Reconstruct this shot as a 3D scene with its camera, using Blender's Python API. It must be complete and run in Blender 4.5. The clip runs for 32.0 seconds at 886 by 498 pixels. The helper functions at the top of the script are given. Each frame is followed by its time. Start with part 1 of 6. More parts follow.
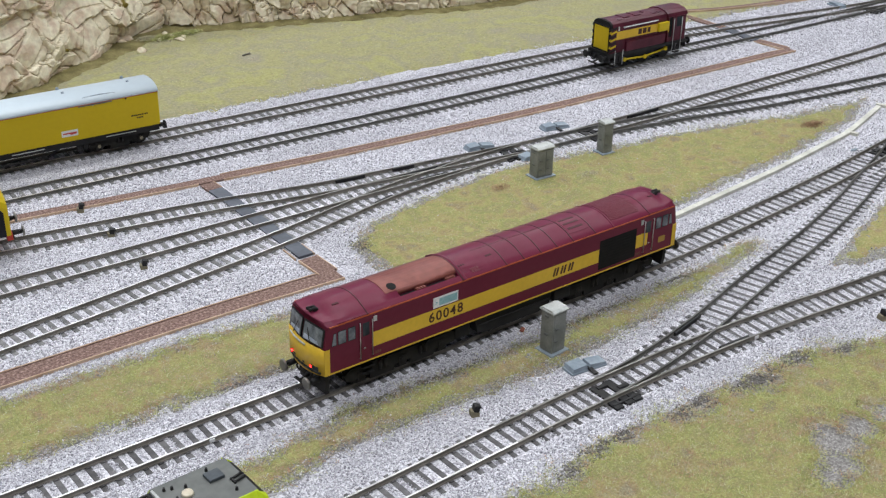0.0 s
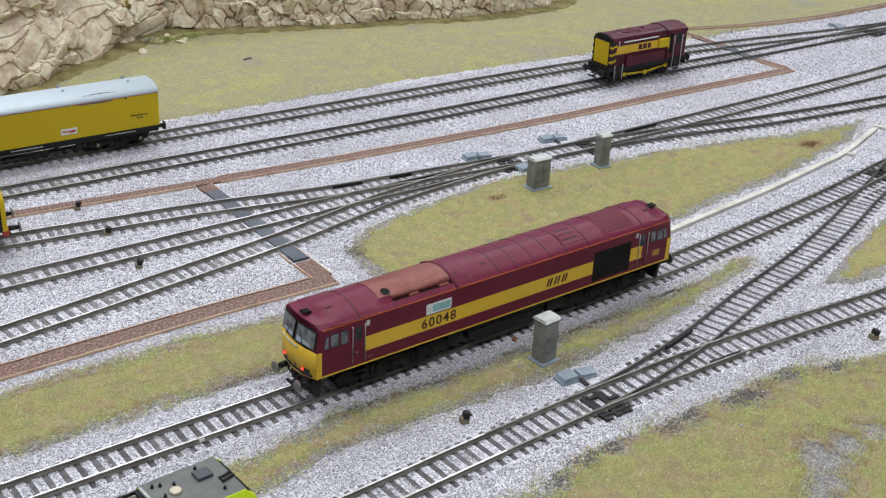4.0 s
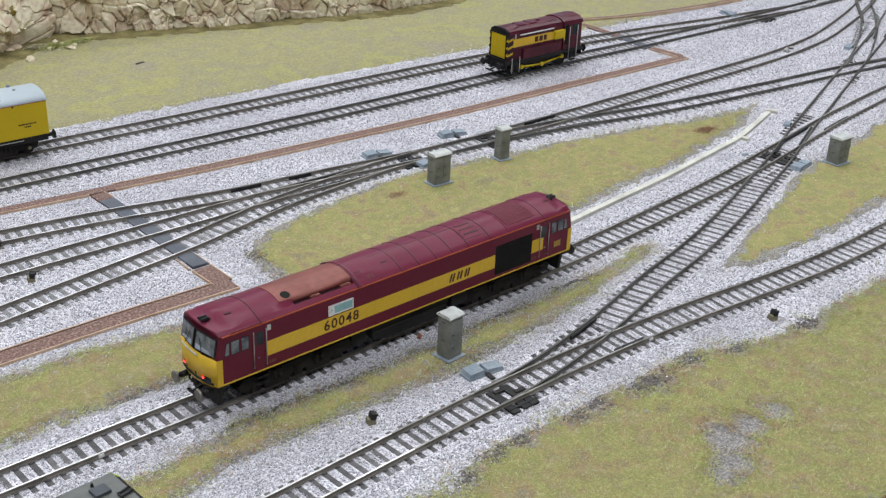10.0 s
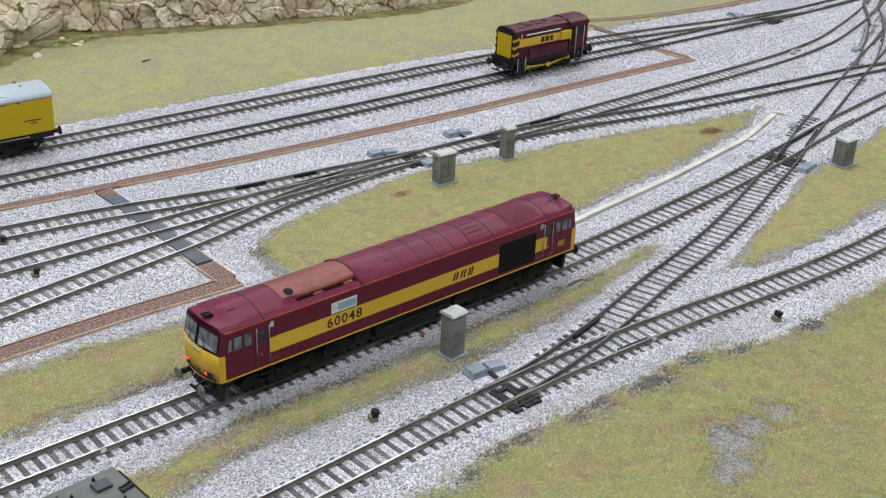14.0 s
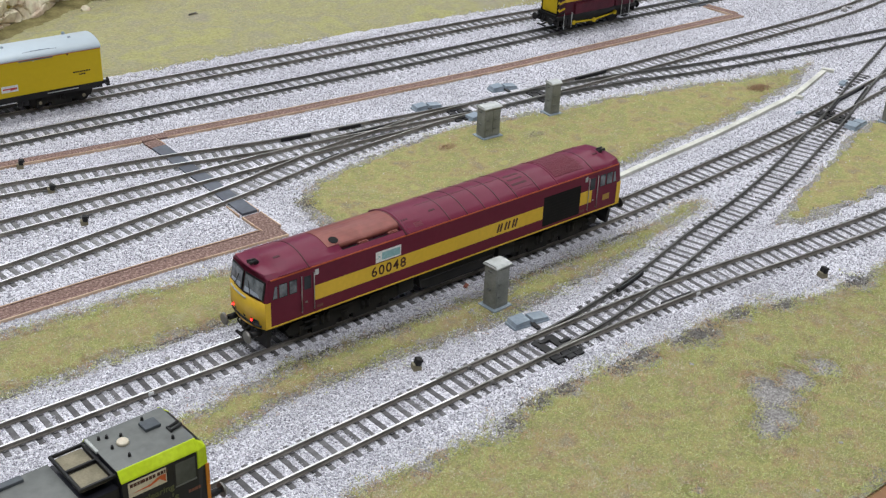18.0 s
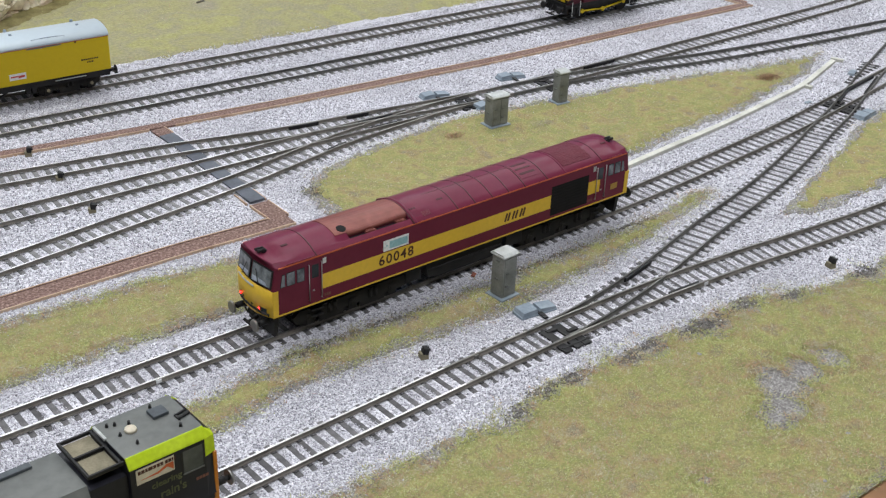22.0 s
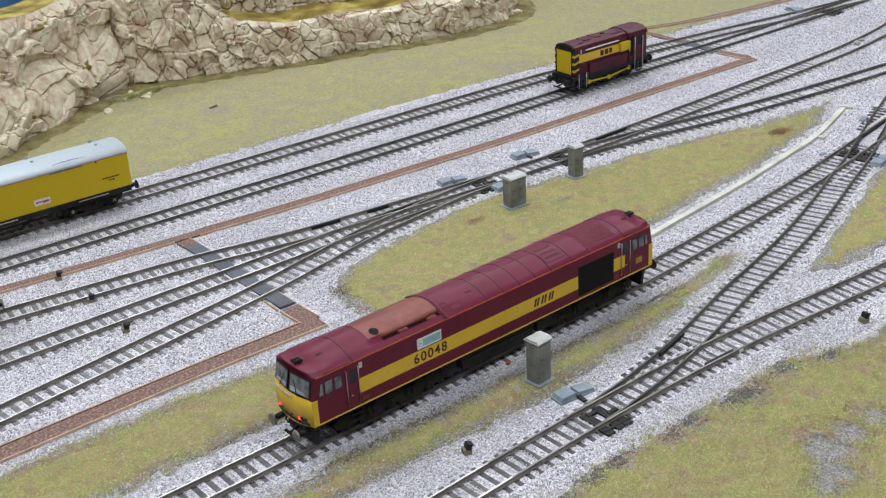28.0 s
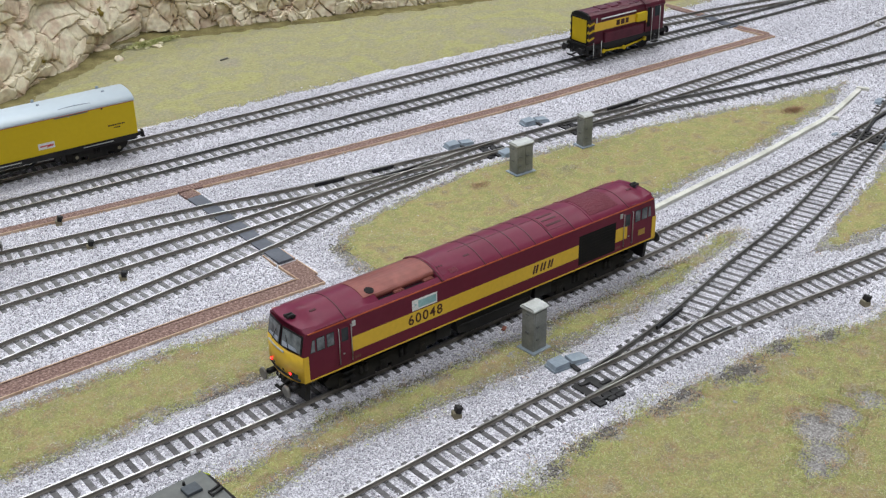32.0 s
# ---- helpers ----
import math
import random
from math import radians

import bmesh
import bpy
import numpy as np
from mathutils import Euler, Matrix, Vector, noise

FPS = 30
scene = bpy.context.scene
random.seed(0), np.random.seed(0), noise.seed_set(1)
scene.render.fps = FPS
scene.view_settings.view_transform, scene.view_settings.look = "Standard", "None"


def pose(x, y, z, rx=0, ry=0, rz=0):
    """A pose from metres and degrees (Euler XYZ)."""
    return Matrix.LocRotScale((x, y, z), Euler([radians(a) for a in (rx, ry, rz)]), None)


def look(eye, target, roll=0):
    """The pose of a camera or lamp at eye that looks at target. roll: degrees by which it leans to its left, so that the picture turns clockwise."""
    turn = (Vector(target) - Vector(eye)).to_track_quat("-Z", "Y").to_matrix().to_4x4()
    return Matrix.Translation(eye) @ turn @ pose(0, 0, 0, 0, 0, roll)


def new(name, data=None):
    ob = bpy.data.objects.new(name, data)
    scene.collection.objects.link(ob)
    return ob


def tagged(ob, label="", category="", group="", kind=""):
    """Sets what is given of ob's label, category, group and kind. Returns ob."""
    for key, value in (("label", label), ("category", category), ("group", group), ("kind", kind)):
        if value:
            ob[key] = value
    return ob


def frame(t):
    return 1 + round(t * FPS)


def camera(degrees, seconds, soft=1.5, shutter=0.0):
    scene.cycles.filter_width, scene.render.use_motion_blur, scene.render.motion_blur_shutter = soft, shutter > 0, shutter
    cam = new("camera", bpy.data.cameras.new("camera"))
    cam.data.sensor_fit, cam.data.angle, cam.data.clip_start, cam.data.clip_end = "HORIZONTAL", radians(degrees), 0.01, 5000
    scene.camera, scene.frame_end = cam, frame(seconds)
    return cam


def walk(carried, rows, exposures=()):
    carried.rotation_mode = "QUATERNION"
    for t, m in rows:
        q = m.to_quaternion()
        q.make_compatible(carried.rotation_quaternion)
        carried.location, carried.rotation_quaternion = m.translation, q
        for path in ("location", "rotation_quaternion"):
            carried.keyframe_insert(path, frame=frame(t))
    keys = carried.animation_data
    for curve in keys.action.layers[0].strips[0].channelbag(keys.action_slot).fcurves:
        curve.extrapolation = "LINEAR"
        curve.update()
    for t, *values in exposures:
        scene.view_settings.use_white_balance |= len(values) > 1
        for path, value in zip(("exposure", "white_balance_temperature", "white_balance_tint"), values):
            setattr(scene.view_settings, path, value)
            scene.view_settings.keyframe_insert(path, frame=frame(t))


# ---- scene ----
cam = camera(40.56, 32.0, soft=1.28, shutter=0.5)
PATH = [
    (0, (-0.2745, -0.4664, 0.3612), (0.2742, 0.2373, -0.0903), 1.05),
    (0.5, (-0.2753, -0.4662, 0.3616), (0.2732, 0.2377, -0.0897), 1.17),
    (1, (-0.2748, -0.4680, 0.3630), (0.2728, 0.2368, -0.0880), 1.31),
    (1.5, (-0.2721, -0.4668, 0.3612), (0.2780, 0.2374, -0.0877), 1.69),
    (2, (-0.2743, -0.4674, 0.3610), (0.2775, 0.2363, -0.0866), 2.03),
    (2.5, (-0.2739, -0.4697, 0.3610), (0.2787, 0.2349, -0.0841), 2.16),
    (3, (-0.2756, -0.4683, 0.3617), (0.2778, 0.2362, -0.0827), 2.46),
    (3.5, (-0.2761, -0.4692, 0.3605), (0.2768, 0.2366, -0.0823), 2.68),
    (5.5, (-0.2752, -0.4693, 0.3594), (0.2808, 0.2343, -0.0831), 2.92),
    (5.7, (-0.2752, -0.4693, 0.3594), (0.2808, 0.2343, -0.0831), 2.92),
    (5.8, (-0.2749, -0.4693, 0.3594), (0.2821, 0.2336, -0.0814), 2.93),
    (5.9, (-0.2669, -0.4706, 0.3595), (0.3169, 0.2129, -0.0817), 3.26),
    (6, (-0.2637, -0.4711, 0.3595), (0.3310, 0.2046, -0.0762), 3.39),
    (6.1, (-0.2675, -0.4703, 0.3576), (0.3373, 0.1992, -0.0703), 3.17),
    (6.2, (-0.2690, -0.4701, 0.3569), (0.3399, 0.1969, -0.0697), 3.08),
    (6.3, (-0.2703, -0.4698, 0.3563), (0.3417, 0.1953, -0.0693), 3.01),
    (6.5, (-0.2717, -0.4695, 0.3556), (0.3441, 0.1933, -0.0705), 2.93),
    (7, (-0.2722, -0.4650, 0.3553), (0.3557, 0.1827, -0.0763), 2.85),
    (7.5, (-0.2745, -0.4666, 0.3544), (0.3487, 0.1823, -0.0820), 3.01),
    (8, (-0.2747, -0.4683, 0.3562), (0.3394, 0.1850, -0.0866), 2.80),
    (8.5, (-0.2749, -0.4673, 0.3550), (0.3285, 0.1925, -0.0928), 2.56),
    (9, (-0.2723, -0.4663, 0.3552), (0.3266, 0.1952, -0.0962), 2.41),
    (9.5, (-0.2673, -0.4666, 0.3585), (0.3343, 0.1938, -0.0908), 2.19),
    (10, (-0.2675, -0.4695, 0.3579), (0.3423, 0.1886, -0.0837), 2.40),
    (10.5, (-0.2668, -0.4710, 0.3582), (0.3479, 0.1858, -0.0786), 2.46),
    (11, (-0.2684, -0.4698, 0.3571), (0.3492, 0.1857, -0.0776), 2.96),
    (11.5, (-0.2686, -0.4705, 0.3572), (0.3484, 0.1864, -0.0763), 3.61),
    (12, (-0.2676, -0.4682, 0.3573), (0.3507, 0.1882, -0.0751), 3.62),
    (12.5, (-0.2672, -0.4694, 0.3572), (0.3506, 0.1869, -0.0760), 3.46),
    (13, (-0.2673, -0.4727, 0.3580), (0.3497, 0.1846, -0.0748), 3.27),
    (13.5, (-0.2676, -0.4709, 0.3565), (0.3473, 0.1872, -0.0781), 3.05),
    (14, (-0.2670, -0.4708, 0.3563), (0.3395, 0.1909, -0.0844), 2.70),
    (14.5, (-0.2682, -0.4696, 0.3558), (0.3327, 0.1939, -0.0900), 2.68),
    (16.5, (-0.2698, -0.4706, 0.3526), (0.3128, 0.1996, -0.1072), 2.45),
    (17, (-0.2703, -0.4698, 0.3503), (0.3084, 0.2018, -0.1123), 2.61),
    (17.5, (-0.2700, -0.4696, 0.3497), (0.3052, 0.2028, -0.1161), 2.57),
    (18, (-0.2707, -0.4732, 0.3511), (0.3011, 0.1993, -0.1189), 2.37),
    (18.5, (-0.2698, -0.4725, 0.3508), (0.3010, 0.1997, -0.1207), 2.25),
    (19, (-0.2699, -0.4728, 0.3505), (0.2987, 0.2002, -0.1226), 2.20),
    (19.5, (-0.2709, -0.4710, 0.3505), (0.2970, 0.2018, -0.1237), 2.20),
    (20, (-0.2685, -0.4704, 0.3493), (0.2981, 0.2028, -0.1259), 2.27),
    (20.5, (-0.2703, -0.4739, 0.3507), (0.2953, 0.1991, -0.1259), 2.27),
    (21, (-0.2704, -0.4735, 0.3503), (0.2958, 0.1992, -0.1260), 2.27),
    (21.5, (-0.2707, -0.4721, 0.3499), (0.2951, 0.2003, -0.1273), 2.31),
    (22, (-0.2708, -0.4727, 0.3509), (0.2940, 0.1998, -0.1274), 2.40),
    (22.5, (-0.2714, -0.4703, 0.3498), (0.2937, 0.2017, -0.1288), 2.27),
    (23, (-0.2712, -0.4732, 0.3527), (0.2943, 0.2002, -0.1235), 1.78),
    (23.5, (-0.2717, -0.4763, 0.3538), (0.2954, 0.1998, -0.1166), 1.18),
    (24, (-0.2715, -0.4728, 0.3550), (0.2991, 0.2042, -0.1099), 0.76),
    (24.5, (-0.2732, -0.4669, 0.3600), (0.2970, 0.2114, -0.1035), 0.49),
    (25, (-0.2718, -0.4587, 0.3648), (0.2995, 0.2236, -0.0915), 0.23),
    (25.5, (-0.2683, -0.4608, 0.3679), (0.3015, 0.2267, -0.0823), -0.06),
    (27.5, (-0.2702, -0.4619, 0.3690), (0.2997, 0.2383, -0.0610), -3.40),
    (28, (-0.2709, -0.4677, 0.3682), (0.2947, 0.2352, -0.0632), -3.29),
    (28.5, (-0.2652, -0.4706, 0.3678), (0.2961, 0.2364, -0.0625), -3.38),
    (29, (-0.2669, -0.4680, 0.3684), (0.2978, 0.2362, -0.0619), -3.00),
    (29.5, (-0.2674, -0.4684, 0.3681), (0.2922, 0.2345, -0.0710), -2.41),
    (30, (-0.2673, -0.4666, 0.3656), (0.2880, 0.2361, -0.0792), -1.69),
    (30.5, (-0.2677, -0.4684, 0.3643), (0.2851, 0.2337, -0.0845), -1.27),
    (31, (-0.2671, -0.4709, 0.3652), (0.2854, 0.2300, -0.0860), -1.17),
    (31.5, (-0.2662, -0.4706, 0.3628), (0.2860, 0.2301, -0.0890), -1.03),
    (32, (-0.2633, -0.4691, 0.3634), (0.2863, 0.2309, -0.0926), -0.89),
]
LAMP = 25.2
walk(cam, [(t, look(eye, target, roll)) for t, eye, target, roll in PATH])

# ---- light and exposure ----
MM = 0.001
world = bpy.data.worlds.new("hall_air")
scene.world = world
world.use_nodes = True
world.node_tree.nodes["Background"].inputs[0].default_value = (0.80, 0.90, 1.0, 1)
world.node_tree.nodes["Background"].inputs[1].default_value = 0.02


def unseen_ceiling_lamp(x, y, z, sx, sy, power):
    data = bpy.data.lights.new("unseen_ceiling_lamp", "AREA")
    data.shape, data.size, data.size_y, data.energy, data.color = "RECTANGLE", sx, sy, power, (0.936, 0.964, 1.0)
    ob = new("unseen_ceiling_lamp", data)
    ob.matrix_basis = pose(x, y, z)
    return ob


# unseen rows: y -1.3 strengthened as fill, y 4.2 added to glint in rails
for lx, ly, share in ((-1.2, 0.7, 1), (0.9, 0.7, 1), (-1.2, 2.4, 1), (0.9, 2.4, 1), (3.0, 0.7, 1), (3.0, 2.4, 1), (-1.2, -1.3, 1.25), (0.9, -1.3, 1.25), (-2.0, 4.2, 1), (0.5, 4.2, 1), (3.0, 4.2, 1)):
    unseen_ceiling_lamp(lx, ly, 2.6, 1.5, 0.5, LAMP * share)


# ---- mesh helpers (shapes in millimetres) ----
def mesh_of(name, bm):
    me = bpy.data.meshes.new(name)
    bmesh.ops.scale(bm, vec=(MM, MM, MM), verts=bm.verts)
    bmesh.ops.recalc_face_normals(bm, faces=bm.faces)
    bm.to_mesh(me)
    bm.free()
    return me


def part(name, bm, material, parent=None, label="", smooth=False):
    me = mesh_of(name, bm)
    for m in material if isinstance(material, (list, tuple)) else [material]:
        me.materials.append(m)
    if smooth:
        for p in me.polygons:
            p.use_smooth = True
    ob = new(name, me)
    if parent:
        ob.parent = parent
    if label:
        ob["label"] = label
    return ob


def thing(name, label, category, group="", at=(0, 0, 0, 0), kind=""):
    ob = new(name)
    ob.empty_display_size = 0.01
    ob.matrix_basis = pose(at[0] * MM, at[1] * MM, at[2] * MM, 0, 0, at[3])
    return tagged(ob, label, category, group, kind)


def box(bm, x0, x1, y0, y1, z0, z1, bevel=0.0, mat=0, turn=None):
    vs = [bm.verts.new((x, y, z)) for x in (x0, x1) for y in (y0, y1) for z in (z0, z1)]
    fs = [bm.faces.new([vs[i] for i in q]) for q in ((0, 1, 3, 2), (4, 6, 7, 5), (0, 4, 5, 1), (2, 3, 7, 6), (0, 2, 6, 4), (1, 5, 7, 3))]
    for f in fs:
        f.material_index = mat
    if turn is not None:
        bmesh.ops.transform(bm, matrix=turn, verts=vs)
    if bevel > 0:
        es = list({e for f in fs for e in f.edges})
        bmesh.ops.bevel(bm, geom=es, offset=bevel, segments=2, affect="EDGES", profile=0.6)


def rod(bm, a, b, r, n=8, r2=None, mat=0):
    a, b = Vector(a), Vector(b)
    r2 = r if r2 is None else r2
    w = (b - a).normalized()
    u = w.orthogonal().normalized()
    v = w.cross(u)
    rings = []
    for p, q in ((a, r), (b, r2)):
        rings.append([bm.verts.new(p + q * (math.cos(2 * math.pi * k / n) * u + math.sin(2 * math.pi * k / n) * v)) for k in range(n)])
    for k in range(n):
        f = bm.faces.new((rings[0][k], rings[0][(k + 1) % n], rings[1][(k + 1) % n], rings[1][k]))
        f.material_index = mat
        f.smooth = True
    for ring in (rings[0][::-1], rings[1]):
        bm.faces.new(ring).material_index = mat


def plate(bm, outline, z0, z1, mat=0, axis="z"):
    """A flat outline, given in order, drawn out between two levels of an axis."""
    def at(p, h):
        return {"z": (p[0], p[1], h), "y": (p[0], h, p[1]), "x": (h, p[0], p[1])}[axis]
    lo = [bm.verts.new(at(p, z0)) for p in outline]
    hi = [bm.verts.new(at(p, z1)) for p in outline]
    n = len(outline)
    bm.faces.new(lo[::-1]).material_index = mat
    bm.faces.new(hi).material_index = mat
    for k in range(n):
        bm.faces.new((lo[k], lo[(k + 1) % n], hi[(k + 1) % n], hi[k])).material_index = mat


def glide(points, step=4.0):
    """A smooth line through points of the plan, sampled at even steps: places, directions and lengths."""
    p = np.array(points, float)
    p = np.vstack([2 * p[0] - p[1], p, 2 * p[-1] - p[-2]])
    out = []
    for k in range(1, len(p) - 2):
        a, b, c, d = p[k - 1 : k + 3]
        n = max(2, int(np.hypot(*(c - b)) / 2))
        for u in np.arange(n) / n:
            out.append(0.5 * (2 * b + (c - a) * u + (2 * a - 5 * b + 4 * c - d) * u * u + (3 * b - a - 3 * c + d) * u ** 3))
    out.append(p[-2])
    out = np.array(out)
    s = np.r_[0, np.cumsum(np.hypot(*np.diff(out, axis=0).T))]
    even = np.arange(0, s[-1], step)
    line = np.stack([np.interp(even, s, out[:, 0]), np.interp(even, s, out[:, 1])], 1)
    way = np.gradient(line, axis=0)
    return line, way / np.hypot(*way.T)[:, None], even


def sweep(bm, line, way, side, profile, mats=None, z=0.0):
    """Draws a profile (across, up) along a line of the plan, shifted to its side."""
    rings = []
    for (x, y), (wx, wy) in zip(line, way):
        rings.append([bm.verts.new((x - wy * (side + o), y + wx * (side + o), z + h)) for o, h in profile])
    n = len(profile)
    for a, b in zip(rings, rings[1:]):
        for k in range(n):
            f = bm.faces.new((a[k], b[k], b[(k + 1) % n], a[(k + 1) % n]))
            f.material_index = mats[k] if mats else 0
    bm.faces.new(rings[0])
    bm.faces.new(rings[-1][::-1])


# ---- materials ----
def material(name, rough=0.6, metal=0.0, coat=0.0):
    m = bpy.data.materials.new(name)
    m.use_nodes = True
    b = m.node_tree.nodes["Principled BSDF"]
    b.inputs["Roughness"].default_value, b.inputs["Metallic"].default_value = rough, metal
    b.inputs["Coat Weight"].default_value, b.inputs["Specular IOR Level"].default_value = coat, 0.28
    return m, m.node_tree.nodes, m.node_tree.links, b


def varied(name, colours, scale, rough=0.6, metal=0.0, bump=0.0, fine=None, spread=(0.35, 0.65), coat=0.0, random=0.0, rough_var=0.1, contrast=0.28):
    """Colours blended by noise at real size, finer grain over it, and a slight relief."""
    m, nodes, links, b = material(name, rough, metal, coat)
    tc = nodes.new("ShaderNodeTexCoord")
    n1 = nodes.new("ShaderNodeTexNoise")
    n1.inputs["Scale"].default_value, n1.inputs["Detail"].default_value = scale, 6
    links.new(tc.outputs["Object"], n1.inputs["Vector"])
    ramp = nodes.new("ShaderNodeValToRGB")
    el = ramp.color_ramp.elements
    for k, c in enumerate(colours):
        u = spread[0] + (spread[1] - spread[0]) * k / max(1, len(colours) - 1)
        e = el[k] if k < 2 else el.new(u)
        e.position, e.color = u, (*c, 1)
    links.new(n1.outputs["Fac"], ramp.inputs["Fac"])
    colour = ramp.outputs["Color"]
    n2 = nodes.new("ShaderNodeTexNoise")
    n2.inputs["Scale"].default_value, n2.inputs["Detail"].default_value = fine or scale * 9, 4
    links.new(tc.outputs["Object"], n2.inputs["Vector"])
    mp = nodes.new("ShaderNodeMapRange")
    mp.inputs[3].default_value, mp.inputs[4].default_value = 1 - contrast, 1 + contrast
    links.new(n2.outputs["Fac"], mp.inputs[0])
    mul = nodes.new("ShaderNodeVectorMath")
    mul.operation = "MULTIPLY"
    links.new(colour, mul.inputs[0])
    links.new(mp.outputs[0], mul.inputs[1])
    colour = mul.outputs[0]
    if random:
        info = nodes.new("ShaderNodeObjectInfo")
        mr = nodes.new("ShaderNodeMapRange")
        mr.inputs[3].default_value, mr.inputs[4].default_value = 1 - random, 1 + random
        links.new(info.outputs["Random"], mr.inputs[0])
        mul2 = nodes.new("ShaderNodeVectorMath")
        mul2.operation = "MULTIPLY"
        links.new(colour, mul2.inputs[0])
        links.new(mr.outputs[0], mul2.inputs[1])
        colour = mul2.outputs[0]
    links.new(colour, b.inputs["Base Color"])
    if rough_var:
        rr = nodes.new("ShaderNodeMapRange")
        rr.inputs[3].default_value, rr.inputs[4].default_value = max(0.02, rough - rough_var), min(1, rough + rough_var)
        links.new(n1.outputs["Fac"], rr.inputs[0])
        links.new(rr.outputs[0], b.inputs["Roughness"])
    if bump:
        bp = nodes.new("ShaderNodeBump")
        bp.inputs["Strength"].default_value, bp.inputs["Distance"].default_value = bump, 0.0006
        links.new(n2.outputs["Fac"], bp.inputs["Height"])
        links.new(bp.outputs[0], b.inputs["Normal"])
    return m


def granular(name, colours, grain, dust=None):
    """Loose stone: every grain has a tone of its own and stands proud of the gaps."""
    m, nodes, links, b = material(name, 0.85)
    tc = nodes.new("ShaderNodeTexCoord")
    vo = nodes.new("ShaderNodeTexVoronoi")
    vo.inputs["Scale"].default_value = 1 / grain
    links.new(tc.outputs["Object"], vo.inputs["Vector"])
    sep = nodes.new("ShaderNodeSeparateColor")
    links.new(vo.outputs["Color"], sep.inputs[0])
    ramp = nodes.new("ShaderNodeValToRGB")
    el = ramp.color_ramp.elements
    for k, c in enumerate(colours):
        e = el[k] if k < 2 else el.new(k / (len(colours) - 1))
        e.position, e.color = k / (len(colours) - 1), (*c, 1)
    links.new(sep.outputs[0], ramp.inputs["Fac"])
    big = nodes.new("ShaderNodeTexNoise")
    big.inputs["Scale"].default_value, big.inputs["Detail"].default_value = 22, 5
    links.new(tc.outputs["Object"], big.inputs["Vector"])
    mp = nodes.new("ShaderNodeMapRange")
    mp.inputs[1].default_value, mp.inputs[2].default_value, mp.inputs[3].default_value, mp.inputs[4].default_value = 0.3, 0.7, 0.86, 1.1
    links.new(big.outputs["Fac"], mp.inputs[0])
    mul = nodes.new("ShaderNodeVectorMath")
    mul.operation = "MULTIPLY"
    links.new(ramp.outputs[0], mul.inputs[0])
    links.new(mp.outputs[0], mul.inputs[1])
    links.new(mul.outputs[0], b.inputs["Base Color"])
    bp = nodes.new("ShaderNodeBump")
    bp.invert = True
    bp.inputs["Strength"].default_value, bp.inputs["Distance"].default_value = 1.0, grain * 0.5
    links.new(vo.outputs["Distance"], bp.inputs["Height"])
    links.new(bp.outputs[0], b.inputs["Normal"])
    return m


def island_toned(name, colours, rough=0.85):
    """Loose pieces of one mesh, each with its own tone."""
    m, nodes, links, b = material(name, rough)
    geo = nodes.new("ShaderNodeNewGeometry")
    ramp = nodes.new("ShaderNodeValToRGB")
    el = ramp.color_ramp.elements
    for k, c in enumerate(colours):
        e = el[k] if k < 2 else el.new(k / (len(colours) - 1))
        e.position, e.color = k / (len(colours) - 1), (*c, 1)
    links.new(geo.outputs["Random Per Island"], ramp.inputs["Fac"])
    links.new(ramp.outputs[0], b.inputs["Base Color"])
    return m


def glowing(name, colour, strength):
    m, nodes, links, b = material(name, 0.3)
    b.inputs["Base Color"].default_value = (*colour, 1)
    b.inputs["Emission Color"].default_value, b.inputs["Emission Strength"].default_value = (*colour, 1), strength
    return m


def pane(name, tint=(0.75, 0.8, 0.82)):
    m, nodes, links, b = material(name, 0.06)
    b.inputs["Base Color"].default_value = (*tint, 1)
    b.inputs["Transmission Weight"].default_value, b.inputs["IOR"].default_value = 1.0, 1.3
    return m


STONES = [(0.25, 0.245, 0.275), (0.43, 0.42, 0.465), (0.57, 0.56, 0.61), (0.70, 0.69, 0.735), (0.79, 0.78, 0.82)]
BALLAST = granular("granite_ballast", STONES, 0.00085)
GRAINS = island_toned("granite_chips", STONES)
GRASS = varied("static_grass", [(0.24, 0.21, 0.14), (0.30, 0.235, 0.12), (0.345, 0.305, 0.13), (0.27, 0.275, 0.105), (0.28, 0.245, 0.125), (0.37, 0.345, 0.135)], 60, 0.95, bump=1.0, fine=620, spread=(0.3, 0.7), rough_var=0, contrast=0.55)
GRASS_FAR = varied("dry_turf", [(0.295, 0.272, 0.195), (0.312, 0.292, 0.175), (0.335, 0.315, 0.155), (0.302, 0.283, 0.18), (0.352, 0.336, 0.145), (0.308, 0.292, 0.16)], 16, 0.95, bump=1.0, fine=420, spread=(0.32, 0.68), rough_var=0, contrast=0.45)
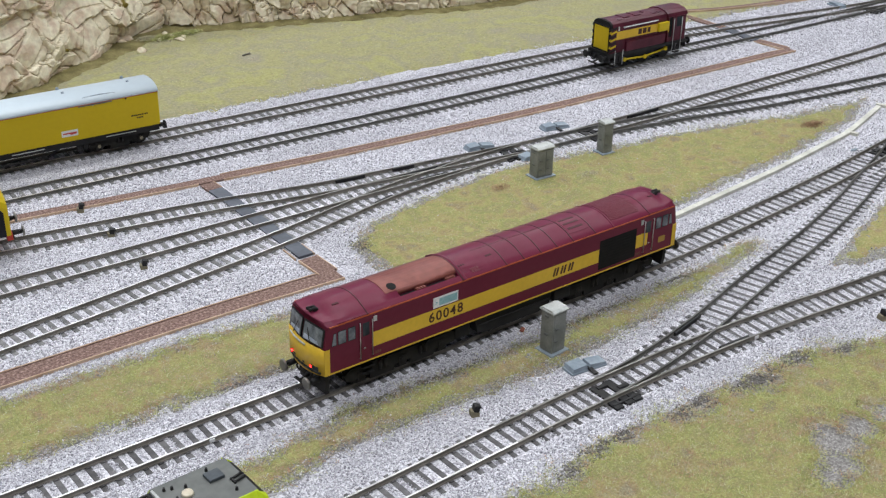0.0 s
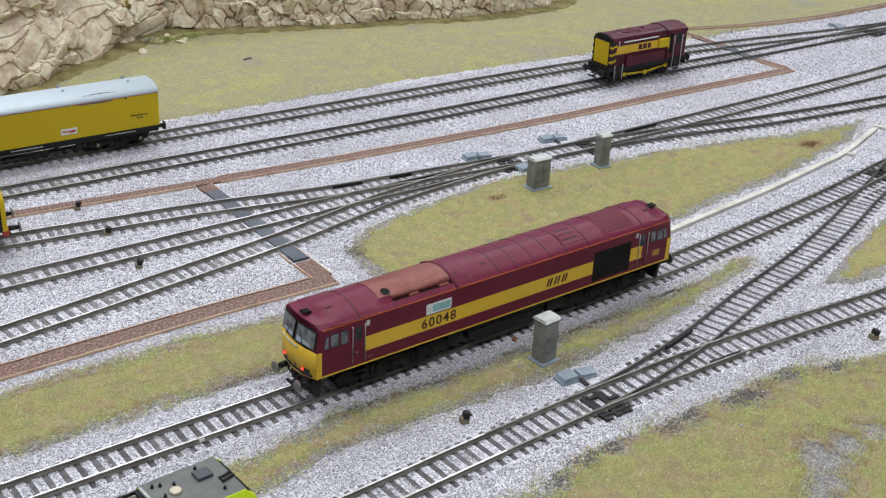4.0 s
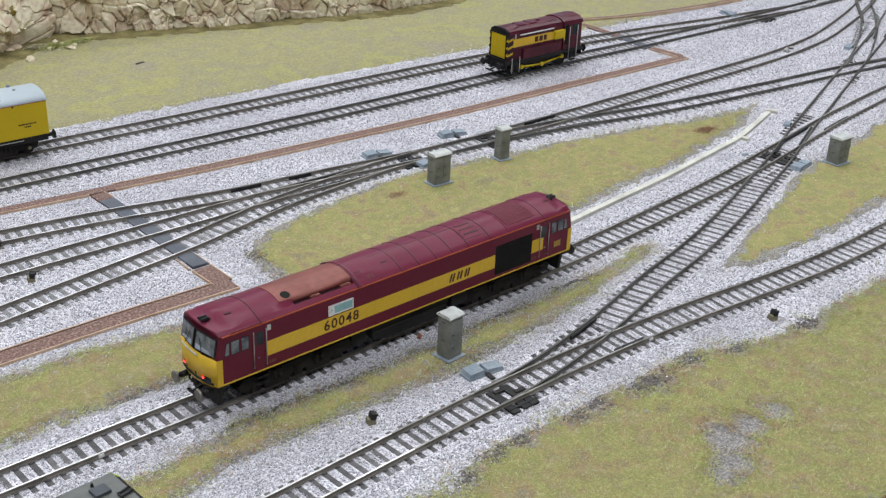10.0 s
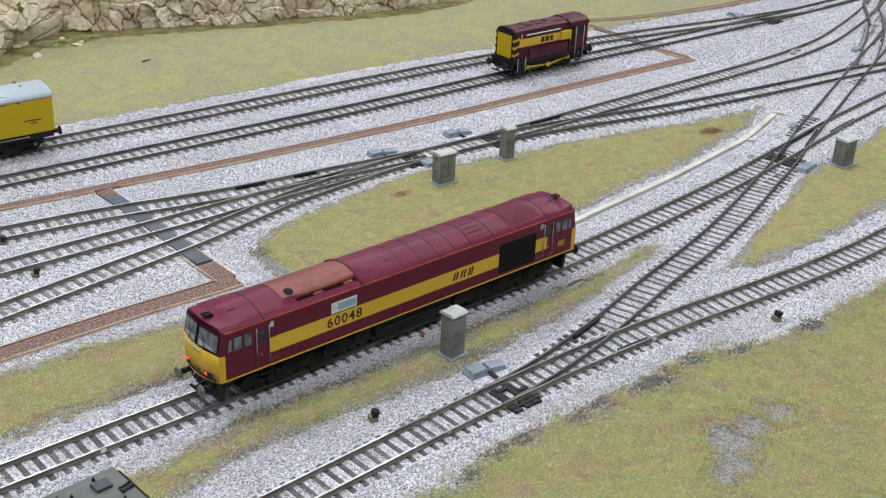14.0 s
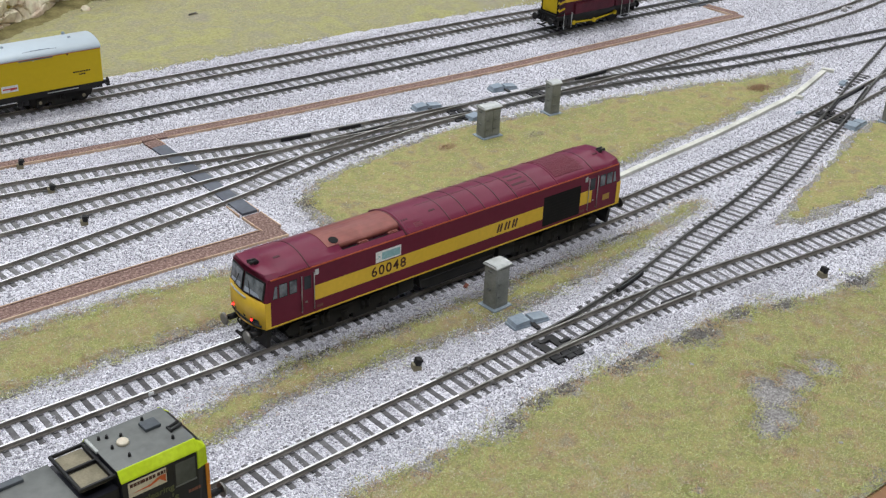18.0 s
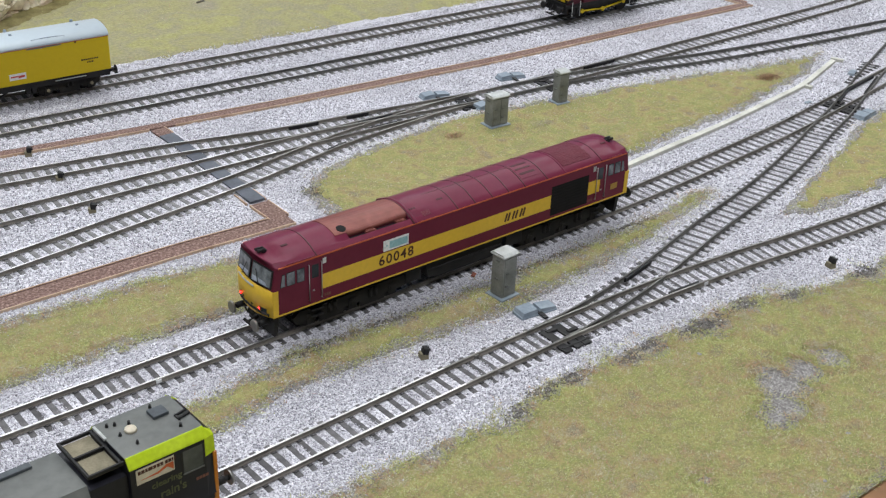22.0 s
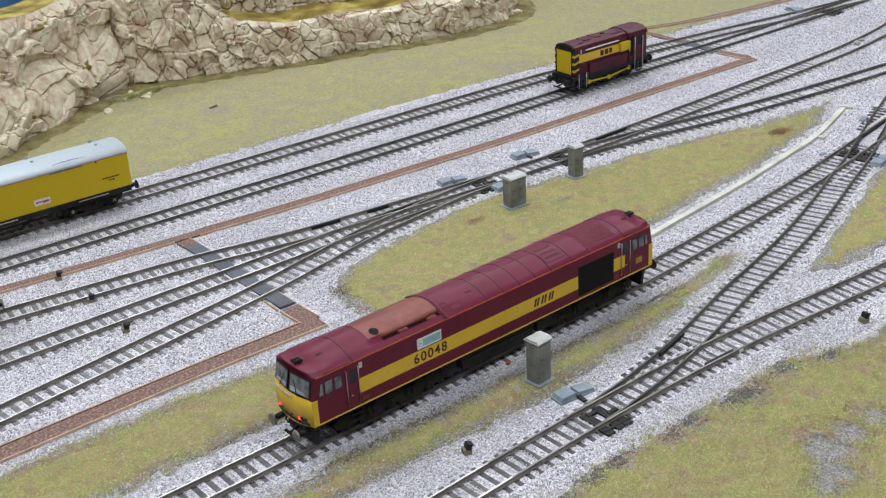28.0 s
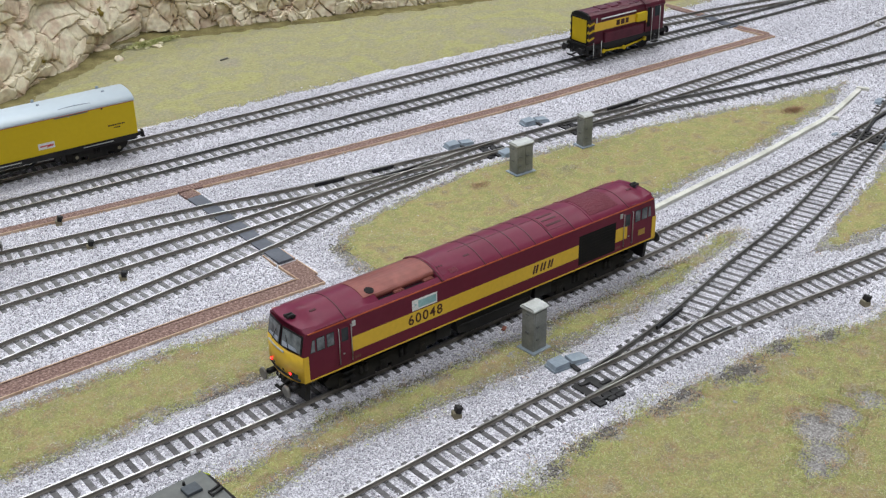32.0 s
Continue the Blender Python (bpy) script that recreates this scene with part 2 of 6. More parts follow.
BLADES = {
    "fresh": island_toned("fresh_green_fibres", [(0.186, 0.196, 0.073), (0.348, 0.360, 0.128), (0.255, 0.278, 0.101), (0.480, 0.489, 0.181), (0.402, 0.417, 0.138), (0.578, 0.587, 0.335), (0.294, 0.324, 0.116)], 0.9),
    "olive": island_toned("olive_fibres", [(0.173, 0.155, 0.092), (0.367, 0.340, 0.152), (0.245, 0.245, 0.111), (0.490, 0.450, 0.212), (0.408, 0.400, 0.152), (0.612, 0.570, 0.392), (0.286, 0.290, 0.128)], 0.9),
    "brown": island_toned("rusty_fibres", [(0.187, 0.115, 0.083), (0.407, 0.230, 0.150), (0.330, 0.240, 0.166), (0.473, 0.330, 0.193), (0.495, 0.280, 0.171), (0.363, 0.290, 0.160), (0.264, 0.185, 0.122)], 0.9),
    "straw": island_toned("straw_fibres", [(0.27, 0.24, 0.17), (0.42, 0.375, 0.235), (0.35, 0.32, 0.23), (0.52, 0.475, 0.31), (0.31, 0.285, 0.19), (0.62, 0.58, 0.42), (0.36, 0.355, 0.19)], 0.9),
}
DIRT = granular("cinder_dirt", [(0.15, 0.139, 0.134), (0.235, 0.22, 0.211), (0.315, 0.298, 0.286), (0.44, 0.42, 0.405)], 0.0008)
RAIL_DULL = varied("dull_rail_steel", [(0.20, 0.195, 0.18), (0.36, 0.35, 0.33)], 25, 0.5, 1.0)
RAIL_TOP = varied("rail_steel", [(0.30, 0.29, 0.27), (0.52, 0.51, 0.49)], 25, 0.42, 1.0)
RAIL_BRIGHT = varied("bright_rail_steel", [(0.55, 0.545, 0.53), (0.84, 0.835, 0.82)], 25, 0.42, 1.0)
RAIL_SIDE = varied("rusty_rail_side", [(0.13, 0.118, 0.102), (0.23, 0.21, 0.185)], 80, 0.7)
RAIL_BLACKENED = varied("blackened_rail_steel", [(0.10, 0.097, 0.092), (0.20, 0.195, 0.185)], 25, 0.5, 0.8)
RAIL_DARK = varied("dark_rail_side", [(0.085, 0.082, 0.076), (0.155, 0.15, 0.138)], 80, 0.6)
SLEEPER = varied("sleeper_plastic", [(0.08, 0.077, 0.08), (0.15, 0.145, 0.148)], 120, 0.8, bump=0.3, random=0.25)
SLEEPER_DUSTY = varied("dusty_sleeper_plastic", [(0.13, 0.13, 0.13), (0.24, 0.235, 0.235)], 120, 0.85, bump=0.3, random=0.25)
PATH_TOP = varied("cork_path", [(0.10, 0.06, 0.05), (0.20, 0.125, 0.105), (0.40, 0.28, 0.24)], 620, 0.95, bump=1.0, fine=1300, contrast=0.5, spread=(0.3, 0.7))
EDGING = varied("orange_wood_strip", [(0.46, 0.31, 0.21), (0.64, 0.48, 0.35)], 60, 0.7)
BOARDS = varied("slate_grey_boards", [(0.075, 0.082, 0.10), (0.12, 0.13, 0.155)], 40, 0.6)
GREY_BLUE = varied("grey_blue_plastic", [(0.20, 0.245, 0.29), (0.30, 0.35, 0.40)], 80, 0.55)
CABINET = varied("weathered_cabinet_grey", [(0.165, 0.172, 0.158), (0.26, 0.267, 0.25)], 90, 0.55)
PALE = varied("pale_lid_grey", [(0.36, 0.375, 0.36), (0.55, 0.565, 0.55)], 90, 0.55)
CONCRETE = varied("cream_trough", [(0.50, 0.49, 0.43), (0.66, 0.65, 0.58)], 40, 0.7, bump=0.2)
BLACK = varied("black_plastic", [(0.008, 0.008, 0.009), (0.022, 0.021, 0.021)], 90, 0.55)
WEATHERED = varied("grimy_underframe", [(0.007, 0.0065, 0.006), (0.02, 0.018, 0.015)], 120, 0.7)
MAROON = varied("maroon_paint", [(0.122, 0.0155, 0.033), (0.143, 0.020, 0.039)], 14, 0.40, fine=300, rough_var=0.06, contrast=0.12)
ROOF_MAROON = varied("maroon_roof_paint", [(0.135, 0.0165, 0.040), (0.160, 0.022, 0.050)], 20, 0.32, fine=300, rough_var=0.08, contrast=0.12)
for paint in (MAROON, ROOF_MAROON):
    paint.node_tree.nodes["Principled BSDF"].inputs["Specular IOR Level"].default_value = 0.16
GOLD = varied("gold_yellow_paint", [(0.68, 0.435, 0.035), (0.74, 0.48, 0.05)], 20, 0.4, fine=400, contrast=0.12)
ORANGE = varied("orange_line", [(0.48, 0.10, 0.03), (0.55, 0.13, 0.05)], 30, 0.45)
COPPER = varied("weathered_copper_panel", [(0.20, 0.06, 0.048), (0.28, 0.10, 0.08)], 25, 0.42, 0.1, fine=200)
DARK_INK = varied("dark_brown_ink", [(0.055, 0.02, 0.015), (0.075, 0.028, 0.02)], 60, 0.5)
BRIGHT_YELLOW = varied("bright_yellow_paint", [(0.58, 0.42, 0.010), (0.63, 0.465, 0.014)], 8, 0.42, fine=300, contrast=0.06)
ROOF_BLUE = varied("pale_blue_grey_roof", [(0.555, 0.635, 0.69), (0.60, 0.675, 0.72)], 12, 0.42, fine=200, contrast=0.06)
WHITE = varied("white_print", [(0.68, 0.69, 0.69), (0.8, 0.8, 0.8)], 60, 0.5)
TEAL = varied("pale_teal_print", [(0.22, 0.42, 0.45), (0.32, 0.52, 0.55)], 90, 0.5)
RED_INK = varied("red_print", [(0.5, 0.05, 0.04), (0.6, 0.09, 0.06)], 90, 0.5)
LIME = varied("lime_paint", [(0.46, 0.60, 0.01), (0.52, 0.66, 0.03)], 40, 0.45)
ENGINE_GREY = varied("dusty_grey_roof", [(0.115, 0.121, 0.115), (0.17, 0.176, 0.166)], 25, 0.6, fine=240)
TAN = varied("grimy_tan_mesh", [(0.17, 0.15, 0.10), (0.26, 0.23, 0.16)], 120, 0.8)
STEEL = varied("bare_metal", [(0.42, 0.42, 0.42), (0.62, 0.62, 0.62)], 100, 0.35, 0.9)
GLASS = pane("cab_glass")
RED_GLOW = glowing("red_tail_lamp", (1.0, 0.015, 0.015),  9.0)
ROCK = varied("plaster_rock", [(0.46, 0.32, 0.23), (0.64, 0.54, 0.40), (0.77, 0.71, 0.55), (0.58, 0.45, 0.34), (0.75, 0.69, 0.53)], 34, 0.9, bump=1.0, fine=260, rough_var=0, spread=(0.3, 0.7))
WOOD = varied("board_edge_wood", [(0.20, 0.10, 0.045), (0.28, 0.15, 0.07)], 12, 0.6)
SKY_PAINT = varied("blue_backscene_paint", [(0.10, 0.26, 0.60), (0.16, 0.34, 0.68)], 3, 0.8)
WALL_PAINT = varied("hall_wall_paint", [(0.50, 0.50, 0.49), (0.58, 0.58, 0.57)], 2, 0.9)
FLOOR_MAT = varied("hall_floor_vinyl", [(0.10, 0.10, 0.10), (0.14, 0.14, 0.14)], 3, 0.5)

# ---- plan of the tracks (millimetres) ----
LINES = [
    ("inner", [(-420, 405), (-100, 398), (105, 386), (257, 376), (400, 367), (480, 361.5), (550, 355), (660, 342), (765, 325), (880, 303), (985, 288)], False),
    ("middle", [(-420, 362), (45, 334), (228, 322), (326, 315), (440, 309.5), (617, 304), (725, 297), (890, 289.5), (1010, 287.5), (1120, 289), (1400, 300), (1700, 318)], True),
    ("yard_a", [(-420, 296), (-120, 268), (8, 250.5), (80, 238), (150, 221.5), (230, 210), (290, 201), (345, 194.5), (410, 192), (470, 190.5), (600, 189), (720, 187.5), (800, 188.5), (865, 194), (925, 205), (1040, 238), (1130, 272), (1250, 325)], False),
    ("yard_b", [(-420, 214), (-10, 204.5), (80, 202.4), (135, 201.3), (200, 199.5), (260, 197), (330, 194.6)], False),
    ("yard_c", [(-420, 80), (-200, 131), (-35, 153), (75, 167), (135, 178), (186, 188), (240, 193), (278, 195.5), (320, 195.3)], False),
    ("outer", [(350, 194), (400, 189), (470, 177), (555, 157), (640, 142), (715, 131), (810, 118.5), (890, 104), (1010, 82), (1250, 40)], True),
    ("main", [(-420, 0), (-100, 0.6), (0, 0), (140, 0), (262, 0), (340, 4), (430, 11), (500, 18.5), (590, 31), (670, 42.5), (745, 50.5), (830, 58), (1000, 70), (1300, 86)], False),
    ("front", [(-420, -118), (-150, -101), (3, -95), (95, -92.2), (150, -92), (210, -93.5), (280, -98.5), (360, -107.5), (433, -113), (520, -112.5), (650, -106), (900, -86)], False),
    ("diagonal", [(118, -92), (165, -88), (223, -77.5), (293, -59.5), (378, -40), (446, -19.8), (498, -2), (552, 16), (635, 48), (710, 75), (785, 102), (845, 123.5), (915, 148), (980, 172), (1060, 204), (1150, 243)], True),
    ("loop", [(840, 121), (880, 137.5), (915, 154), (953, 172.5), (1008, 203), (1053, 234.5), (1095, 262), (1142, 275), (1230, 297)], True),
]
LAID = {name: glide(points, 2.0) for name, points, dark in LINES}
GAUGE, SPACING = 8.7, 7.6
from mathutils.kdtree import KDTree


def tree_of(lines):
    count = sum(len(l[0]) for l in lines)
    kd, where, k = KDTree(count), [], 0
    for line, way, s in lines:
        for p, w, d in zip(line, way, s):
            kd.insert((p[0], p[1], 0), k)
            where.append((p, w, d))
            k += 1
    kd.balance()
    return kd, where


ALL_KD, ALL_AT = tree_of(list(LAID.values()))

# ---- grass patches: corner points of the plan ----
PATCHES = {
    "far": [(-420, 442), (0, 428), (115, 422), (258, 412), (400, 405), (520, 393), (600, 384), (690, 372), (760, 366), (900, 357), (1130, 354), (1700, 380), (1700, 900), (-420, 900)],
    "island": [(112, 112), (122, 138), (140, 152), (175, 165), (209, 171), (270, 178), (317, 176), (374, 163), (431, 156), (505, 142), (567, 124), (640, 112), (664, 116), (640, 103), (600, 88), (492, 66), (417, 60), (353, 55), (250, 46), (150, 46), (118, 70)],
    "verge": [(-420, 92), (-128, 91), (-30, 88), (30, 85), (75, 74), (110, 60), (95, 40), (6, 29), (-43, 31), (-88, 32), (-250, 36), (-420, 36)],
    "strip": [(-75, -34), (-30, -31), (25, -25), (97, -28), (207, -29), (263, -25), (340, -15), (347, -20), (331, -29), (272, -42), (211, -50.5), (103, -55), (51, -53), (3, -51.5), (-44, -56), (-150, -62), (-180, -45)],
    "wedge": [(357, -72), (402, -53), (460, -36), (528, -11), (568, -4), (623, 3), (680, 11), (775, 26), (1000, 42), (1250, 50), (1200, -28), (900, -52), (660, -70), (568, -79), (464, -86), (385, -83)],
    "front": [(-420, -137), (-46, -130), (20, -128), (60, -131), (73, -127), (96, -121), (123, -126), (153, -123), (185, -123), (209, -127), (242, -125), (266, -131), (297, -146), (331, -147), (377, -150), (396, -150), (455, -145), (600, -138), (900, -125), (1300, -100), (1300, -272), (-420, -272)],
}
BARE = [(194, -196, 14), (197, -186, 9), (213, -192, 12), (180, -207, 12), (166, -211, 10), (236, -194, 11), (205, -134, 10), (195, -129, 8), (242, -132, 8), (274, -142, 7), (147, -131, 6), (163, -129, 7), (109, -125, 8), (92, -126, 6), (333, -152, 8), (68, -133, 6), (104, -221, 5)]


def polygon_depth(pts, poly):
    """How far inside a closed outline each point lies (outside: minus)."""
    pts, poly = np.asarray(pts, float), np.asarray(poly, float)
    best, inside = np.full(len(pts), 1e9), np.zeros(len(pts), bool)
    for a, b in zip(poly, np.roll(poly, -1, axis=0)):
        ab = b - a
        u = np.clip(((pts - a) @ ab) / (ab @ ab), 0, 1)
        best = np.minimum(best, np.hypot(*(pts - a - u[:, None] * ab).T))
        cross = ((a[1] > pts[:, 1]) != (b[1] > pts[:, 1]))
        with np.errstate(divide="ignore", invalid="ignore"):
            inside ^= cross & (pts[:, 0] < (b[0] - a[0]) * (pts[:, 1] - a[1]) / (b[1] - a[1]) + a[0])
    return np.where(inside, best, -best)


def wobble(pts, size, seed):
    """Smooth noise over the plan, about -1 to 1."""
    return np.array([noise.noise((x / size, y / size, seed)) for x, y in pts])


def sheet(name, xs, ys, height, material, keep=None, label="", kind="structure"):
    """A ground sheet over a grid of the plan; keep: which points belong to it."""
    gx, gy = np.meshgrid(xs, ys)
    pts = np.stack([gx.ravel(), gy.ravel()], 1)
    z = height(pts)
    nx, ny = len(xs), len(ys)
    i = np.arange(nx * ny).reshape(ny, nx)
    quads = np.stack([i[:-1, :-1], i[:-1, 1:], i[1:, 1:], i[1:, :-1]], -1).reshape(-1, 4)
    if keep is not None:
        ok = keep(pts)
        quads = quads[ok[quads].any(1)]
    used, back = np.unique(quads, return_inverse=True)
    me = bpy.data.meshes.new(name)
    me.from_pydata((np.c_[pts, z][used] * MM).tolist(), [], back.reshape(-1, 4).tolist())
    me.materials.append(material)
    for p in me.polygons:
        p.use_smooth = True
    return tagged(new(name, me), label, "", "", kind)


def pieces(name, verts, faces, material, label, kind="stuff"):
    """Many small loose pieces in one mesh, from arrays."""
    me = bpy.data.meshes.new(name)
    n, k = faces.shape
    me.vertices.add(len(verts))
    me.vertices.foreach_set("co", (verts * MM).astype(np.float32).ravel())
    me.loops.add(n * k)
    me.loops.foreach_set("vertex_index", faces.astype(np.int32).ravel())
    me.polygons.add(n)
    me.polygons.foreach_set("loop_start", (np.arange(n) * k).astype(np.int32))
    me.polygons.foreach_set("loop_total", np.full(n, k, np.int32))
    me.update(calc_edges=True)
    me.materials.append(material)
    return tagged(new(name, me), label, "", "", kind)


# ---- the board, the hall round it ----
def bed(pts):
    """Height of the ballast: a low bed under the tracks."""
    out = np.empty(len(pts))
    for k, (x, y) in enumerate(pts):
        d = ALL_KD.find((x, y, 0))[2]
        out[k] = 0.95 * min(1, max(0, (26 - d) / 9)) + 0.35 * noise.noise((x / 6, y / 6, 2.0))
    return out


sheet("ground", np.arange(-420, 1701, 6.0), np.arange(-270, 901, 6.0), bed, BALLAST, label="pale grey granite ballast over the baseboard")

bm = bmesh.new()
box(bm, -440, 1720, -271, 905, -40, -3)
box(bm, -440, 1720, -283, -271.5, -60, 1.0, 1.0)
for lx in (-380, 640, 1660):
    for ly in (-230, 860):
        box(bm, lx - 25, lx + 25, ly - 25, ly + 25, -1000, -40.5)
tagged(part("baseboard", bm, WOOD), "brown wooden edge of the layout board", "", "", "structure")
bm = bmesh.new()
box(bm, -440, 1720, 906, 915, -40, 420)
tagged(part("backdrop", bm, SKY_PAINT), "plain blue painted backscene board", "", "", "structure")


# unseen shell closing the hall, its paint kept pale to bounce fill light
def hall():
    for name, size in (("floor", (-4000, 6000, -4000, 5000, -1050, -1000)), ("ceiling", (-4000, 6000, -4000, 5000, 2700, 2750)),
                       ("wall_south", (-4000, 6000, -4050, -4000, -1000, 2700)), ("wall_north", (-4000, 6000, 5000, 5050, -1000, 2700)),
                       ("wall_west", (-4050, -4000, -4000, 5000, -1000, 2700)), ("wall_east", (6000, 6050, -4000, 5000, -1000, 2700))):
        bm = bmesh.new()
        box(bm, *size)
        tagged(part(name, bm, FLOOR_MAT if name == "floor" else WALL_PAINT), "plain exhibition hall " + name.split("_")[0], "", "", "structure")


hall()


# ---- grass ----
def bare_depth(pts):
    d = np.full(len(pts), -99.0)
    for x, y, r in BARE:
        d = np.maximum(d, r - np.hypot(pts[:, 0] - x, pts[:, 1] - y))
    return d


PATCH_LABEL = {"far": "dry olive turf in front of the rock cliff", "island": "olive static grass between the tracks", "verge": "narrow strip of mossy grass beside the path",
               "strip": "thin grass strip between two tracks", "wedge": "pointed patch of olive grass between tracks", "front": "broad olive grass with worn grey patches"}


def depth_in(name, pts):
    return polygon_depth(pts, PATCHES[name]) + 5.0 * wobble(pts, 16, 3.0) + 4.0 * wobble(pts, 6, 7.0)


def grass_patch(name):
    poly = np.array(PATCHES[name], float)
    step = 3.0 if name != "far" else 8.0
    lo, hi = poly.min(0) - 8, poly.max(0) + 8
    lo, hi = np.maximum(lo, (-420, -270)), np.minimum(hi, (1700, 900))

    def height(pts):
        d = depth_in(name, pts) - ((11 if name == "front" else 6) * np.clip(wobble(pts, 24, 8.0) + 0.2, 0, 1) if name != "far" else 0)
        z = np.clip((d + 6) / 16, 0, 1)
        z = -1.4 + 2.9 * z * z * (3 - 2 * z) + 0.4 * wobble(pts, 9, 5.0) + 0.5 * wobble(pts, 4.5, 21.0) * (d < 14)
        if name == "front":
            z -= 2.4 * np.clip((bare_depth(pts) + 6 * wobble(pts, 9, 1.5) + 4 * wobble(pts, 5, 8.5) + 6) / 12, 0, 1)
        return z

    sheet("grass_ground", np.arange(lo[0], hi[0] + 1, step), np.arange(lo[1], hi[1] + 1, step), height,
          GRASS_FAR if name == "far" else GRASS, lambda pts: depth_in(name, pts) > -9, PATCH_LABEL[name])


def cinder_edge(name):
    """Worn cinder soil that shows between the ballast and the grass."""
    poly = np.array(PATCHES[name], float)
    lo, hi = np.maximum(poly.min(0) - 8, (-300, -270)), np.minimum(poly.max(0) + 8, (820, 900))

    def height(pts):
        d = depth_in(name, pts) + 1.5 + 2.0 * wobble(pts, 8, 12.0)
        z = np.clip((d + 3) / 6, 0, 1)
        return -1.4 + 2.2 * z * z * (3 - 2 * z) - 0.5 * np.clip((d - 18) / 6, 0, 1) + 0.25 * wobble(pts, 5, 2.0)

    sheet("cinder_ground", np.arange(lo[0], hi[0] + 1, 4.0), np.arange(lo[1], hi[1] + 1, 4.0), height, DIRT,
          lambda pts: (lambda d: (d > -9) & (d < (95 if name == "front" else 26)))(depth_in(name, pts)), "grey brown cinder soil at the edge of the grass")


for patch in PATCHES:
    grass_patch(patch)
    if patch != "far":
        cinder_edge(patch)


# ---- tracks ----
def sleeper_mesh(mat):
    bm = bmesh.new()
    box(bm, -1.7, 1.7, -14.2, 14.2, -1.6, 1.5, 0.0)
    for side in (-1, 1):
        for out in (-1.15, 1.15):
            c = side * GAUGE + out
            box(bm, -1.0, 1.0, c - 0.75, c + 0.75, 1.5, 2.15)
    bmesh.ops.bevel(bm, geom=[e for e in bm.edges if abs(e.verts[0].co.y - e.verts[1].co.y) > 20], offset=0.25, segments=1, affect="EDGES")
    me = mesh_of("sleeper", bm)
    me.materials.append(mat)
    return me


SLEEPER_MESH = {False: sleeper_mesh(SLEEPER), True: sleeper_mesh(SLEEPER_DUSTY)}
DUSTY = ("inner", "middle", "yard_a", "yard_b", "yard_c", "outer", "loop")
RAIL_PROFILE = [(-0.95, 1.5), (0.95, 1.5), (0.35, 2.1), (0.35, 3.2), (0.55, 3.4), (0.55, 4.0), (-0.55, 4.0), (-0.55, 3.4), (-0.35, 3.2), (-0.35, 2.1)]
RAIL_FACES = [0, 0, 0, 0, 0, 1, 0, 0, 0, 0]


BRIGHT_UP_TO = {"inner": 240, "middle": 260, "yard_a": 120, "yard_b": 130, "yard_c": 120, "main": 150, "front": 60}


def lay(name, order):
    line, way, s = LAID[name]
    dark = dict((n, d) for n, p, d in LINES)[name]
    earlier = [LAID[n] for n, p, d in LINES[:order]]
    kd = tree_of(earlier)[0] if earlier else None
    track = thing("railway_track", ("dark railed" if dark else "steel railed") + " model railway track on grey sleepers in ballast", "railway track", "railway tracks")
    lift = 0.03 * order
    # running surfaces are brighter on the western stretches and dull beyond
    knee = int(np.searchsorted(line[:, 0], BRIGHT_UP_TO.get(name, -999)) // 4 * 4)
    for side in (-1, 1):
        for a, b, head in ((0, knee + 1, RAIL_BRIGHT), (knee, len(line), RAIL_BLACKENED if dark else RAIL_DULL)):
            if b - a > 8:
                bm = bmesh.new()
                sweep(bm, line[a:b:4], way[a:b:4], side * GAUGE, RAIL_PROFILE, RAIL_FACES, lift)
                part("rail", bm, [RAIL_DARK if dark else RAIL_SIDE, head], track)
    count = 0
    for d in np.arange(3, s[-1] - 2, SPACING):
        k = min(len(line) - 1, int(round(d / 2)))
        x, y = line[k]
        if kd:
            co, i, away = kd.find((x, y, 0))
            if away < 19:
                if away > 4.5 and -330 < x < 1100:
                    # long turnout timber: the stretch beyond the neighbouring track's sleepers
                    ux, uy = (x - co[0]) / away, (y - co[1]) / away
                    ob = new("sleeper", SLEEPER_MESH[name in DUSTY])
                    ob.parent = track
                    ob.matrix_basis = pose((x + ux * (15 - away / 2)) * MM, (y + uy * (15 - away / 2)) * MM, -0.1 * MM, 0, 0, math.degrees(math.atan2(uy, ux)) - 90) @ Matrix.Diagonal((1, away / 30, 1, 1))
                continue
        if count >= 300 or not -330 < x < 1250:
            continue
        count += 1
        ob = new("sleeper", SLEEPER_MESH[name in DUSTY])
        ob.parent = track
        sunk = 0.0 if x < 580 else 0.25 if x < 740 else 0.75
        ob.matrix_basis = pose(x * MM, y * MM, (-0.06 * order - sunk + random.uniform(-0.05, 0.05)) * MM, 0, 0, math.degrees(math.atan2(way[k][1], way[k][0])) + random.uniform(-1, 1))
    return track


TRACKS = {name: lay(name, k) for k, (name, points, dark) in enumerate(LINES)}


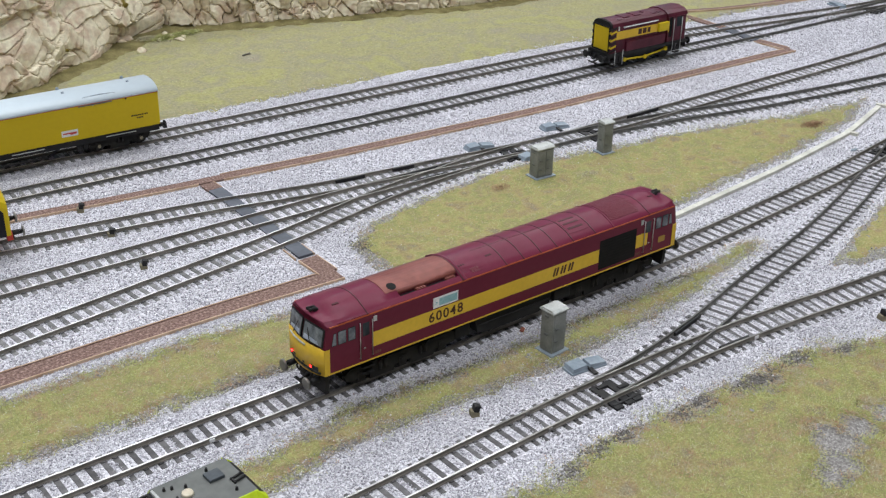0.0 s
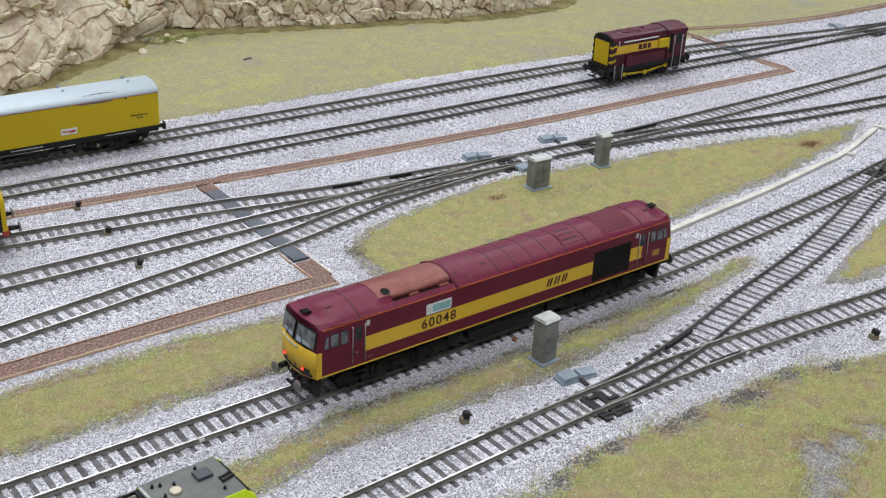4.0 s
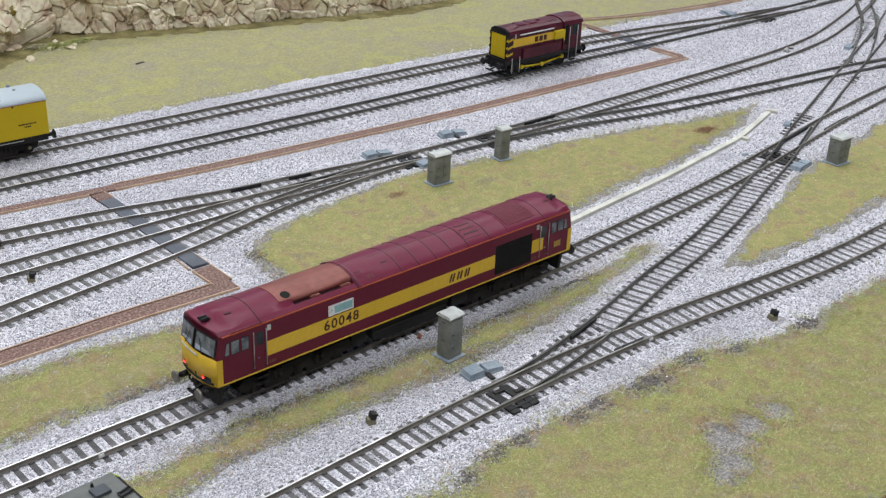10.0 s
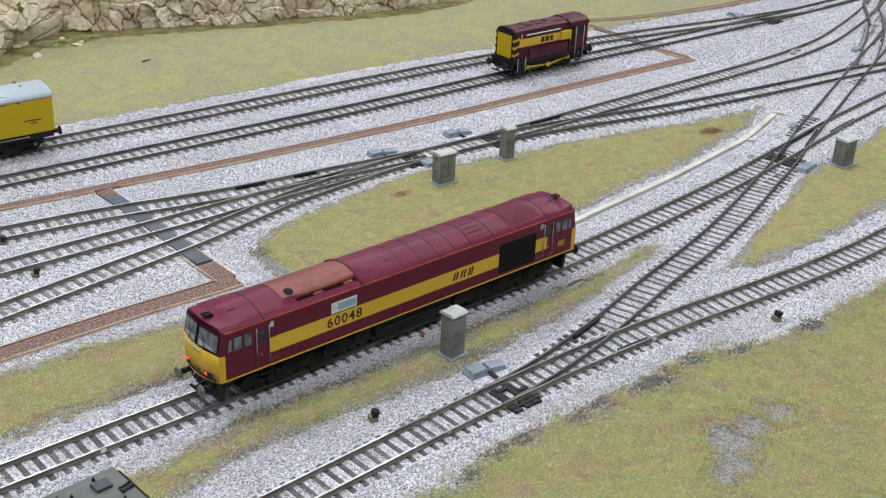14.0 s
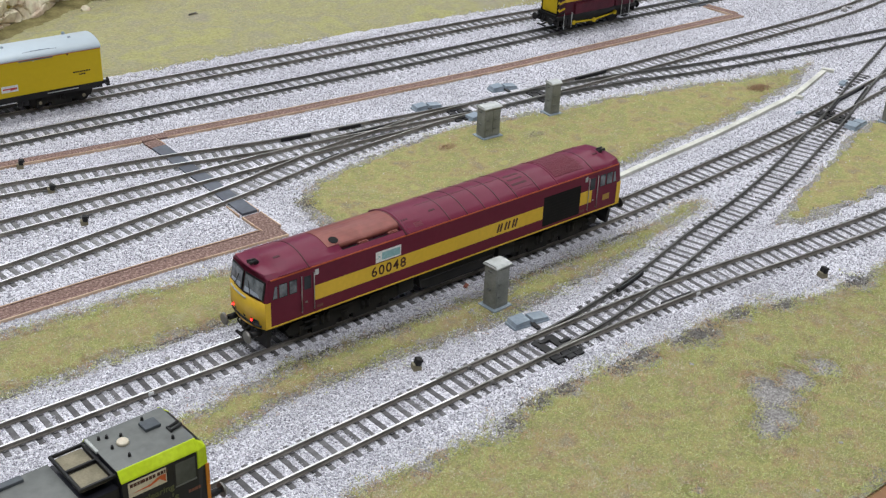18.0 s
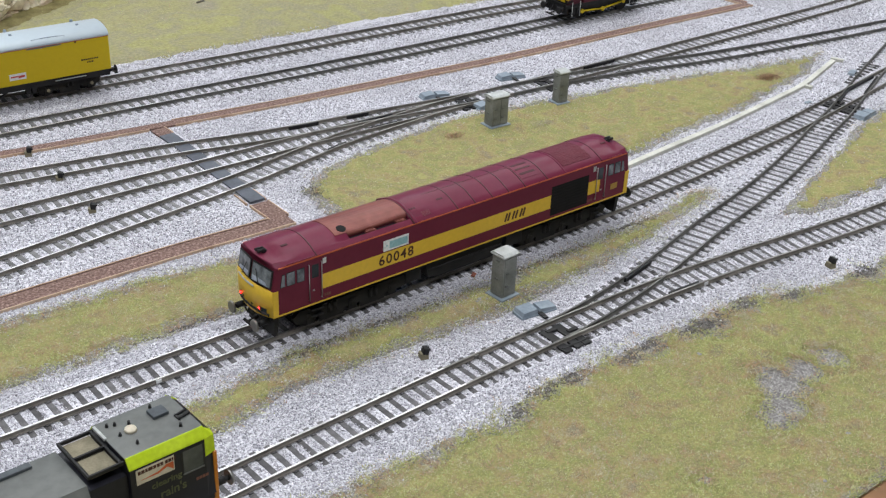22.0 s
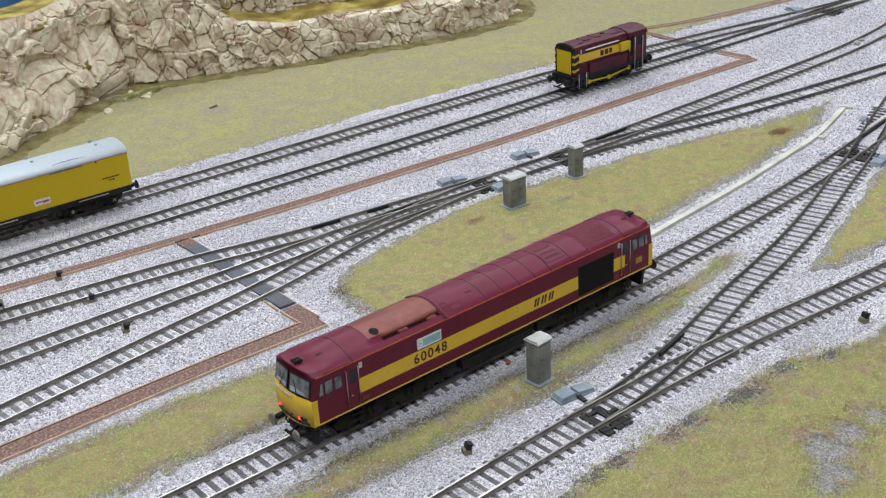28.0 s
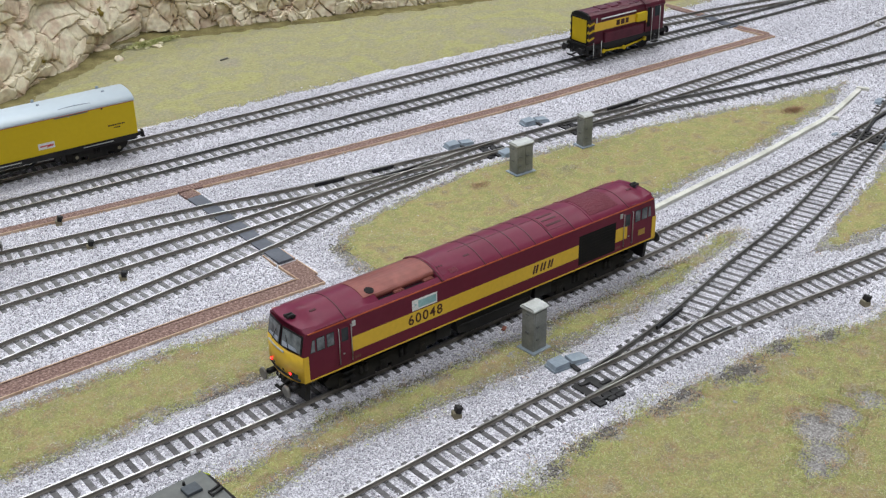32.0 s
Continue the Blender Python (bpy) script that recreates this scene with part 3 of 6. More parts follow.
# ---- brown cork paths with orange edging, and the board crossings ----
def path_strip(points, width, name="footpath", label="brown cork footpath with orange edging", left=True, right=True, gap=(9999, 9999), rise=0.0):
    top = thing(name, label, "footpath", "footpaths")
    line, way, s = glide(points, 4.0)
    bm = bmesh.new()
    sweep(bm, line, way, 0, [(-width / 2, -1), (width / 2, -1), (width / 2, 1.5 + rise), (-width / 2, 1.5 + rise)])
    part("surface", bm, PATH_TOP, top)
    for side, wanted in ((-1, right), (1, left)):
        if wanted:
            for keep in (line[:, 0] < gap[0], line[:, 0] > gap[1]):
                if keep.sum() > 1:
                    bm = bmesh.new()
                    sweep(bm, line[keep], way[keep], side * (width / 2 + 0.35), [(-0.35, -1), (0.35, -1), (0.35, 1.9 + rise), (-0.35, 1.9 + rise)])
                    part("edging", bm, EDGING, top, "orange wooden edging")
    return top


path_strip([(-420, 345), (-200, 321), (-60, 306), (26, 294.5), (102, 285.5), (198, 274.7), (300, 266), (407, 257.7), (540, 252), (690, 244.5), (722, 242.5)], 9.0, left=False, gap=(83, 97))
path_strip([(717, 247.5), (715.5, 268), (713.5, 284)], 9.0)
path_strip([(720.5, 334), (721, 362), (722, 396)], 8.0, label="tan path beside the far boards", left=False)
path_strip([(-420, 107), (-120, 108.5), (0, 108.6), (50, 106.8), (89, 105.2)], 12.5, left=False)
path_strip([(-420, 114.2), (-120, 115.7), (0, 115.7), (50, 113.9), (76, 112.9)], 0.4, label="orange edging strip of the footpath", right=False)
path_strip([(83.4, 111.7), (83.2, 126), (83.2, 138.5)], 13.0)
for x in (76.3, 90.6):
    path_strip([(x, 139), (x + 0.2, 148), (x + 0.4, 157)], 0.4, label="orange edging strip beside the boards", right=False)
path_strip([(102, 290.4), (198, 279.6), (300, 270.9), (407, 262.6), (540, 256.9), (690, 249.4), (712, 248.3)], 0.4, label="orange edging strip of the footpath", right=False)
path_strip([(85.5, 281), (86, 276), (86, 268)], 11.0, left=True, right=False)
path_strip([(722, 403), (789, 379), (888, 360), (969, 354), (1087, 354), (1400, 366)], 7.0, label="thin brown path along the turf", left=False, rise=1.6)


def crossing(x, spans, width, lean=0.0):
    top = thing("board_crossing", "slate grey boards laid across the tracks", "crossing", "board crossings")
    for y0, y1 in spans:
        bm = bmesh.new()
        plate(bm, [(x - width / 2 + lean * (y0 - spans[0][0]), y0), (x + width / 2 + lean * (y0 - spans[0][0]), y0), (x + width / 2 + lean * (y1 - spans[0][0]), y1), (x - width / 2 + lean * (y1 - spans[0][0]), y1)], 0.4, 2.1)
        part("board", bm, BOARDS, top)


def across(name, x):
    line = LAID[name][0]
    return float(np.interp(x, line[:, 0], line[:, 1]))


def gaps(lo, hi, x, names):
    cuts = sorted(across(n, x) + o for n in names for o in (-GAUGE, GAUGE))
    edges = [lo] + [c for c in cuts for c in (c - 1.3, c + 1.3)] + [hi]
    return [(a, b) for a, b in zip(edges[::2], edges[1::2]) if b - a > 2]


crossing(84, gaps(139, 267.5, 84, ["yard_c", "yard_b", "yard_a"]), 11.0, 0.015)
crossing(712.5, gaps(285, 333, 714, ["middle"]), 10.0, 0.15)

# ---- cream cable trough ----
trough = thing("cable_trough", "cream concrete cable trough lying on the ballast", "cable trough")
line, way, s = glide([(270, 33), (333, 40), (440, 50.0), (483, 55.5), (523, 61.2), (568, 68), (620, 83), (649, 92)], 5.0)
bm = bmesh.new()
sweep(bm, line, way, 0, [(-1.95, -1), (1.95, -1), (1.95, 2.2), (-1.95, 2.2)])
part("channel", bm, CONCRETE, trough)
bm = bmesh.new()
sweep(bm, line, way, 0, [(-2.2, 2.2), (2.2, 2.2), (2.15, 2.8), (-2.15, 2.8)])
part("lid", bm, CONCRETE, trough)
for x, y, a in ((651, 91, 24), (571, 66, 12)):
    bm = bmesh.new()
    box(bm, -2, 2, -5.5, 5.5, -0.5, 2.5, 0.4, turn=Matrix.Translation((x, y, 0)) @ Matrix.Rotation(radians(a), 4, "Z"))
    part("bracket", bm, CONCRETE, trough)


# ---- lineside cabinets, ground signals, point motors ----
def cabinet(x, y, w, d, h, turn, label):
    top = thing("relay_cabinet", label, "cabinet", "lineside cabinets", (x, y, 0.8, turn))
    bm = bmesh.new()
    box(bm, -w / 2 - 2, w / 2 + 2, -d / 2 - 2, d / 2 + 2, -1.5, 1.4, 0.3)
    part("plinth", bm, GREY_BLUE, top, "blue-grey plinth")
    bm = bmesh.new()
    box(bm, -w / 2, w / 2, -d / 2, d / 2, 1.4, h, 0.35)
    part("body", bm, CABINET, top)
    bm = bmesh.new()
    box(bm, -w / 2 - 0.9, w / 2 + 0.9, -d / 2 - 0.9, d / 2 + 0.9, h, h + 1.0, 0.3)
    plate(bm, [(-d / 2 - 0.9, h + 1.0), (d / 2 + 0.9, h + 1.0), (d / 2 - 1.2, h + 2.0), (-d / 2 + 1.2, h + 2.0)], -w / 2 - 0.5, w / 2 + 0.5, axis="x")
    part("lid", bm, PALE, top, "pale grey lid")
    for k in range(2 if w > 11 else 1):
        n = 2 if w > 11 else 1
        x0 = -w / 2 + 0.6 + k * (w - 1.2) / n
        bm = bmesh.new()
        box(bm, x0 + 0.2, x0 + (w - 1.2) / n - 0.2, -d / 2 - 0.35, -d / 2 + 0.1, 3.0, h - 1.4, 0.12)
        door = part("door", bm, CABINET, top)
        bm = bmesh.new()
        for z in (h * 0.32, h * 0.62):
            box(bm, x0 + 1.0, x0 + 3.0, -d / 2 - 1.1, -d / 2 - 0.35, z, z + 0.8, 0.15)
        part("handle", bm, ENGINE_GREY, door)
    bm = bmesh.new()
    for z in (h - 3.2, h * 0.45):
        box(bm, -w / 2 - 0.8, -w / 2 - 0.0, -1.2, 1.4, z, z + 1.0, 0.2)
    part("hinge", bm, ENGINE_GREY, top)


cabinet(136.2, -42.6, 10.5, 9.5, 27, 3, "tall grey weathered relay cabinet on a plinth beside the locomotive")
cabinet(298.5, 149.5, 15, 9.5, 23.5, -3, "wide double-door grey relay cabinet on the grass")
cabinet(371.5, 156, 8.8, 8.5, 25.5, -6, "narrow tall grey relay cabinet on the grass")
cabinet(588, -14, 14, 11, 22, -4, "wide grey relay cabinet on the far grass wedge")


def ground_signal(x, y, turn, label, colour=None):
    top = thing("ground_signal", label, "signal", "ground signals", (x, y, 0.5, turn))
    top.scale = (0.85, 0.85, 0.85)
    bm = bmesh.new()
    plate(bm, [(-3.2, -1), (3.2, -1), (2.2, 3.4), (-2.2, 3.4)], -2.6, 2.6, axis="y")
    part("base", bm, TAN, top, "weathered tan base")
    bm = bmesh.new()
    box(bm, -2.7, 2.7, -1.8, 2.0, 2.6, 7.0, 0.9, turn=Matrix.Rotation(radians(14), 4, "X"))
    head = part("head", bm, colour or BLACK, top, "dark signal head")
    bm = bmesh.new()
    for c in (-1.3, 1.3):
        rod(bm, (c, -3.9, 5.6), (c, -3.0, 5.4), 0.85, 10)
    part("hood", bm, BLACK, head)


ground_signal(60.5, -66, 70, "small black ground signal beside the turnout")
ground_signal(323.5, -133, 75, "small black ground signal beside the front track")
ground_signal(-7.5, 291, 75, "small black ground signal next to the path")
ground_signal(-6.5, 241, 75, "small black ground signal between yard tracks")
ground_signal(-8.5, 186, 75, "small black ground signal between yard tracks")
ground_signal(1058, 326, 60, "tiny dark red ground signal by the far path", varied("dark_red_plastic", [(0.10, 0.02, 0.015), (0.16, 0.035, 0.025)], 90, 0.5))


def point_motor(x, y, turn, label, flip=1, size=1.0):
    top = thing("point_motor", label, "point machine", "point machines", (x, y, 0.8, turn))
    top.scale = (size, size, size)
    bm = bmesh.new()
    box(bm, -12, 12, -5, 5, -1, 0.9, 0.3)
    part("tray", bm, GREY_BLUE, top)
    bm = bmesh.new()
    plate(bm, [(-11.5, 0.9), (-1, 0.9), (-1.6, 4.0), (-10.5, 3.2)], -4.4, 4.4, axis="y")
    part("motor_cover", bm, GREY_BLUE, top)
    bm = bmesh.new()
    plate(bm, [(0, 0.9), (11.5, 0.9), (11.0, 2.6), (0.6, 3.6)], -4.4, 3.0, axis="y")
    part("gear_cover", bm, GREY_BLUE, top)
    bm = bmesh.new()
    box(bm, -1.2, 1.6, -flip * 5 - 6, -flip * 5 + 6, 0.9, 1.7, 0.2)
    part("stretcher", bm, BLACK, top, "dark throw rod")


point_motor(139.5, -66.5, -8, "blue-grey point machine box beside the turnout")
point_motor(296, 220.5, -12, "blue-grey point machine box on the ballast")
point_motor(376, 219.5, -12, "blue-grey point machine box on the ballast")
point_motor(318, 182, 2, "blue-grey point machine box beside the wide cabinet", -1)
point_motor(556, -1, 10, "blue-grey point machine box near the diamond crossing", -1)
point_motor(633, 63, 22, "small point machine box near the diamond crossing", 1, 0.6)
point_motor(541, 42, 10, "small point machine box near the main track", 1, 0.35)
point_motor(897, 162, 20, "point machine box beside the far turnout", 1, 0.8)
point_motor(897, 319, 70, "blue-grey point machine box by the far turnout")



# ---- rail vehicles (each in its own space: x along, z from the rail head's level) ----
def shell(bm, stations, mats=None):
    """Skins rings of points from end to end; every ring has the same count."""
    rings = [[bm.verts.new(p) for p in ring] for ring in stations]
    n = len(rings[0])
    for i, (a, b) in enumerate(zip(rings, rings[1:])):
        for k in range(n - 1):
            f = bm.faces.new((a[k], b[k], b[k + 1], a[k + 1]))
            f.material_index = mats(i, k) if mats else 0
    return rings


def wheelset(bogie, x, r, z):
    bm = bmesh.new()
    for side in (-1, 1):
        rod(bm, (x, side * 7.4, z), (x, side * 9.6, z), r, 20)
        rod(bm, (x, side * 6.8, z), (x, side * 7.4, z), r + 0.9, 20)
    rod(bm, (x, -10.5, z), (x, 10.5, z), 1.2, 8)
    return part("wheelset", bm, WEATHERED, bogie, "dark grimy wheelset")


def bogie_of(top, xc, xs, r, half, name="bogie"):
    bm = bmesh.new()
    z = r + 4 - 4
    for side in (-1, 1):
        y = side * 12.5
        plate(bm, [(xc - half, r + 2.5), (xc - half + 4, r + 5.5), (xc + half - 4, r + 5.5), (xc + half, r + 2.5), (xc + half - 2, r - 1.6), (xc - half + 2, r - 1.6)], y - 1.0, y + 1.0, axis="y")
        for x in xs:
            box(bm, x - 2.6, x + 2.6, y - 1.6 if side < 0 else y - 1, y + 1 if side < 0 else y + 1.6, r - 4.0, r + 2.6, 0.4)
            rod(bm, (x, y + side * 1.4, r), (x, y + side * 2.4, r), 1.5, 10)
        for a, b in zip(xs, xs[1:]):
            m = (a + b) / 2
            for o in (-1.8, 1.8):
                rod(bm, (m + o, y + side * 1.0, r - 0.5), (m + o, y + side * 1.0, r + 5), 1.2, 8)
            box(bm, m - 8, m + 8, y - 0.9, y + 0.9, r - 5.0, r - 1.2, 0.2)
    box(bm, xc - half + 3, xc + half - 3, -10, 10, r + 1.5, r + 6)
    bogie = part(name, bm, WEATHERED, top, "grimy black bogie")
    for x in xs:
        wheelset(bogie, x, r, r)
    return bogie


def buffers(top, x, way, z, spread=11.5, length=7.0, r=3.4, head=None):
    for side in (-1, 1):
        bm = bmesh.new()
        rod(bm, (x, side * spread, z), (x + way * length * 0.6, side * spread, z), 1.7, 12)
        rod(bm, (x + way * length * 0.6, side * spread, z), (x + way * length * 0.86, side * spread, z), 1.2, 12)
        shank = part("buffer", bm, BLACK, top)
        bm = bmesh.new()
        rod(bm, (x + way * length * 0.86, side * spread, z), (x + way * length, side * spread, z), r, 16, r * 0.86)
        part("buffer_head", bm, head or RAIL_DULL, shank, "dark round buffer head")


def lettering(text, size, at, turn, material, parent, name, depth=0.05, squeeze=1.0, slant=0.0, label="", spacing=1.0):
    """Words as a thin raised mesh."""
    cu = bpy.data.curves.new(name, "FONT")
    cu.body, cu.size, cu.extrude, cu.shear, cu.offset, cu.space_character = text, size * MM, depth * MM, slant, size * 0.016 * MM, spacing
    tmp = bpy.data.objects.new(name, cu)
    scene.collection.objects.link(tmp)
    me = bpy.data.meshes.new_from_object(tmp.evaluated_get(bpy.context.evaluated_depsgraph_get()))
    bpy.data.objects.remove(tmp)
    me.materials.clear()
    me.materials.append(material)
    ob = new(name, me)
    ob.parent = parent
    ob.matrix_basis = pose(at[0] * MM, at[1] * MM, at[2] * MM, *turn) @ Matrix.Diagonal((squeeze, 1, 1, 1))
    if label:
        ob["label"] = label
    return ob


# main heavy diesel: body sides upright to the cantrail, arched roof, raked windscreens
HW, ZB, ZC, ZT, LEN = 17.35, 17.2, 45.2, 53.4, 262.0
ARCH = [(17.35, 45.2), (17.0, 45.75), (14.4, 47.1), (14.2, 47.2), (13.9, 47.35), (10.7, 48.8), (10.3, 48.95), (9.0, 49.5), (5.5, 50.45), (2.5, 50.9), (0, 51.05)]
WELL = (50.0, 89.6)


def bow(y):
    """How far the bowed nose stands back from the body end (in front of it: minus)."""
    return -3.2 + 3.2 * (min(1.0, abs(y) / 17.35)) ** 2.2



def diesel_ring(x, half=HW, zb=ZB, sunk=0.0):
    """Body outline at x. The roof is a sloping shoulder with a dome on it that rises behind each windscreen."""
    right = [(half, zb), (half, 26.0), (half, 33.2)]
    for y, z in ARCH:
        inward = min(x, LEN - x)
        if y < 14.3:
            u = min(1.0, max(0.0, (inward - 2.0 - 0.42 * y) / 9.0))
            z = 47.1 + (z - 47.1) * (0.12 + 0.88 * u * u * (3 - 2 * u))
        elif y < 17.3:
            z = 45.2 + (z - 45.2) * min(1.0, 0.35 + max(0.0, inward) / 7.0)
        if sunk and 10.5 < y < 14.0:
            z -= sunk
        right.append((y * half / HW, z))
    # the well beside the silencer lies on the near flank alone
    flat = [(y, z + (sunk if sunk and 10.5 < y * HW / half < 14.0 else 0)) for y, z in right]
    return [(x, -y, z) for y, z in right] + [(x, y, z) for y, z in flat[-2::-1]]


def nose_ring(back, half, end):
    """Nose outline: upright below the waist, raked windscreen above it, bowed in plan."""
    out = []
    for x, y, z in diesel_ring(back, half):
        rake = 0.0 if z <= 33.2 else (z - 33.2) * 0.20
        d = back + rake + bow(y) * max(0.2, 1 - back / 5)
        out.append((d if end == 0 else LEN - d, y, z))
    return out


def heavy_diesel():
    top = thing("diesel_locomotive", "maroon diesel locomotive with gold band and lit red tail lamps", "locomotive", "", (0, 0, 4.0, 0))
    # body
    stations = [nose_ring(0.0, 16.8, 0), nose_ring(0.9, 17.1, 0), nose_ring(3.4, 17.3, 0)]
    stations += [diesel_ring(x) for x in (8.0, 10.5, 13.0, 15.5, 18.0, 21.0, 35.0, WELL[0])]
    stations += [diesel_ring(x, sunk=2.6) for x in (WELL[0] + 0.05, 63.0, 76.0, WELL[1] - 0.05)]
    stations += [diesel_ring(x) for x in (WELL[1], 110.0, 135.0, 160.0, 185.0, 210.0, 230.0)]
    stations += [diesel_ring(LEN - x) for x in (21.0, 18.0, 15.5, 13.0, 10.5, 8.0)]
    stations += [nose_ring(3.4, 17.3, 1), nose_ring(0.9, 17.1, 1), nose_ring(0.0, 16.8, 1)]
    bm = bmesh.new()
    n = len(stations[0])
    rings = shell(bm, stations, lambda i, k: 1 if 3 <= k <= n - 5 else 0)
    for ring, flip in ((rings[0], False), (rings[-1], True)):
        half = n // 2
        for k in range(half):
            a, b, c, d = ring[k], ring[k + 1], ring[n - 2 - k], ring[n - 1 - k]
            vs = [a, b, c, d] if len({a, b, c, d}) == 4 else [a, b, d]
            f = bm.faces.new(vs if flip else vs[::-1])
            f.material_index = 1 if k >= 3 else 0
    bm.faces.new([r[0] for r in rings] + [r[-1] for r in rings[::-1]])
    body = part("body", bm, [MAROON, ROOF_MAROON], top)
    for p in body.data.polygons:
        c = p.center / MM
        p.use_smooth = p.material_index == 1 and not (WELL[0] - 0.1 < c.x < WELL[1] + 0.1 and -14.35 < c.y < -10.2) and abs(c.y) < 16.9
    # bands and lines on both flanks
    for side in (-1, 1):
        y0, y1 = side * (HW - 0.3), side * (HW + 0.12)
        ya, yb = min(y0, y1), max(y0, y1)
        def flank(name, x0, x1, z0, z1, mat, label="", out=0.0):
            bm = bmesh.new()
            box(bm, x0, x1, ya - (out if side < 0 else 0), yb + (out if side > 0 else 0), z0, z1)
            return part(name, bm, mat, top, label)
        flank("gold_band", 29.5, 194.5, 24.9, 33.6, GOLD, "gold band along the side")
        flank("gold_band", 226.2, 236.2, 24.9, 33.6, GOLD, "gold band along the side")
        flank("sill_line", 1.8, LEN - 1.8, ZB - 0.1, ZB + 0.75, GOLD, "thin yellow line along the sill", 0.05)
        flank("cantrail_line", 3.6, LEN - 3.6, ZC - 0.5, ZC + 0.2, ORANGE, "thin orange line along the cantrail", 0.03)
        grille = flank("radiator_grille", 194.8, 226.0, 19.6, 39.0, DEEP_BLACK, "black radiator grille", 0.0)
        for k in range(9):
            bm = bmesh.new()
            z = 20.6 + k * 2.05
            box(bm, 195.6, 225.2, *sorted((side * (HW + 0.1), side * (HW + 0.32))), z, z + 0.7)
            part("slat", bm, DEEP_BLACK, grille)
        # cab side windows, doors, handrails at both ends
        for end in (0, 1):
            def ex(x):
                return x if end == 0 else LEN - x
            for k, (a, b) in enumerate(((4.6, 7.4), (8.2, 13.4), (14.4, 19.2))):
                if k == 0:
                    outline = [(ex(4.3), 33.6), (ex(7.3), 33.6), (ex(7.3), 41.0), (ex(5.8), 41.0)]
                else:
                    outline = [(ex(a), 33.4), (ex(b), 33.4), (ex(b), 41.4), (ex(a), 41.4)]
                bm = bmesh.new()
                plate(bm, outline, *sorted((side * (HW - 0.15), side * (HW + 0.1))), axis="y")
                win = part("cab_window", bm, BLACK, top, "black framed cab side window")
                cx, cz = sum(p[0] for p in outline) / 4, sum(p[1] for p in outline) / 4
                bm = bmesh.new()
                plate(bm, [(cx + (x - cx) * 0.86, cz + (z - cz) * 0.9) for x, z in outline], *sorted((side * (HW + 0.1), side * (HW + 0.18))), axis="y")
                part("pane", bm, SIDE_GLASS, win)
            bm = bmesh.new()
            box(bm, *sorted((ex(22.6), ex(28.8))), *sorted((side * (HW - 0.1), side * (HW + 0.1))), 18.8, 42.2, 0.05)
            door = part("cab_door", bm, MAROON, top)
            bm = bmesh.new()
            box(bm, *sorted((ex(23.6), ex(27.8))), *sorted((side * (HW + 0.1), side * (HW + 0.18))), 33.2, 41.0)
            part("door_pane", bm, SMOKED, door)
            bm = bmesh.new()
            box(bm, *sorted((ex(24.0), ex(25.2))), *sorted((side * (HW + 0.1), side * (HW + 0.5))), 25.6, 26.3)
            part("door_handle", bm, STEEL, door)
            for x in (21.7, 29.4):
                bm = bmesh.new()
                rod(bm, (ex(x), side * (HW + 0.75), 20.4), (ex(x), side * (HW + 0.75), 42.0), 0.3, 6)
                for z in (20.6, 41.8):
                    rod(bm, (ex(x), side * HW, z), (ex(x), side * (HW + 0.75), z), 0.25, 6)
                part("handrail", bm, STEEL, top, "pale metal handrail")
            bm = bmesh.new()
            box(bm, *sorted((ex(30.4), ex(32.6))), *sorted((side * (HW), side * (HW + 0.25))), 40.0, 43.2, 0.08)
            part("data_plate", bm, PALE, top, "small white plate")
            for k in range(3):
                bm = bmesh.new()
                box(bm, *sorted((ex(31.4 + 1.4 * k), ex(32.4 + 1.4 * k))), *sorted((side * HW, side * (HW + 0.08))), 20.0, 21.6)
                part("data_panel", bm, FADED_INK, top, "small faded data panel")
        # number, name plate, company mark
        ny = side * (HW + 0.16)
        facing = (90, 0, 0) if side < 0 else (90, 0, 180)
        x0 = 66.6 if side < 0 else LEN - 66.6
        lettering("60048", 8.2, (x0, ny, 26.5), facing, DARK_INK, top, "fleet_number", 0.06, 1.0, 0.0, "dark brown fleet number", 1.2)
        nx0, nx1 = (69.6, 86.6) if side < 0 else (LEN - 86.6, LEN - 69.6)
        np_ = flank("name_plate", nx0, nx1, 34.4, 40.8, WHITE, "white name plate with a teal panel", 0.15)
        bm = bmesh.new()
        box(bm, nx0 + 4.0, nx1 - 0.8, *sorted((side * (HW + 0.27), side * (HW + 0.34))), 35.4, 39.8)
        part("plate_panel", bm, TEAL, np_, "pale teal panel")
        bm = bmesh.new()
        plate(bm, [(nx0 + 1.0, 36.6), (nx0 + 3.2, 37.6), (nx0 + 1.2, 38.6), (nx0 + 2.0, 37.6)], *sorted((side * (HW + 0.27), side * (HW + 0.34))), axis="y")
        part("plate_mark", bm, TEAL, np_)
        # company mark: three plain slanted shapes
        lx = 156.8 if side < 0 else LEN - 156.8
        way = 1 if side < 0 else -1
        bm = bmesh.new()
        ys = sorted((ny - side * 0.06, ny))
        def stroke(u0, w0, u1, w1, t=0.75):
            d = Vector((u1 - u0, w1 - w0)).normalized()
            nrm = Vector((-d.y, d.x)) * t
            pts = [(u0 + nrm.x, w0 + nrm.y), (u0 - nrm.x, w0 - nrm.y), (u1 - nrm.x, w1 - nrm.y), (u1 + nrm.x, w1 + nrm.y)]
            plate(bm, [(lx + way * u, w) for u, w in pts], *ys, axis="y")
        for shape in MARK_STROKES:
            stroke(*shape)
        part("company_mark", bm, DARK_INK, top, "dark brown company mark")
        bm = bmesh.new()
        box(bm, *sorted(((LEN - 15.5 if side < 0 else 15.5), (LEN - 9.6 if side < 0 else 9.6))), *sorted((side * HW, side * (HW + 0.1))), 23.2, 27.2)
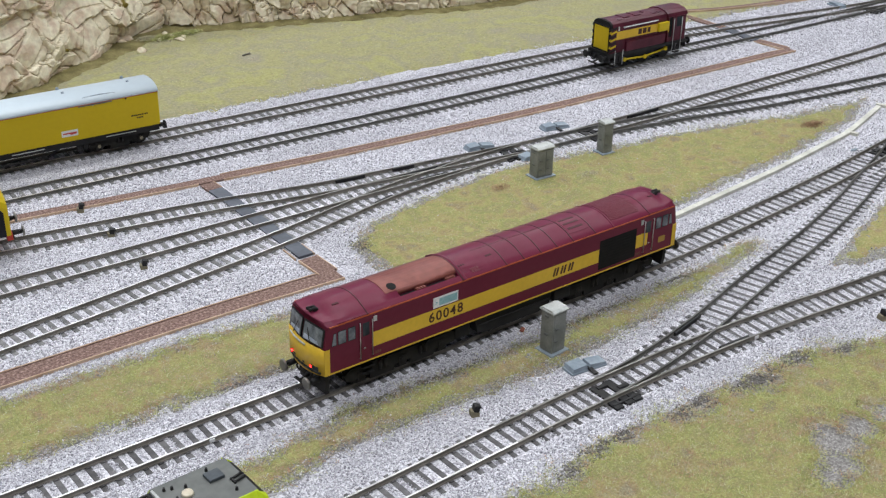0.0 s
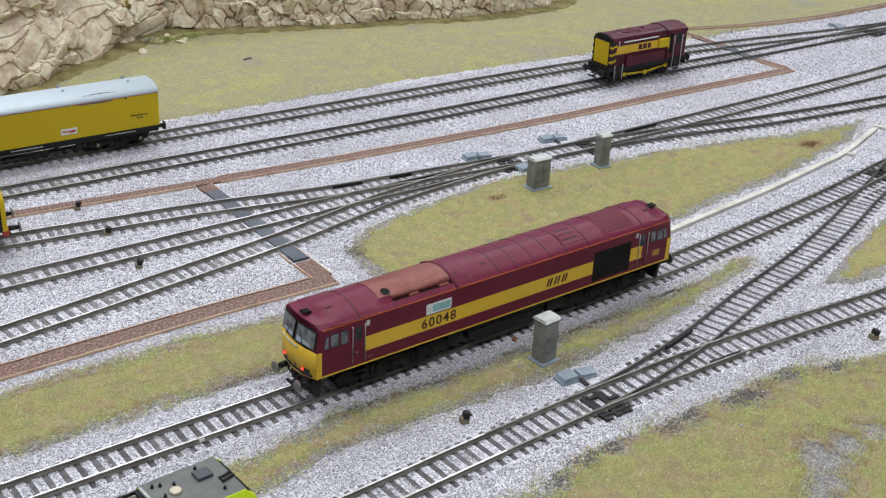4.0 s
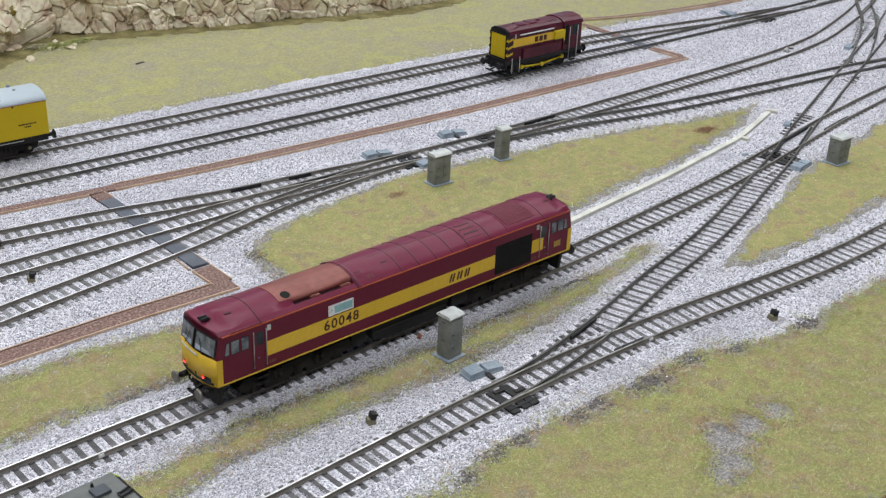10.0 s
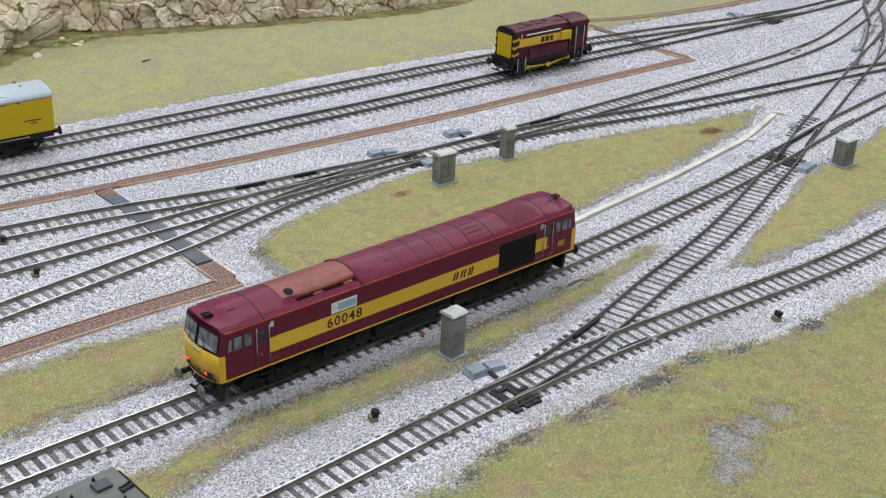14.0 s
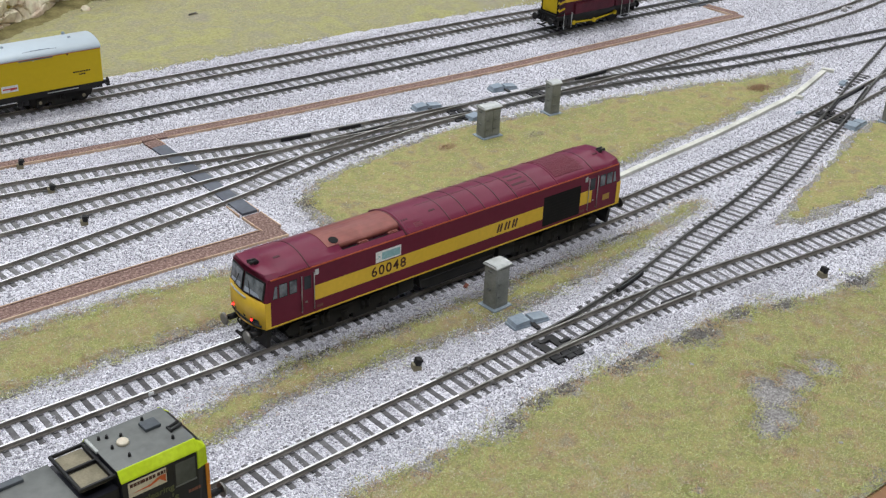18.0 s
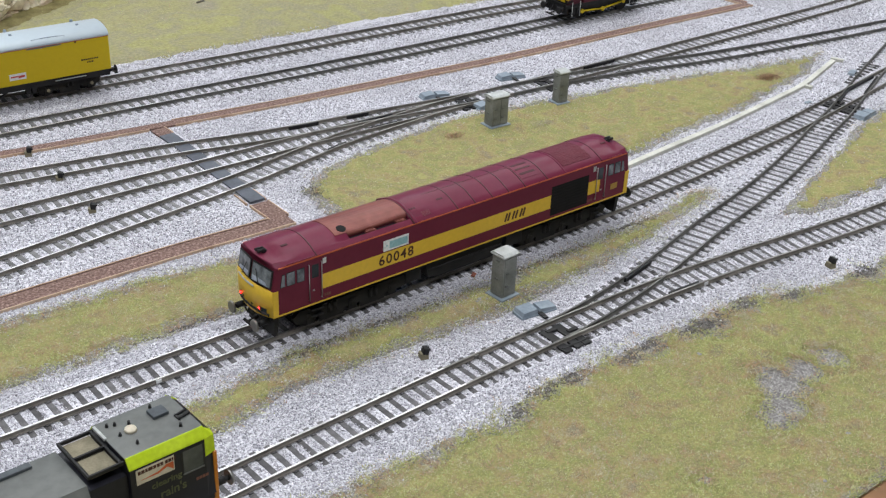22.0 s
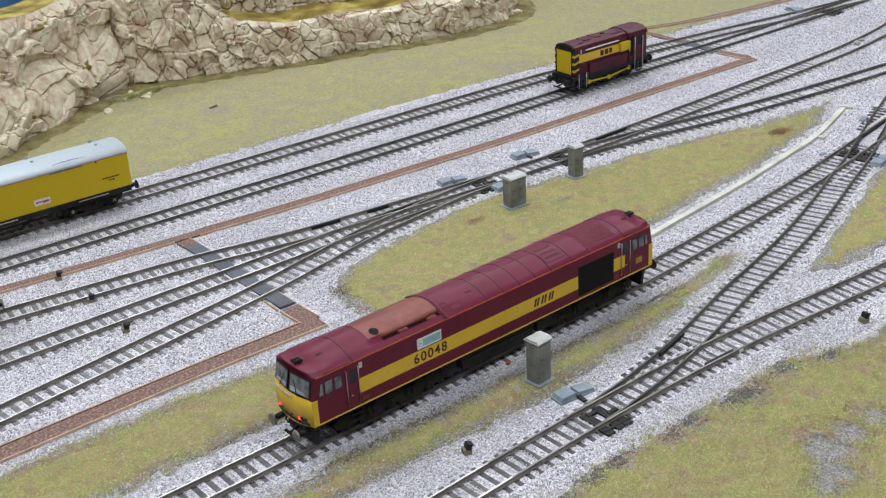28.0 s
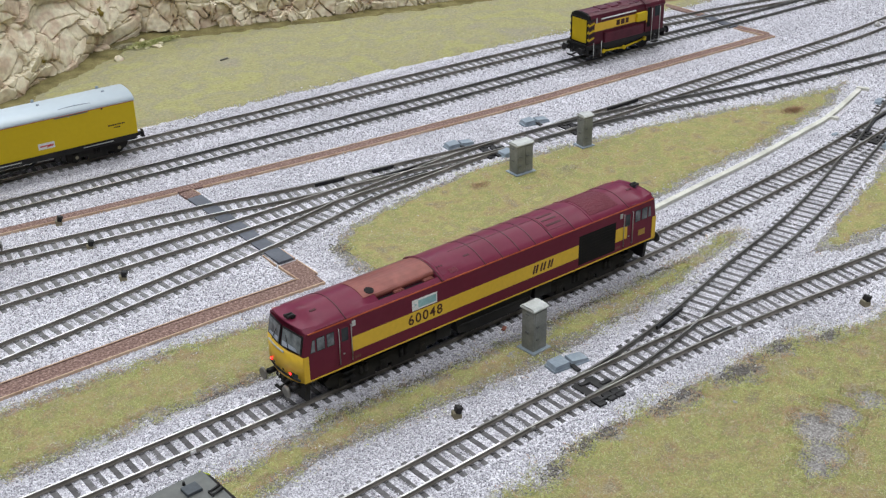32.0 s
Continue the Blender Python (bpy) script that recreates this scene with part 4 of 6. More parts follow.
        part("depot_plate", bm, DARK_GOLD, top, "small gold panel")
    # cab fronts
    for end in (0, 1):
        def ex(x):
            return x if end == 0 else LEN - x
        bm = bmesh.new()
        ring = lambda z, d: [(ex(d + bow(y)), y, z + (0 if z > 20 else -0.6 + 1.4 * (abs(y) / HW) ** 2)) for y in (-17.25, -12, -6, 0, 6, 12, 17.25)]
        lo, mid, hi = ring(ZB - 0.6, -0.35), ring(27.0, -0.35), ring(32.6, -0.32)
        rows = [[bm.verts.new(p) for p in r] for r in (lo, mid, hi)]
        back = [[bm.verts.new((p[0] + (1.2 if end == 0 else -1.2), p[1] * 0.99, p[2])) for p in r] for r in (lo, hi)]
        for a, b in zip(rows, rows[1:]):
            for k in range(6):
                bm.faces.new((a[k], a[k + 1], b[k + 1], b[k]))
        for a, b in ((rows[0], back[0]), (back[1], rows[2])):
            for k in range(6):
                bm.faces.new((a[k], a[k + 1], b[k + 1], b[k]))
        part("yellow_front", bm, GOLD, top, "gold warning panel on the cab front", True)
        # corner strip
        for side in (-1, 1):
            bm = bmesh.new()
            box(bm, *sorted((ex(-0.2), ex(3.2))), *sorted((side * (HW - 0.9), side * (HW + 0.14))), ZB - 0.2, 32.4, 0.2)
            part("corner_panel", bm, GOLD, top)
        bm = bmesh.new()
        for y0, y1 in ((-15, -10), (-10, -4), (-4, 2), (2, 8), (8, 13)):
            rod(bm, (ex(bow(y0) - 0.3), y0, 18.3), (ex(bow(y1) - 0.3), y1, 18.3), 0.75, 6)
        part("lamp_strip", bm, BLACK, top, "black strip below the lamps")
        # windscreen: two raked panes with a pillar
        def wpt(y, z, out):
            rake = (z - 33.2) * 0.20
            return (ex(rake + bow(y) - out), y, z)
        for side in (-1, 1):
            outline = [(0.7 * side, 33.9), (16.1 * side, 33.9), (15.8 * side, 43.8), (0.7 * side, 44.6)]
            def slab(bm, pts, o0, o1):
                a = [bm.verts.new(wpt(y, z, o0)) for y, z in pts]
                b = [bm.verts.new(wpt(y, z, o1)) for y, z in pts]
                bm.faces.new(a)
                bm.faces.new(b[::-1])
                for k in range(4):
                    bm.faces.new((a[k], a[(k + 1) % 4], b[(k + 1) % 4], b[k]))
            bm = bmesh.new()
            slab(bm, outline, -0.4, 0.22)
            screen = part("windscreen", bm, BLACK, top, "black framed windscreen")
            cy, cz = sum(p[0] for p in outline) / 4, sum(p[1] for p in outline) / 4
            bm = bmesh.new()
            slab(bm, [(cy + (y - cy) * 0.9, cz + (z - cz) * 0.88) for y, z in outline], 0.22, 0.36)
            part("windscreen_pane", bm, SIDE_GLASS, screen, "smoky glass pane")
            bm = bmesh.new()
            a = [bm.verts.new(wpt(y, z, o)) for o in (0.36, 0.46) for y, z in ((side * 2.2, 34.9), (side * 13.6, 34.9), (side * 12.4, 36.6), (side * 2.2, 37.6))]
            for q in ((3, 2, 1, 0), (4, 5, 6, 7), (0, 1, 5, 4), (1, 2, 6, 5), (2, 3, 7, 6), (3, 0, 4, 7)):
                bm.faces.new([a[i] for i in q])
            part("dash_shelf", bm, PALE_BLUE, screen, "pale lower part of the pane")
            bm = bmesh.new()
            rod(bm, wpt(side * 8, 33.9, 0.6), wpt(side * 4.5, 41.5, 0.6), 0.22, 6)
            part("wiper", bm, BLACK, screen)
            # tail lamp
            bm = bmesh.new()
            yl = 11.2 if side > 0 else -8.2
            xl = bow(yl)
            rod(bm, (ex(xl + 0.4), yl, 20.2), (ex(xl - 0.5), yl, 20.2), 1.15, 14)
            lamp = part("lamp_housing", bm, BLACK, top, "black lamp housing")
            bm = bmesh.new()
            rod(bm, (ex(xl - 0.45), yl, 20.2), (ex(xl - 0.7), yl, 20.2), 0.75, 12)
            part("tail_lamp", bm, RED_GLOW if end == 0 else SMOKED, lamp, "lit red tail lamp" if end == 0 else "unlit lamp")
            bm = bmesh.new()
            lo, hi = (-2.5, 8.6) if side > 0 else (-13.4, -9.6)
            plate(bm, [(ex(bow(lo) - 0.45), lo), (ex(bow(hi) - 0.45), hi), (ex(bow(hi) + 1.2), hi), (ex(bow(lo) + 1.2), lo)], *((19.4, 20.6) if side > 0 else (19.0, 21.4)))
            part("headlamp", bm, SMOKED, top, "dark marker light")
        bm = bmesh.new()
        for y0, y1 in ((-4, 2), (2, 8), (8, 13)):
            rod(bm, (ex(bow(y0) - 0.6), y0, 31.6), (ex(bow(y1) - 0.6), y1, 31.6), 0.5, 6)
        part("handrail", bm, PALE, top, "pale bar under the windscreen")
        bm = bmesh.new()
        box(bm, *sorted((ex(0.4), ex(3.2))), -15.4, 15.4, 13.6, ZB - 0.3, 0.3)
        part("buffer_beam", bm, BLACK, top)
        bm = bmesh.new()
        plate(bm, [(-14, 13.6), (14, 13.6), (12.5, 2.6), (-12.5, 2.6)], *sorted((ex(2.6), ex(5.0))), axis="x")
        part("valance", bm, BLACK, top)
        buffers(top, ex(-0.2), -1 if end == 0 else 1, 12.9, 11.4, 8.6, 3.6)
        bm = bmesh.new()
        rod(bm, (ex(1.0), 0, 9.5), (ex(-5.0), 0, 8.2), 0.9, 8)
        box(bm, *sorted((ex(-4.4), ex(-6.0))), -4.5, 4.5, 7.6, 8.5, 0.2)
        rod(bm, (ex(1.0), 0, 14.5), (ex(-3.2), 0, 12.0), 1.1, 8)
        part("coupling", bm, WEATHERED, top, "dark metal coupling")
        for k, y in enumerate((-6.4, 4.4, 7.6)):
            bm = bmesh.new()
            rod(bm, (ex(1.0), y, 15.0), (ex(-2.4), y, 12.6), 0.5, 6)
            rod(bm, (ex(-2.4), y, 12.6), (ex(-0.6), y, 8.6), 0.45, 6)
            part("brake_hose", bm, BLACK, top)
        # crease above the cab windows
        for side in (-1, 1):
            bm = bmesh.new()
            rod(bm, (ex(8.5), side * 17.0, 45.75), (ex(26.6), side * 17.0, 45.75), 0.3, 8)
            part("roof_lip", bm, ROOF_MAROON, top)
        # horns on the roof end
        bm = bmesh.new()
        box(bm, *sorted((ex(3.6), ex(6.4))), -2.4, 1.4, 46.4, 49.2, 0.4)
        for y in (-1.7, 0.7):
            rod(bm, (ex(5.6), y, 49.4), (ex(1.2), y, 49.2), 0.55, 8, 1.0)
        part("horn", bm, BLACK, top, "black twin horns")
    # roof details
    def roof_line(x, w=0.35, h=0.16, name="roof_seam_or_shade", mat=None):
        bm = bmesh.new()
        ring0 = [(y, z) for y, z in ARCH]
        ring = [(-y, z) for y, z in ring0] + ring0[-2::-1]
        rows = []
        for xx, lift in ((x - w, 0.0), (x - w, h), (x + w, h), (x + w, 0.0)):
            rows.append([bm.verts.new((xx, y * (1 + lift / 20), z + lift * 0.8)) for y, z in ring])
        for a, b in zip(rows, rows[1:]):
            for k in range(len(ring) - 1):
                bm.faces.new((a[k], b[k], b[k + 1], a[k + 1]))
        part(name, bm, mat or DARK_MAROON, top, "", True)
    for x in (27, 121.5, 134.3, 147.3, 159.7, 172.6, 190.5, 236.4):
        roof_line(x)
    roof_line(91.6, 0.9, 0.75, "roof_rib", ROOF_MAROON)
    # dark band that paints the deep shadow beside the rib
    roof_line(90.3, 0.35, 0.5)
    roof_line(205.5, 0.4, 0.25, "roof_rib", ROOF_MAROON)

    def roof_patch(name, x0, x1, ys, lift, mat, label=""):
        bm = bmesh.new()
        def rz(y):
            a = abs(y)
            return float(np.interp(a, [p[0] for p in ARCH[::-1]], [p[1] for p in ARCH[::-1]]))
        grid = [[bm.verts.new((x, y, rz(y) + l)) for y in ys] for x, l in ((x0, -0.3), (x0, lift), (x1, lift), (x1, -0.3))]
        for a, b in zip(grid, grid[1:]):
            for k in range(len(ys) - 1):
                bm.faces.new((a[k], b[k], b[k + 1], a[k + 1]))
        for row in (0, -1):
            bm.faces.new([g[row] for g in grid])
        return part(name, bm, mat, top, label)
    roof_patch("silencer_panel", 43, 90, (-10.2, -9.0, -5.5, -2.5, 0, 2.5, 5.5, 9.0, 11.4), 0.35, COPPER, "weathered copper coloured roof panel")

    def roof_at(y):
        return float(np.interp(abs(y), [p[0] for p in ARCH[::-1]], [p[1] for p in ARCH[::-1]]))
    up = Vector((0, -(roof_at(6.4) - roof_at(9.6)) / 3.2, 1)).normalized()
    # flat black disc that stands in for the dark inside of the exhaust hole
    bm = bmesh.new()
    rod(bm, Vector((49, -7.0, roof_at(7.0))) - up, Vector((49, -7.0, roof_at(7.0) + 0.45)) + 0.12 * up, 2.7, 28)
    part("exhaust_port", bm, DEEP_BLACK, top, "black exhaust opening")
    bm = bmesh.new()
    rod(bm, (50.4, -9.9, 47.75), (89.4, -9.9, 47.75), 1.5, 16)
    part("silencer_edge", bm, COPPER, top, "rounded copper coloured panel edge")
    # black floor that puts the shade of the well into its colour
    bm = bmesh.new()
    box(bm, 50.1, 89.5, -13.85, -10.75, 45.6, 46.1)
    part("roof_slot", bm, DEEP_BLACK, top, "dark slot beside the roof panel")
    for x in (61.5, 81.5):
        bm = bmesh.new()
        box(bm, x, x + 6.2, -13.5, -10.4, 46.0, 47.3, 0.15)
        for k in range(3):
            box(bm, x + 0.7 + 1.9 * k, x + 1.7 + 1.9 * k, -13.3, -10.8, 47.3, 47.7, 0.1)
        part("lifting_bracket", bm, COPPER, top)
    for x in (92.9, 94.6, 96.3):
        roof_patch("hinge", x, x + 0.9, (-9.2, -8.7, -8.2), 0.35, DARK_MAROON)
    bm = bmesh.new()
    box(bm, 108, 172.6, -0.16, 0.16, roof_at(0) - 0.3, roof_at(0) + 0.1)
    part("roof_seam_or_shade", bm, DARK_MAROON, top)
    roof_patch("roof_hatch", 98.5, 104, (-15.2, -14.4, -12.2), 0.2, FAN_RED)
    roof_patch("roof_hatch", 113, 117, (-8.6, -8.0, -7.5), 0.3, DARK_MAROON)
    vent = roof_patch("roof_vent", 173.4, 189.6, (-12.5, -9.0, -5.5, -2.5, 1.5), 0.2, ROOF_MAROON)
    for y in (-9.2, -5.0, -0.8):
        p = roof_patch("vent_slot", 175.0, 186.5, (y - 0.7, y, y + 0.7), 0.32, DARK_MAROON)
        p.parent = vent
    fan = roof_patch("fan_grille", 207, 231, (-13.0, -11.5, -9, -5.5, -2.5, 0, 2.5, 5.5, 9, 11.5, 13.0), 0.25, FAN_RED, "perforated dark maroon fan cover")
    for x in (14.5, 248):
        roof_patch("lifting_lug", x - 1.8, x + 1.8, (-6.2, -5.6, -5.0), 0.35, DARK_MAROON)
    # underframe
    bm = bmesh.new()
    box(bm, 8, LEN - 8, -14.0, 14.0, 14.0, ZB + 0.2)
    part("underframe", bm, BLACK, top)
    bm = bmesh.new()
    for side in (-1, 1):
        plate(bm, [(102, 14.5), (160, 14.5), (158, 6.0), (150, 4.4), (112, 4.4), (104, 6.0)], *sorted((side * 8.0, side * 14.6)), axis="y")
    part("fuel_tank", bm, BLACK, top, "black fuel tank")
    for side in (-1, 1):
        for x0, x1 in ((88, 99), (163, 176)):
            bm = bmesh.new()
            box(bm, x0, x1, *sorted((side * 9, side * 14.0)), 6.5, 14.2, 0.6)
            part("equipment_box", bm, BLACK, top)
        bm = bmesh.new()
        rod(bm, (104, side * 14.9, 11), (158, side * 14.9, 11), 0.5, 6)
        part("pipe", bm, BLACK, top)
    for xc in (52.0, 210.0):
        bogie_of(top, xc, (xc - 27, xc, xc + 27), 7.3, 38)
    for x in (24.5, 27.8, 236.5):
        for side in (-1, 1):
            bm = bmesh.new()
            for z in (8.0, 12.0):
                box(bm, x, x + 4.0, *sorted((side * 13.5, side * 16.2)), z, z + 0.7)
            part("footstep", bm, BLACK, top)
    return top


MARK_STROKES = [(1.2, 26.6, 2.6, 31.8), (3.4, 26.6, 4.8, 31.8), (7.0, 26.6, 8.4, 31.8), (9.4, 26.6, 10.8, 31.8), (13.0, 26.6, 14.4, 31.8), (15.2, 26.6, 16.6, 31.8)]
STEEL_FRAME = varied("grey_window_frame", [(0.28, 0.29, 0.30), (0.40, 0.41, 0.42)], 60, 0.45)
SMOKED = varied("smoked_glass", [(0.02, 0.026, 0.03), (0.05, 0.06, 0.065)], 40, 0.1, rough_var=0.03)
PALE_BLUE = varied("pale_desk", [(0.30, 0.34, 0.42), (0.42, 0.46, 0.54)], 60, 0.5)
DARK_MAROON = varied("shadowed_maroon_plastic", [(0.04, 0.006, 0.009), (0.06, 0.01, 0.014)], 40, 0.5)
FAN_RED = varied("perforated_maroon", [(0.115, 0.016, 0.03), (0.15, 0.024, 0.04)], 700, 0.55, bump=0.6)
DARK_GOLD = varied("faded_gold", [(0.30, 0.17, 0.03), (0.40, 0.24, 0.05)], 80, 0.5)
FADED_INK = varied("faded_brown_ink", [(0.13, 0.05, 0.04), (0.17, 0.07, 0.05)], 80, 0.5)
SIDE_GLASS = varied("grey_side_glass", [(0.07, 0.08, 0.09), (0.22, 0.24, 0.26)], 160, 0.12, rough_var=0.03)
# near-black of grilles and frames, also painted shade inside openings
DEEP_BLACK = varied("deep_black", [(0.006, 0.006, 0.006), (0.012, 0.011, 0.011)], 90, 0.85)
heavy_diesel()


# ---- rock cliff behind the turf ----
def cells(u, v, seed):
    """Uneven cells over a face: nearest two distances, and random values of the nearest cell."""
    iu, iv = np.floor(u).astype(int), np.floor(v).astype(int)
    f1, f2 = np.full(u.shape, 9.0), np.full(u.shape, 9.0)
    tag, du, dv = np.zeros(u.shape), np.zeros(u.shape), np.zeros(u.shape)
    def rnd(a, b, k):
        s = np.sin(a * 127.1 + b * 311.7 + k * 74.7 + seed * 19.3) * 43758.5453
        return s - np.floor(s)
    for da in (-1, 0, 1):
        for db in (-1, 0, 1):
            a, b = iu + da, iv + db
            pu, pv = a + 0.5 + 0.86 * (rnd(a, b, 1) - 0.5) - u, b + 0.5 + 0.86 * (rnd(a, b, 2) - 0.5) - v
            d = np.maximum(np.hypot(pu, pv) * 0.66, 0.95 * np.maximum(abs(pu), abs(pv)))
            near = d < f1
            f2 = np.where(near, f1, np.minimum(f2, d))
            tag = np.where(near, rnd(a, b, 3), tag)
            du, dv = np.where(near, pu, du), np.where(near, pv, dv)
            f1 = np.where(near, d, f1)
    return f1, f2, tag, du, dv


def rock_face(name, base, heights, lean, seed, parent, stone=(17.0, 14.0), depth=4.5, rough=2.0, flaky=False, z0=-3.0, step=1.15, push=None, coarse=0.0):
    """A carved face that rises from a base line; heights: its height at each base point."""
    line, way, s = glide(base, step)
    along = np.r_[0, np.cumsum(np.hypot(*np.diff(np.array(base, float), axis=0).T))]
    h = np.interp(s * along[-1] / s[-1], along, heights)
    nv = int(max(heights) / step) + 2
    U, V = np.meshgrid(s, np.linspace(0, 1, nv), indexing="ij")
    H = h[:, None] * V

    def field(size, k):
        return np.array([[noise.noise((a / size, b / size, seed + k)) for b in row] for a, row in zip(s, H)])

    warp, warp2, fine = field(46, 0), field(15, 9), field(4.2, 17)
    if flaky:
        # big leaning slabs with narrow cracks, the smaller ones split again, some scored by a few strokes
        a, b = (U + 0.9 * H + 15 * warp + 4 * warp2) / stone[0], (H - 0.42 * U + 11 * warp + 3 * warp2) / stone[1]
        f1, f2, tag, du, dv = cells(a, b, seed)
        crack = np.clip((f2 - f1) / 0.05, 0, 1) ** 0.6
        g1, g2, tag2, gu, gv = cells(a * 2.1 + 3 + 0.1 * warp2, b * 1.7 + 0.1 * warp, seed + 3)
        split = np.where(tag > 0.42, np.clip((g2 - g1) / 0.07, 0, 1) ** 0.6 - 1, 0)
        turn = tag * 9.0
        q = (du * np.cos(turn) * stone[0] + dv * np.sin(turn) * stone[1]) / (13.0 + 16.0 * tag) + 0.25 * warp2 + 0.15 * warp
        score = np.where(tag < 0.55, -1.8 * np.clip(1 - abs(q - np.floor(q) - 0.5) / 0.11, 0, 1), 0)
        share = V + 0.10 * warp + 0.04 * warp2
        shelf = 4.5 * np.clip((share - 0.60) / 0.025, 0, 1) - 3.5 * np.clip((share - 0.46) / 0.05, 0, 1) + 4.0 * np.sin(np.clip(share / 0.46, 0, 1) * 3.14)
        out = 5.5 * crack + 3.2 * split + 1.4 * score + (tag - 0.5) * 4.2 + np.where(tag > 0.42, (tag2 - 0.5) * 2.6 + 2.2 * (np.sin(tag2 * 50) * gu + np.cos(tag2 * 70) * gv), 0) + 3.6 * (np.sin(turn * 3) * du + np.cos(turn * 5) * dv) + shelf + rough * 1.6 * warp + 1.1 * warp2 + 0.35 * fine
    else:
        # rubble: rounded blocks with deep narrow joints, some of them split upright
        first = np.minimum(U, coarse)
        a, b = (U - 0.2 * first + 0.12 * H + 4 * warp + 2.2 * warp2 + 0.3 * fine) / stone[0], (H * np.where(U < coarse, 0.6, 0.95) + 5 * warp - 2.0 * warp2 + 0.3 * fine) / stone[1]
        f1, f2, tag, du, dv = cells(a, b, seed)
        edge = np.clip((f2 - f1) / 0.075, 0, 1)
        b1, b2, big, bu, bv = cells((U + 12 * warp + 0.3 * H) / 44, (H + 10 * warp) / 38, seed + 5)
        g1, g2, tag2, gu, gv = cells(a * 2.3 + 5, b * 0.8, seed + 3)
        small = np.clip((g2 - g1) / 0.14, 0, 1)
        tilt = (np.sin(tag * 91.7) * du + np.sin(tag * 57.3) * dv) * 4.0
        split = tag > 0.70
        out = 1.25 * depth * edge ** 0.55 - 1.2 * np.hypot(du, dv) + (tag - 0.5) * 4.0 + tilt + np.where(split, 0.62 * depth * (small ** 0.6 - 1) + (tag2 - 0.5) * 2.2, 0) + rough * (warp + 0.7 * warp2) * 2 + 0.8 * fine + (big - 0.5) * 4 + 2.5 * (np.sin(big * 40) * bu + np.sin(big * 70) * bv) + 2.0 * np.clip((b2 - b1) / 0.06, 0, 1)
    out *= np.clip((1.02 - V) * 9, 0.25, 1)
    nx, ny = way[:, 1], -way[:, 0]
    bx, by = (-lean * nx, -lean * ny) if push is None else (np.full(len(s), push[0]), np.full(len(s), push[1]))
    X = line[:, 0][:, None] + nx[:, None] * out + bx[:, None] * H
    Y = line[:, 1][:, None] + ny[:, None] * out + by[:, None] * H
    Z = z0 + H + 1.6 * warp2 * (V > 0.02) + 4.0 * warp * V ** 6
    verts = np.stack([X, Y, Z], -1).reshape(-1, 3)
    i = np.arange(len(s) * nv).reshape(len(s), nv)
    quads = np.stack([i[:-1, :-1], i[1:, :-1], i[1:, 1:], i[:-1, 1:]], -1).reshape(-1, 4)
    me = bpy.data.meshes.new(name)
    me.from_pydata((verts * MM).tolist(), [], quads.tolist())
    me.materials.append(ROCK)
    ob = new(name, me)
    ob.parent = parent
    return ob, np.stack([X[:, -1], Y[:, -1], Z[:, -1]], -1)


def crest(name, rim, back, rise, material, parent, label=""):
    """Ground that runs back from a rim."""
    rows = []
    rim = rim[::3]
    for u in np.linspace(0, 1, 14):
        p = rim.copy()
        p[:, 1] = p[:, 1] * (1 - u) + np.maximum(p[:, 1] + back, p[:, 1]) * u
        p[:, 2] += rise * u + (0 if u == 0 else 1) * np.array([1.2 * noise.noise((x / 10, y / 10, 4.0)) for x, y, z in p])
        rows.append(p)
    v = np.array(rows)
    n, m = v.shape[:2]
    i = np.arange(n * m).reshape(n, m)
    quads = np.stack([i[:-1, :-1], i[:-1, 1:], i[1:, 1:], i[1:, :-1]], -1).reshape(-1, 4)
    me = bpy.data.meshes.new(name)
    me.from_pydata((v.reshape(-1, 3) * MM).tolist(), [], quads.tolist())
    me.materials.append(material)
    for p in me.polygons:
        p.use_smooth = True
    ob = new(name, me)
    ob.parent = parent
    if label:
        ob["label"] = label
    return ob


LEDGE_GRASS = varied("ochre_ledge_grass", [(0.14, 0.10, 0.02), (0.26, 0.20, 0.05), (0.50, 0.42, 0.12)], 40, 0.95, bump=1.0, fine=800, rough_var=0)
cliff = tagged(thing("rock_cliff", "cream carved plaster rock cliff with grassy ledges behind the turf", "rock cliff"))
ob, rim = rock_face("outcrop", [(-420, 440), (-200, 478), (-60, 520), (20, 548), (57, 563), (102, 595), (145, 618), (187, 645), (219, 660), (229, 670), (231, 705)], [121, 121, 119, 114, 111, 107, 106, 105, 106, 107, 107], 0.3, 3.0, cliff, (54.0, 26.0), 3.0, 3.0, True, push=(0.11, 0.30))
crest("outcrop_top", rim, 52, -2, LEDGE_GRASS, cliff, "yellowish grass on the outcrop")
ob, rim = rock_face("lower_wall", [(240, 790), (238, 730), (239, 690), (248, 664), (268, 651), (294, 644), (330, 631), (352, 623), (376, 612), (422, 596), (474, 583), (523, 566), (583, 552), (640, 552), (672, 560), (705, 587), (735, 627), (760, 692)], [112, 110, 108, 106, 104, 103, 70, 54, 50, 48, 48, 47, 46, 44, 44, 44, 44, 44], 0.14, 7.0, cliff, (13.5, 14.5), 4.6, 1.0, coarse=190.0)
crest("ledge", rim, 46, 4, LEDGE_GRASS, cliff, "ochre grass on the ledge")
ob, rim = rock_face("upper_wall", [(238, 770), (262, 712), (330, 682), (400, 652), (470, 634), (560, 610), (640, 608), (700, 624), (760, 692)], [110, 110, 100, 74, 66, 66, 68, 70, 70], 0.14, 11.0, cliff, (12.5, 15.0), 4.6, 1.0, False, 34.0, coarse=90.0)
crest("cliff_top", rim, 200, 16, LEDGE_GRASS, cliff, "ochre grass on top of the cliff")


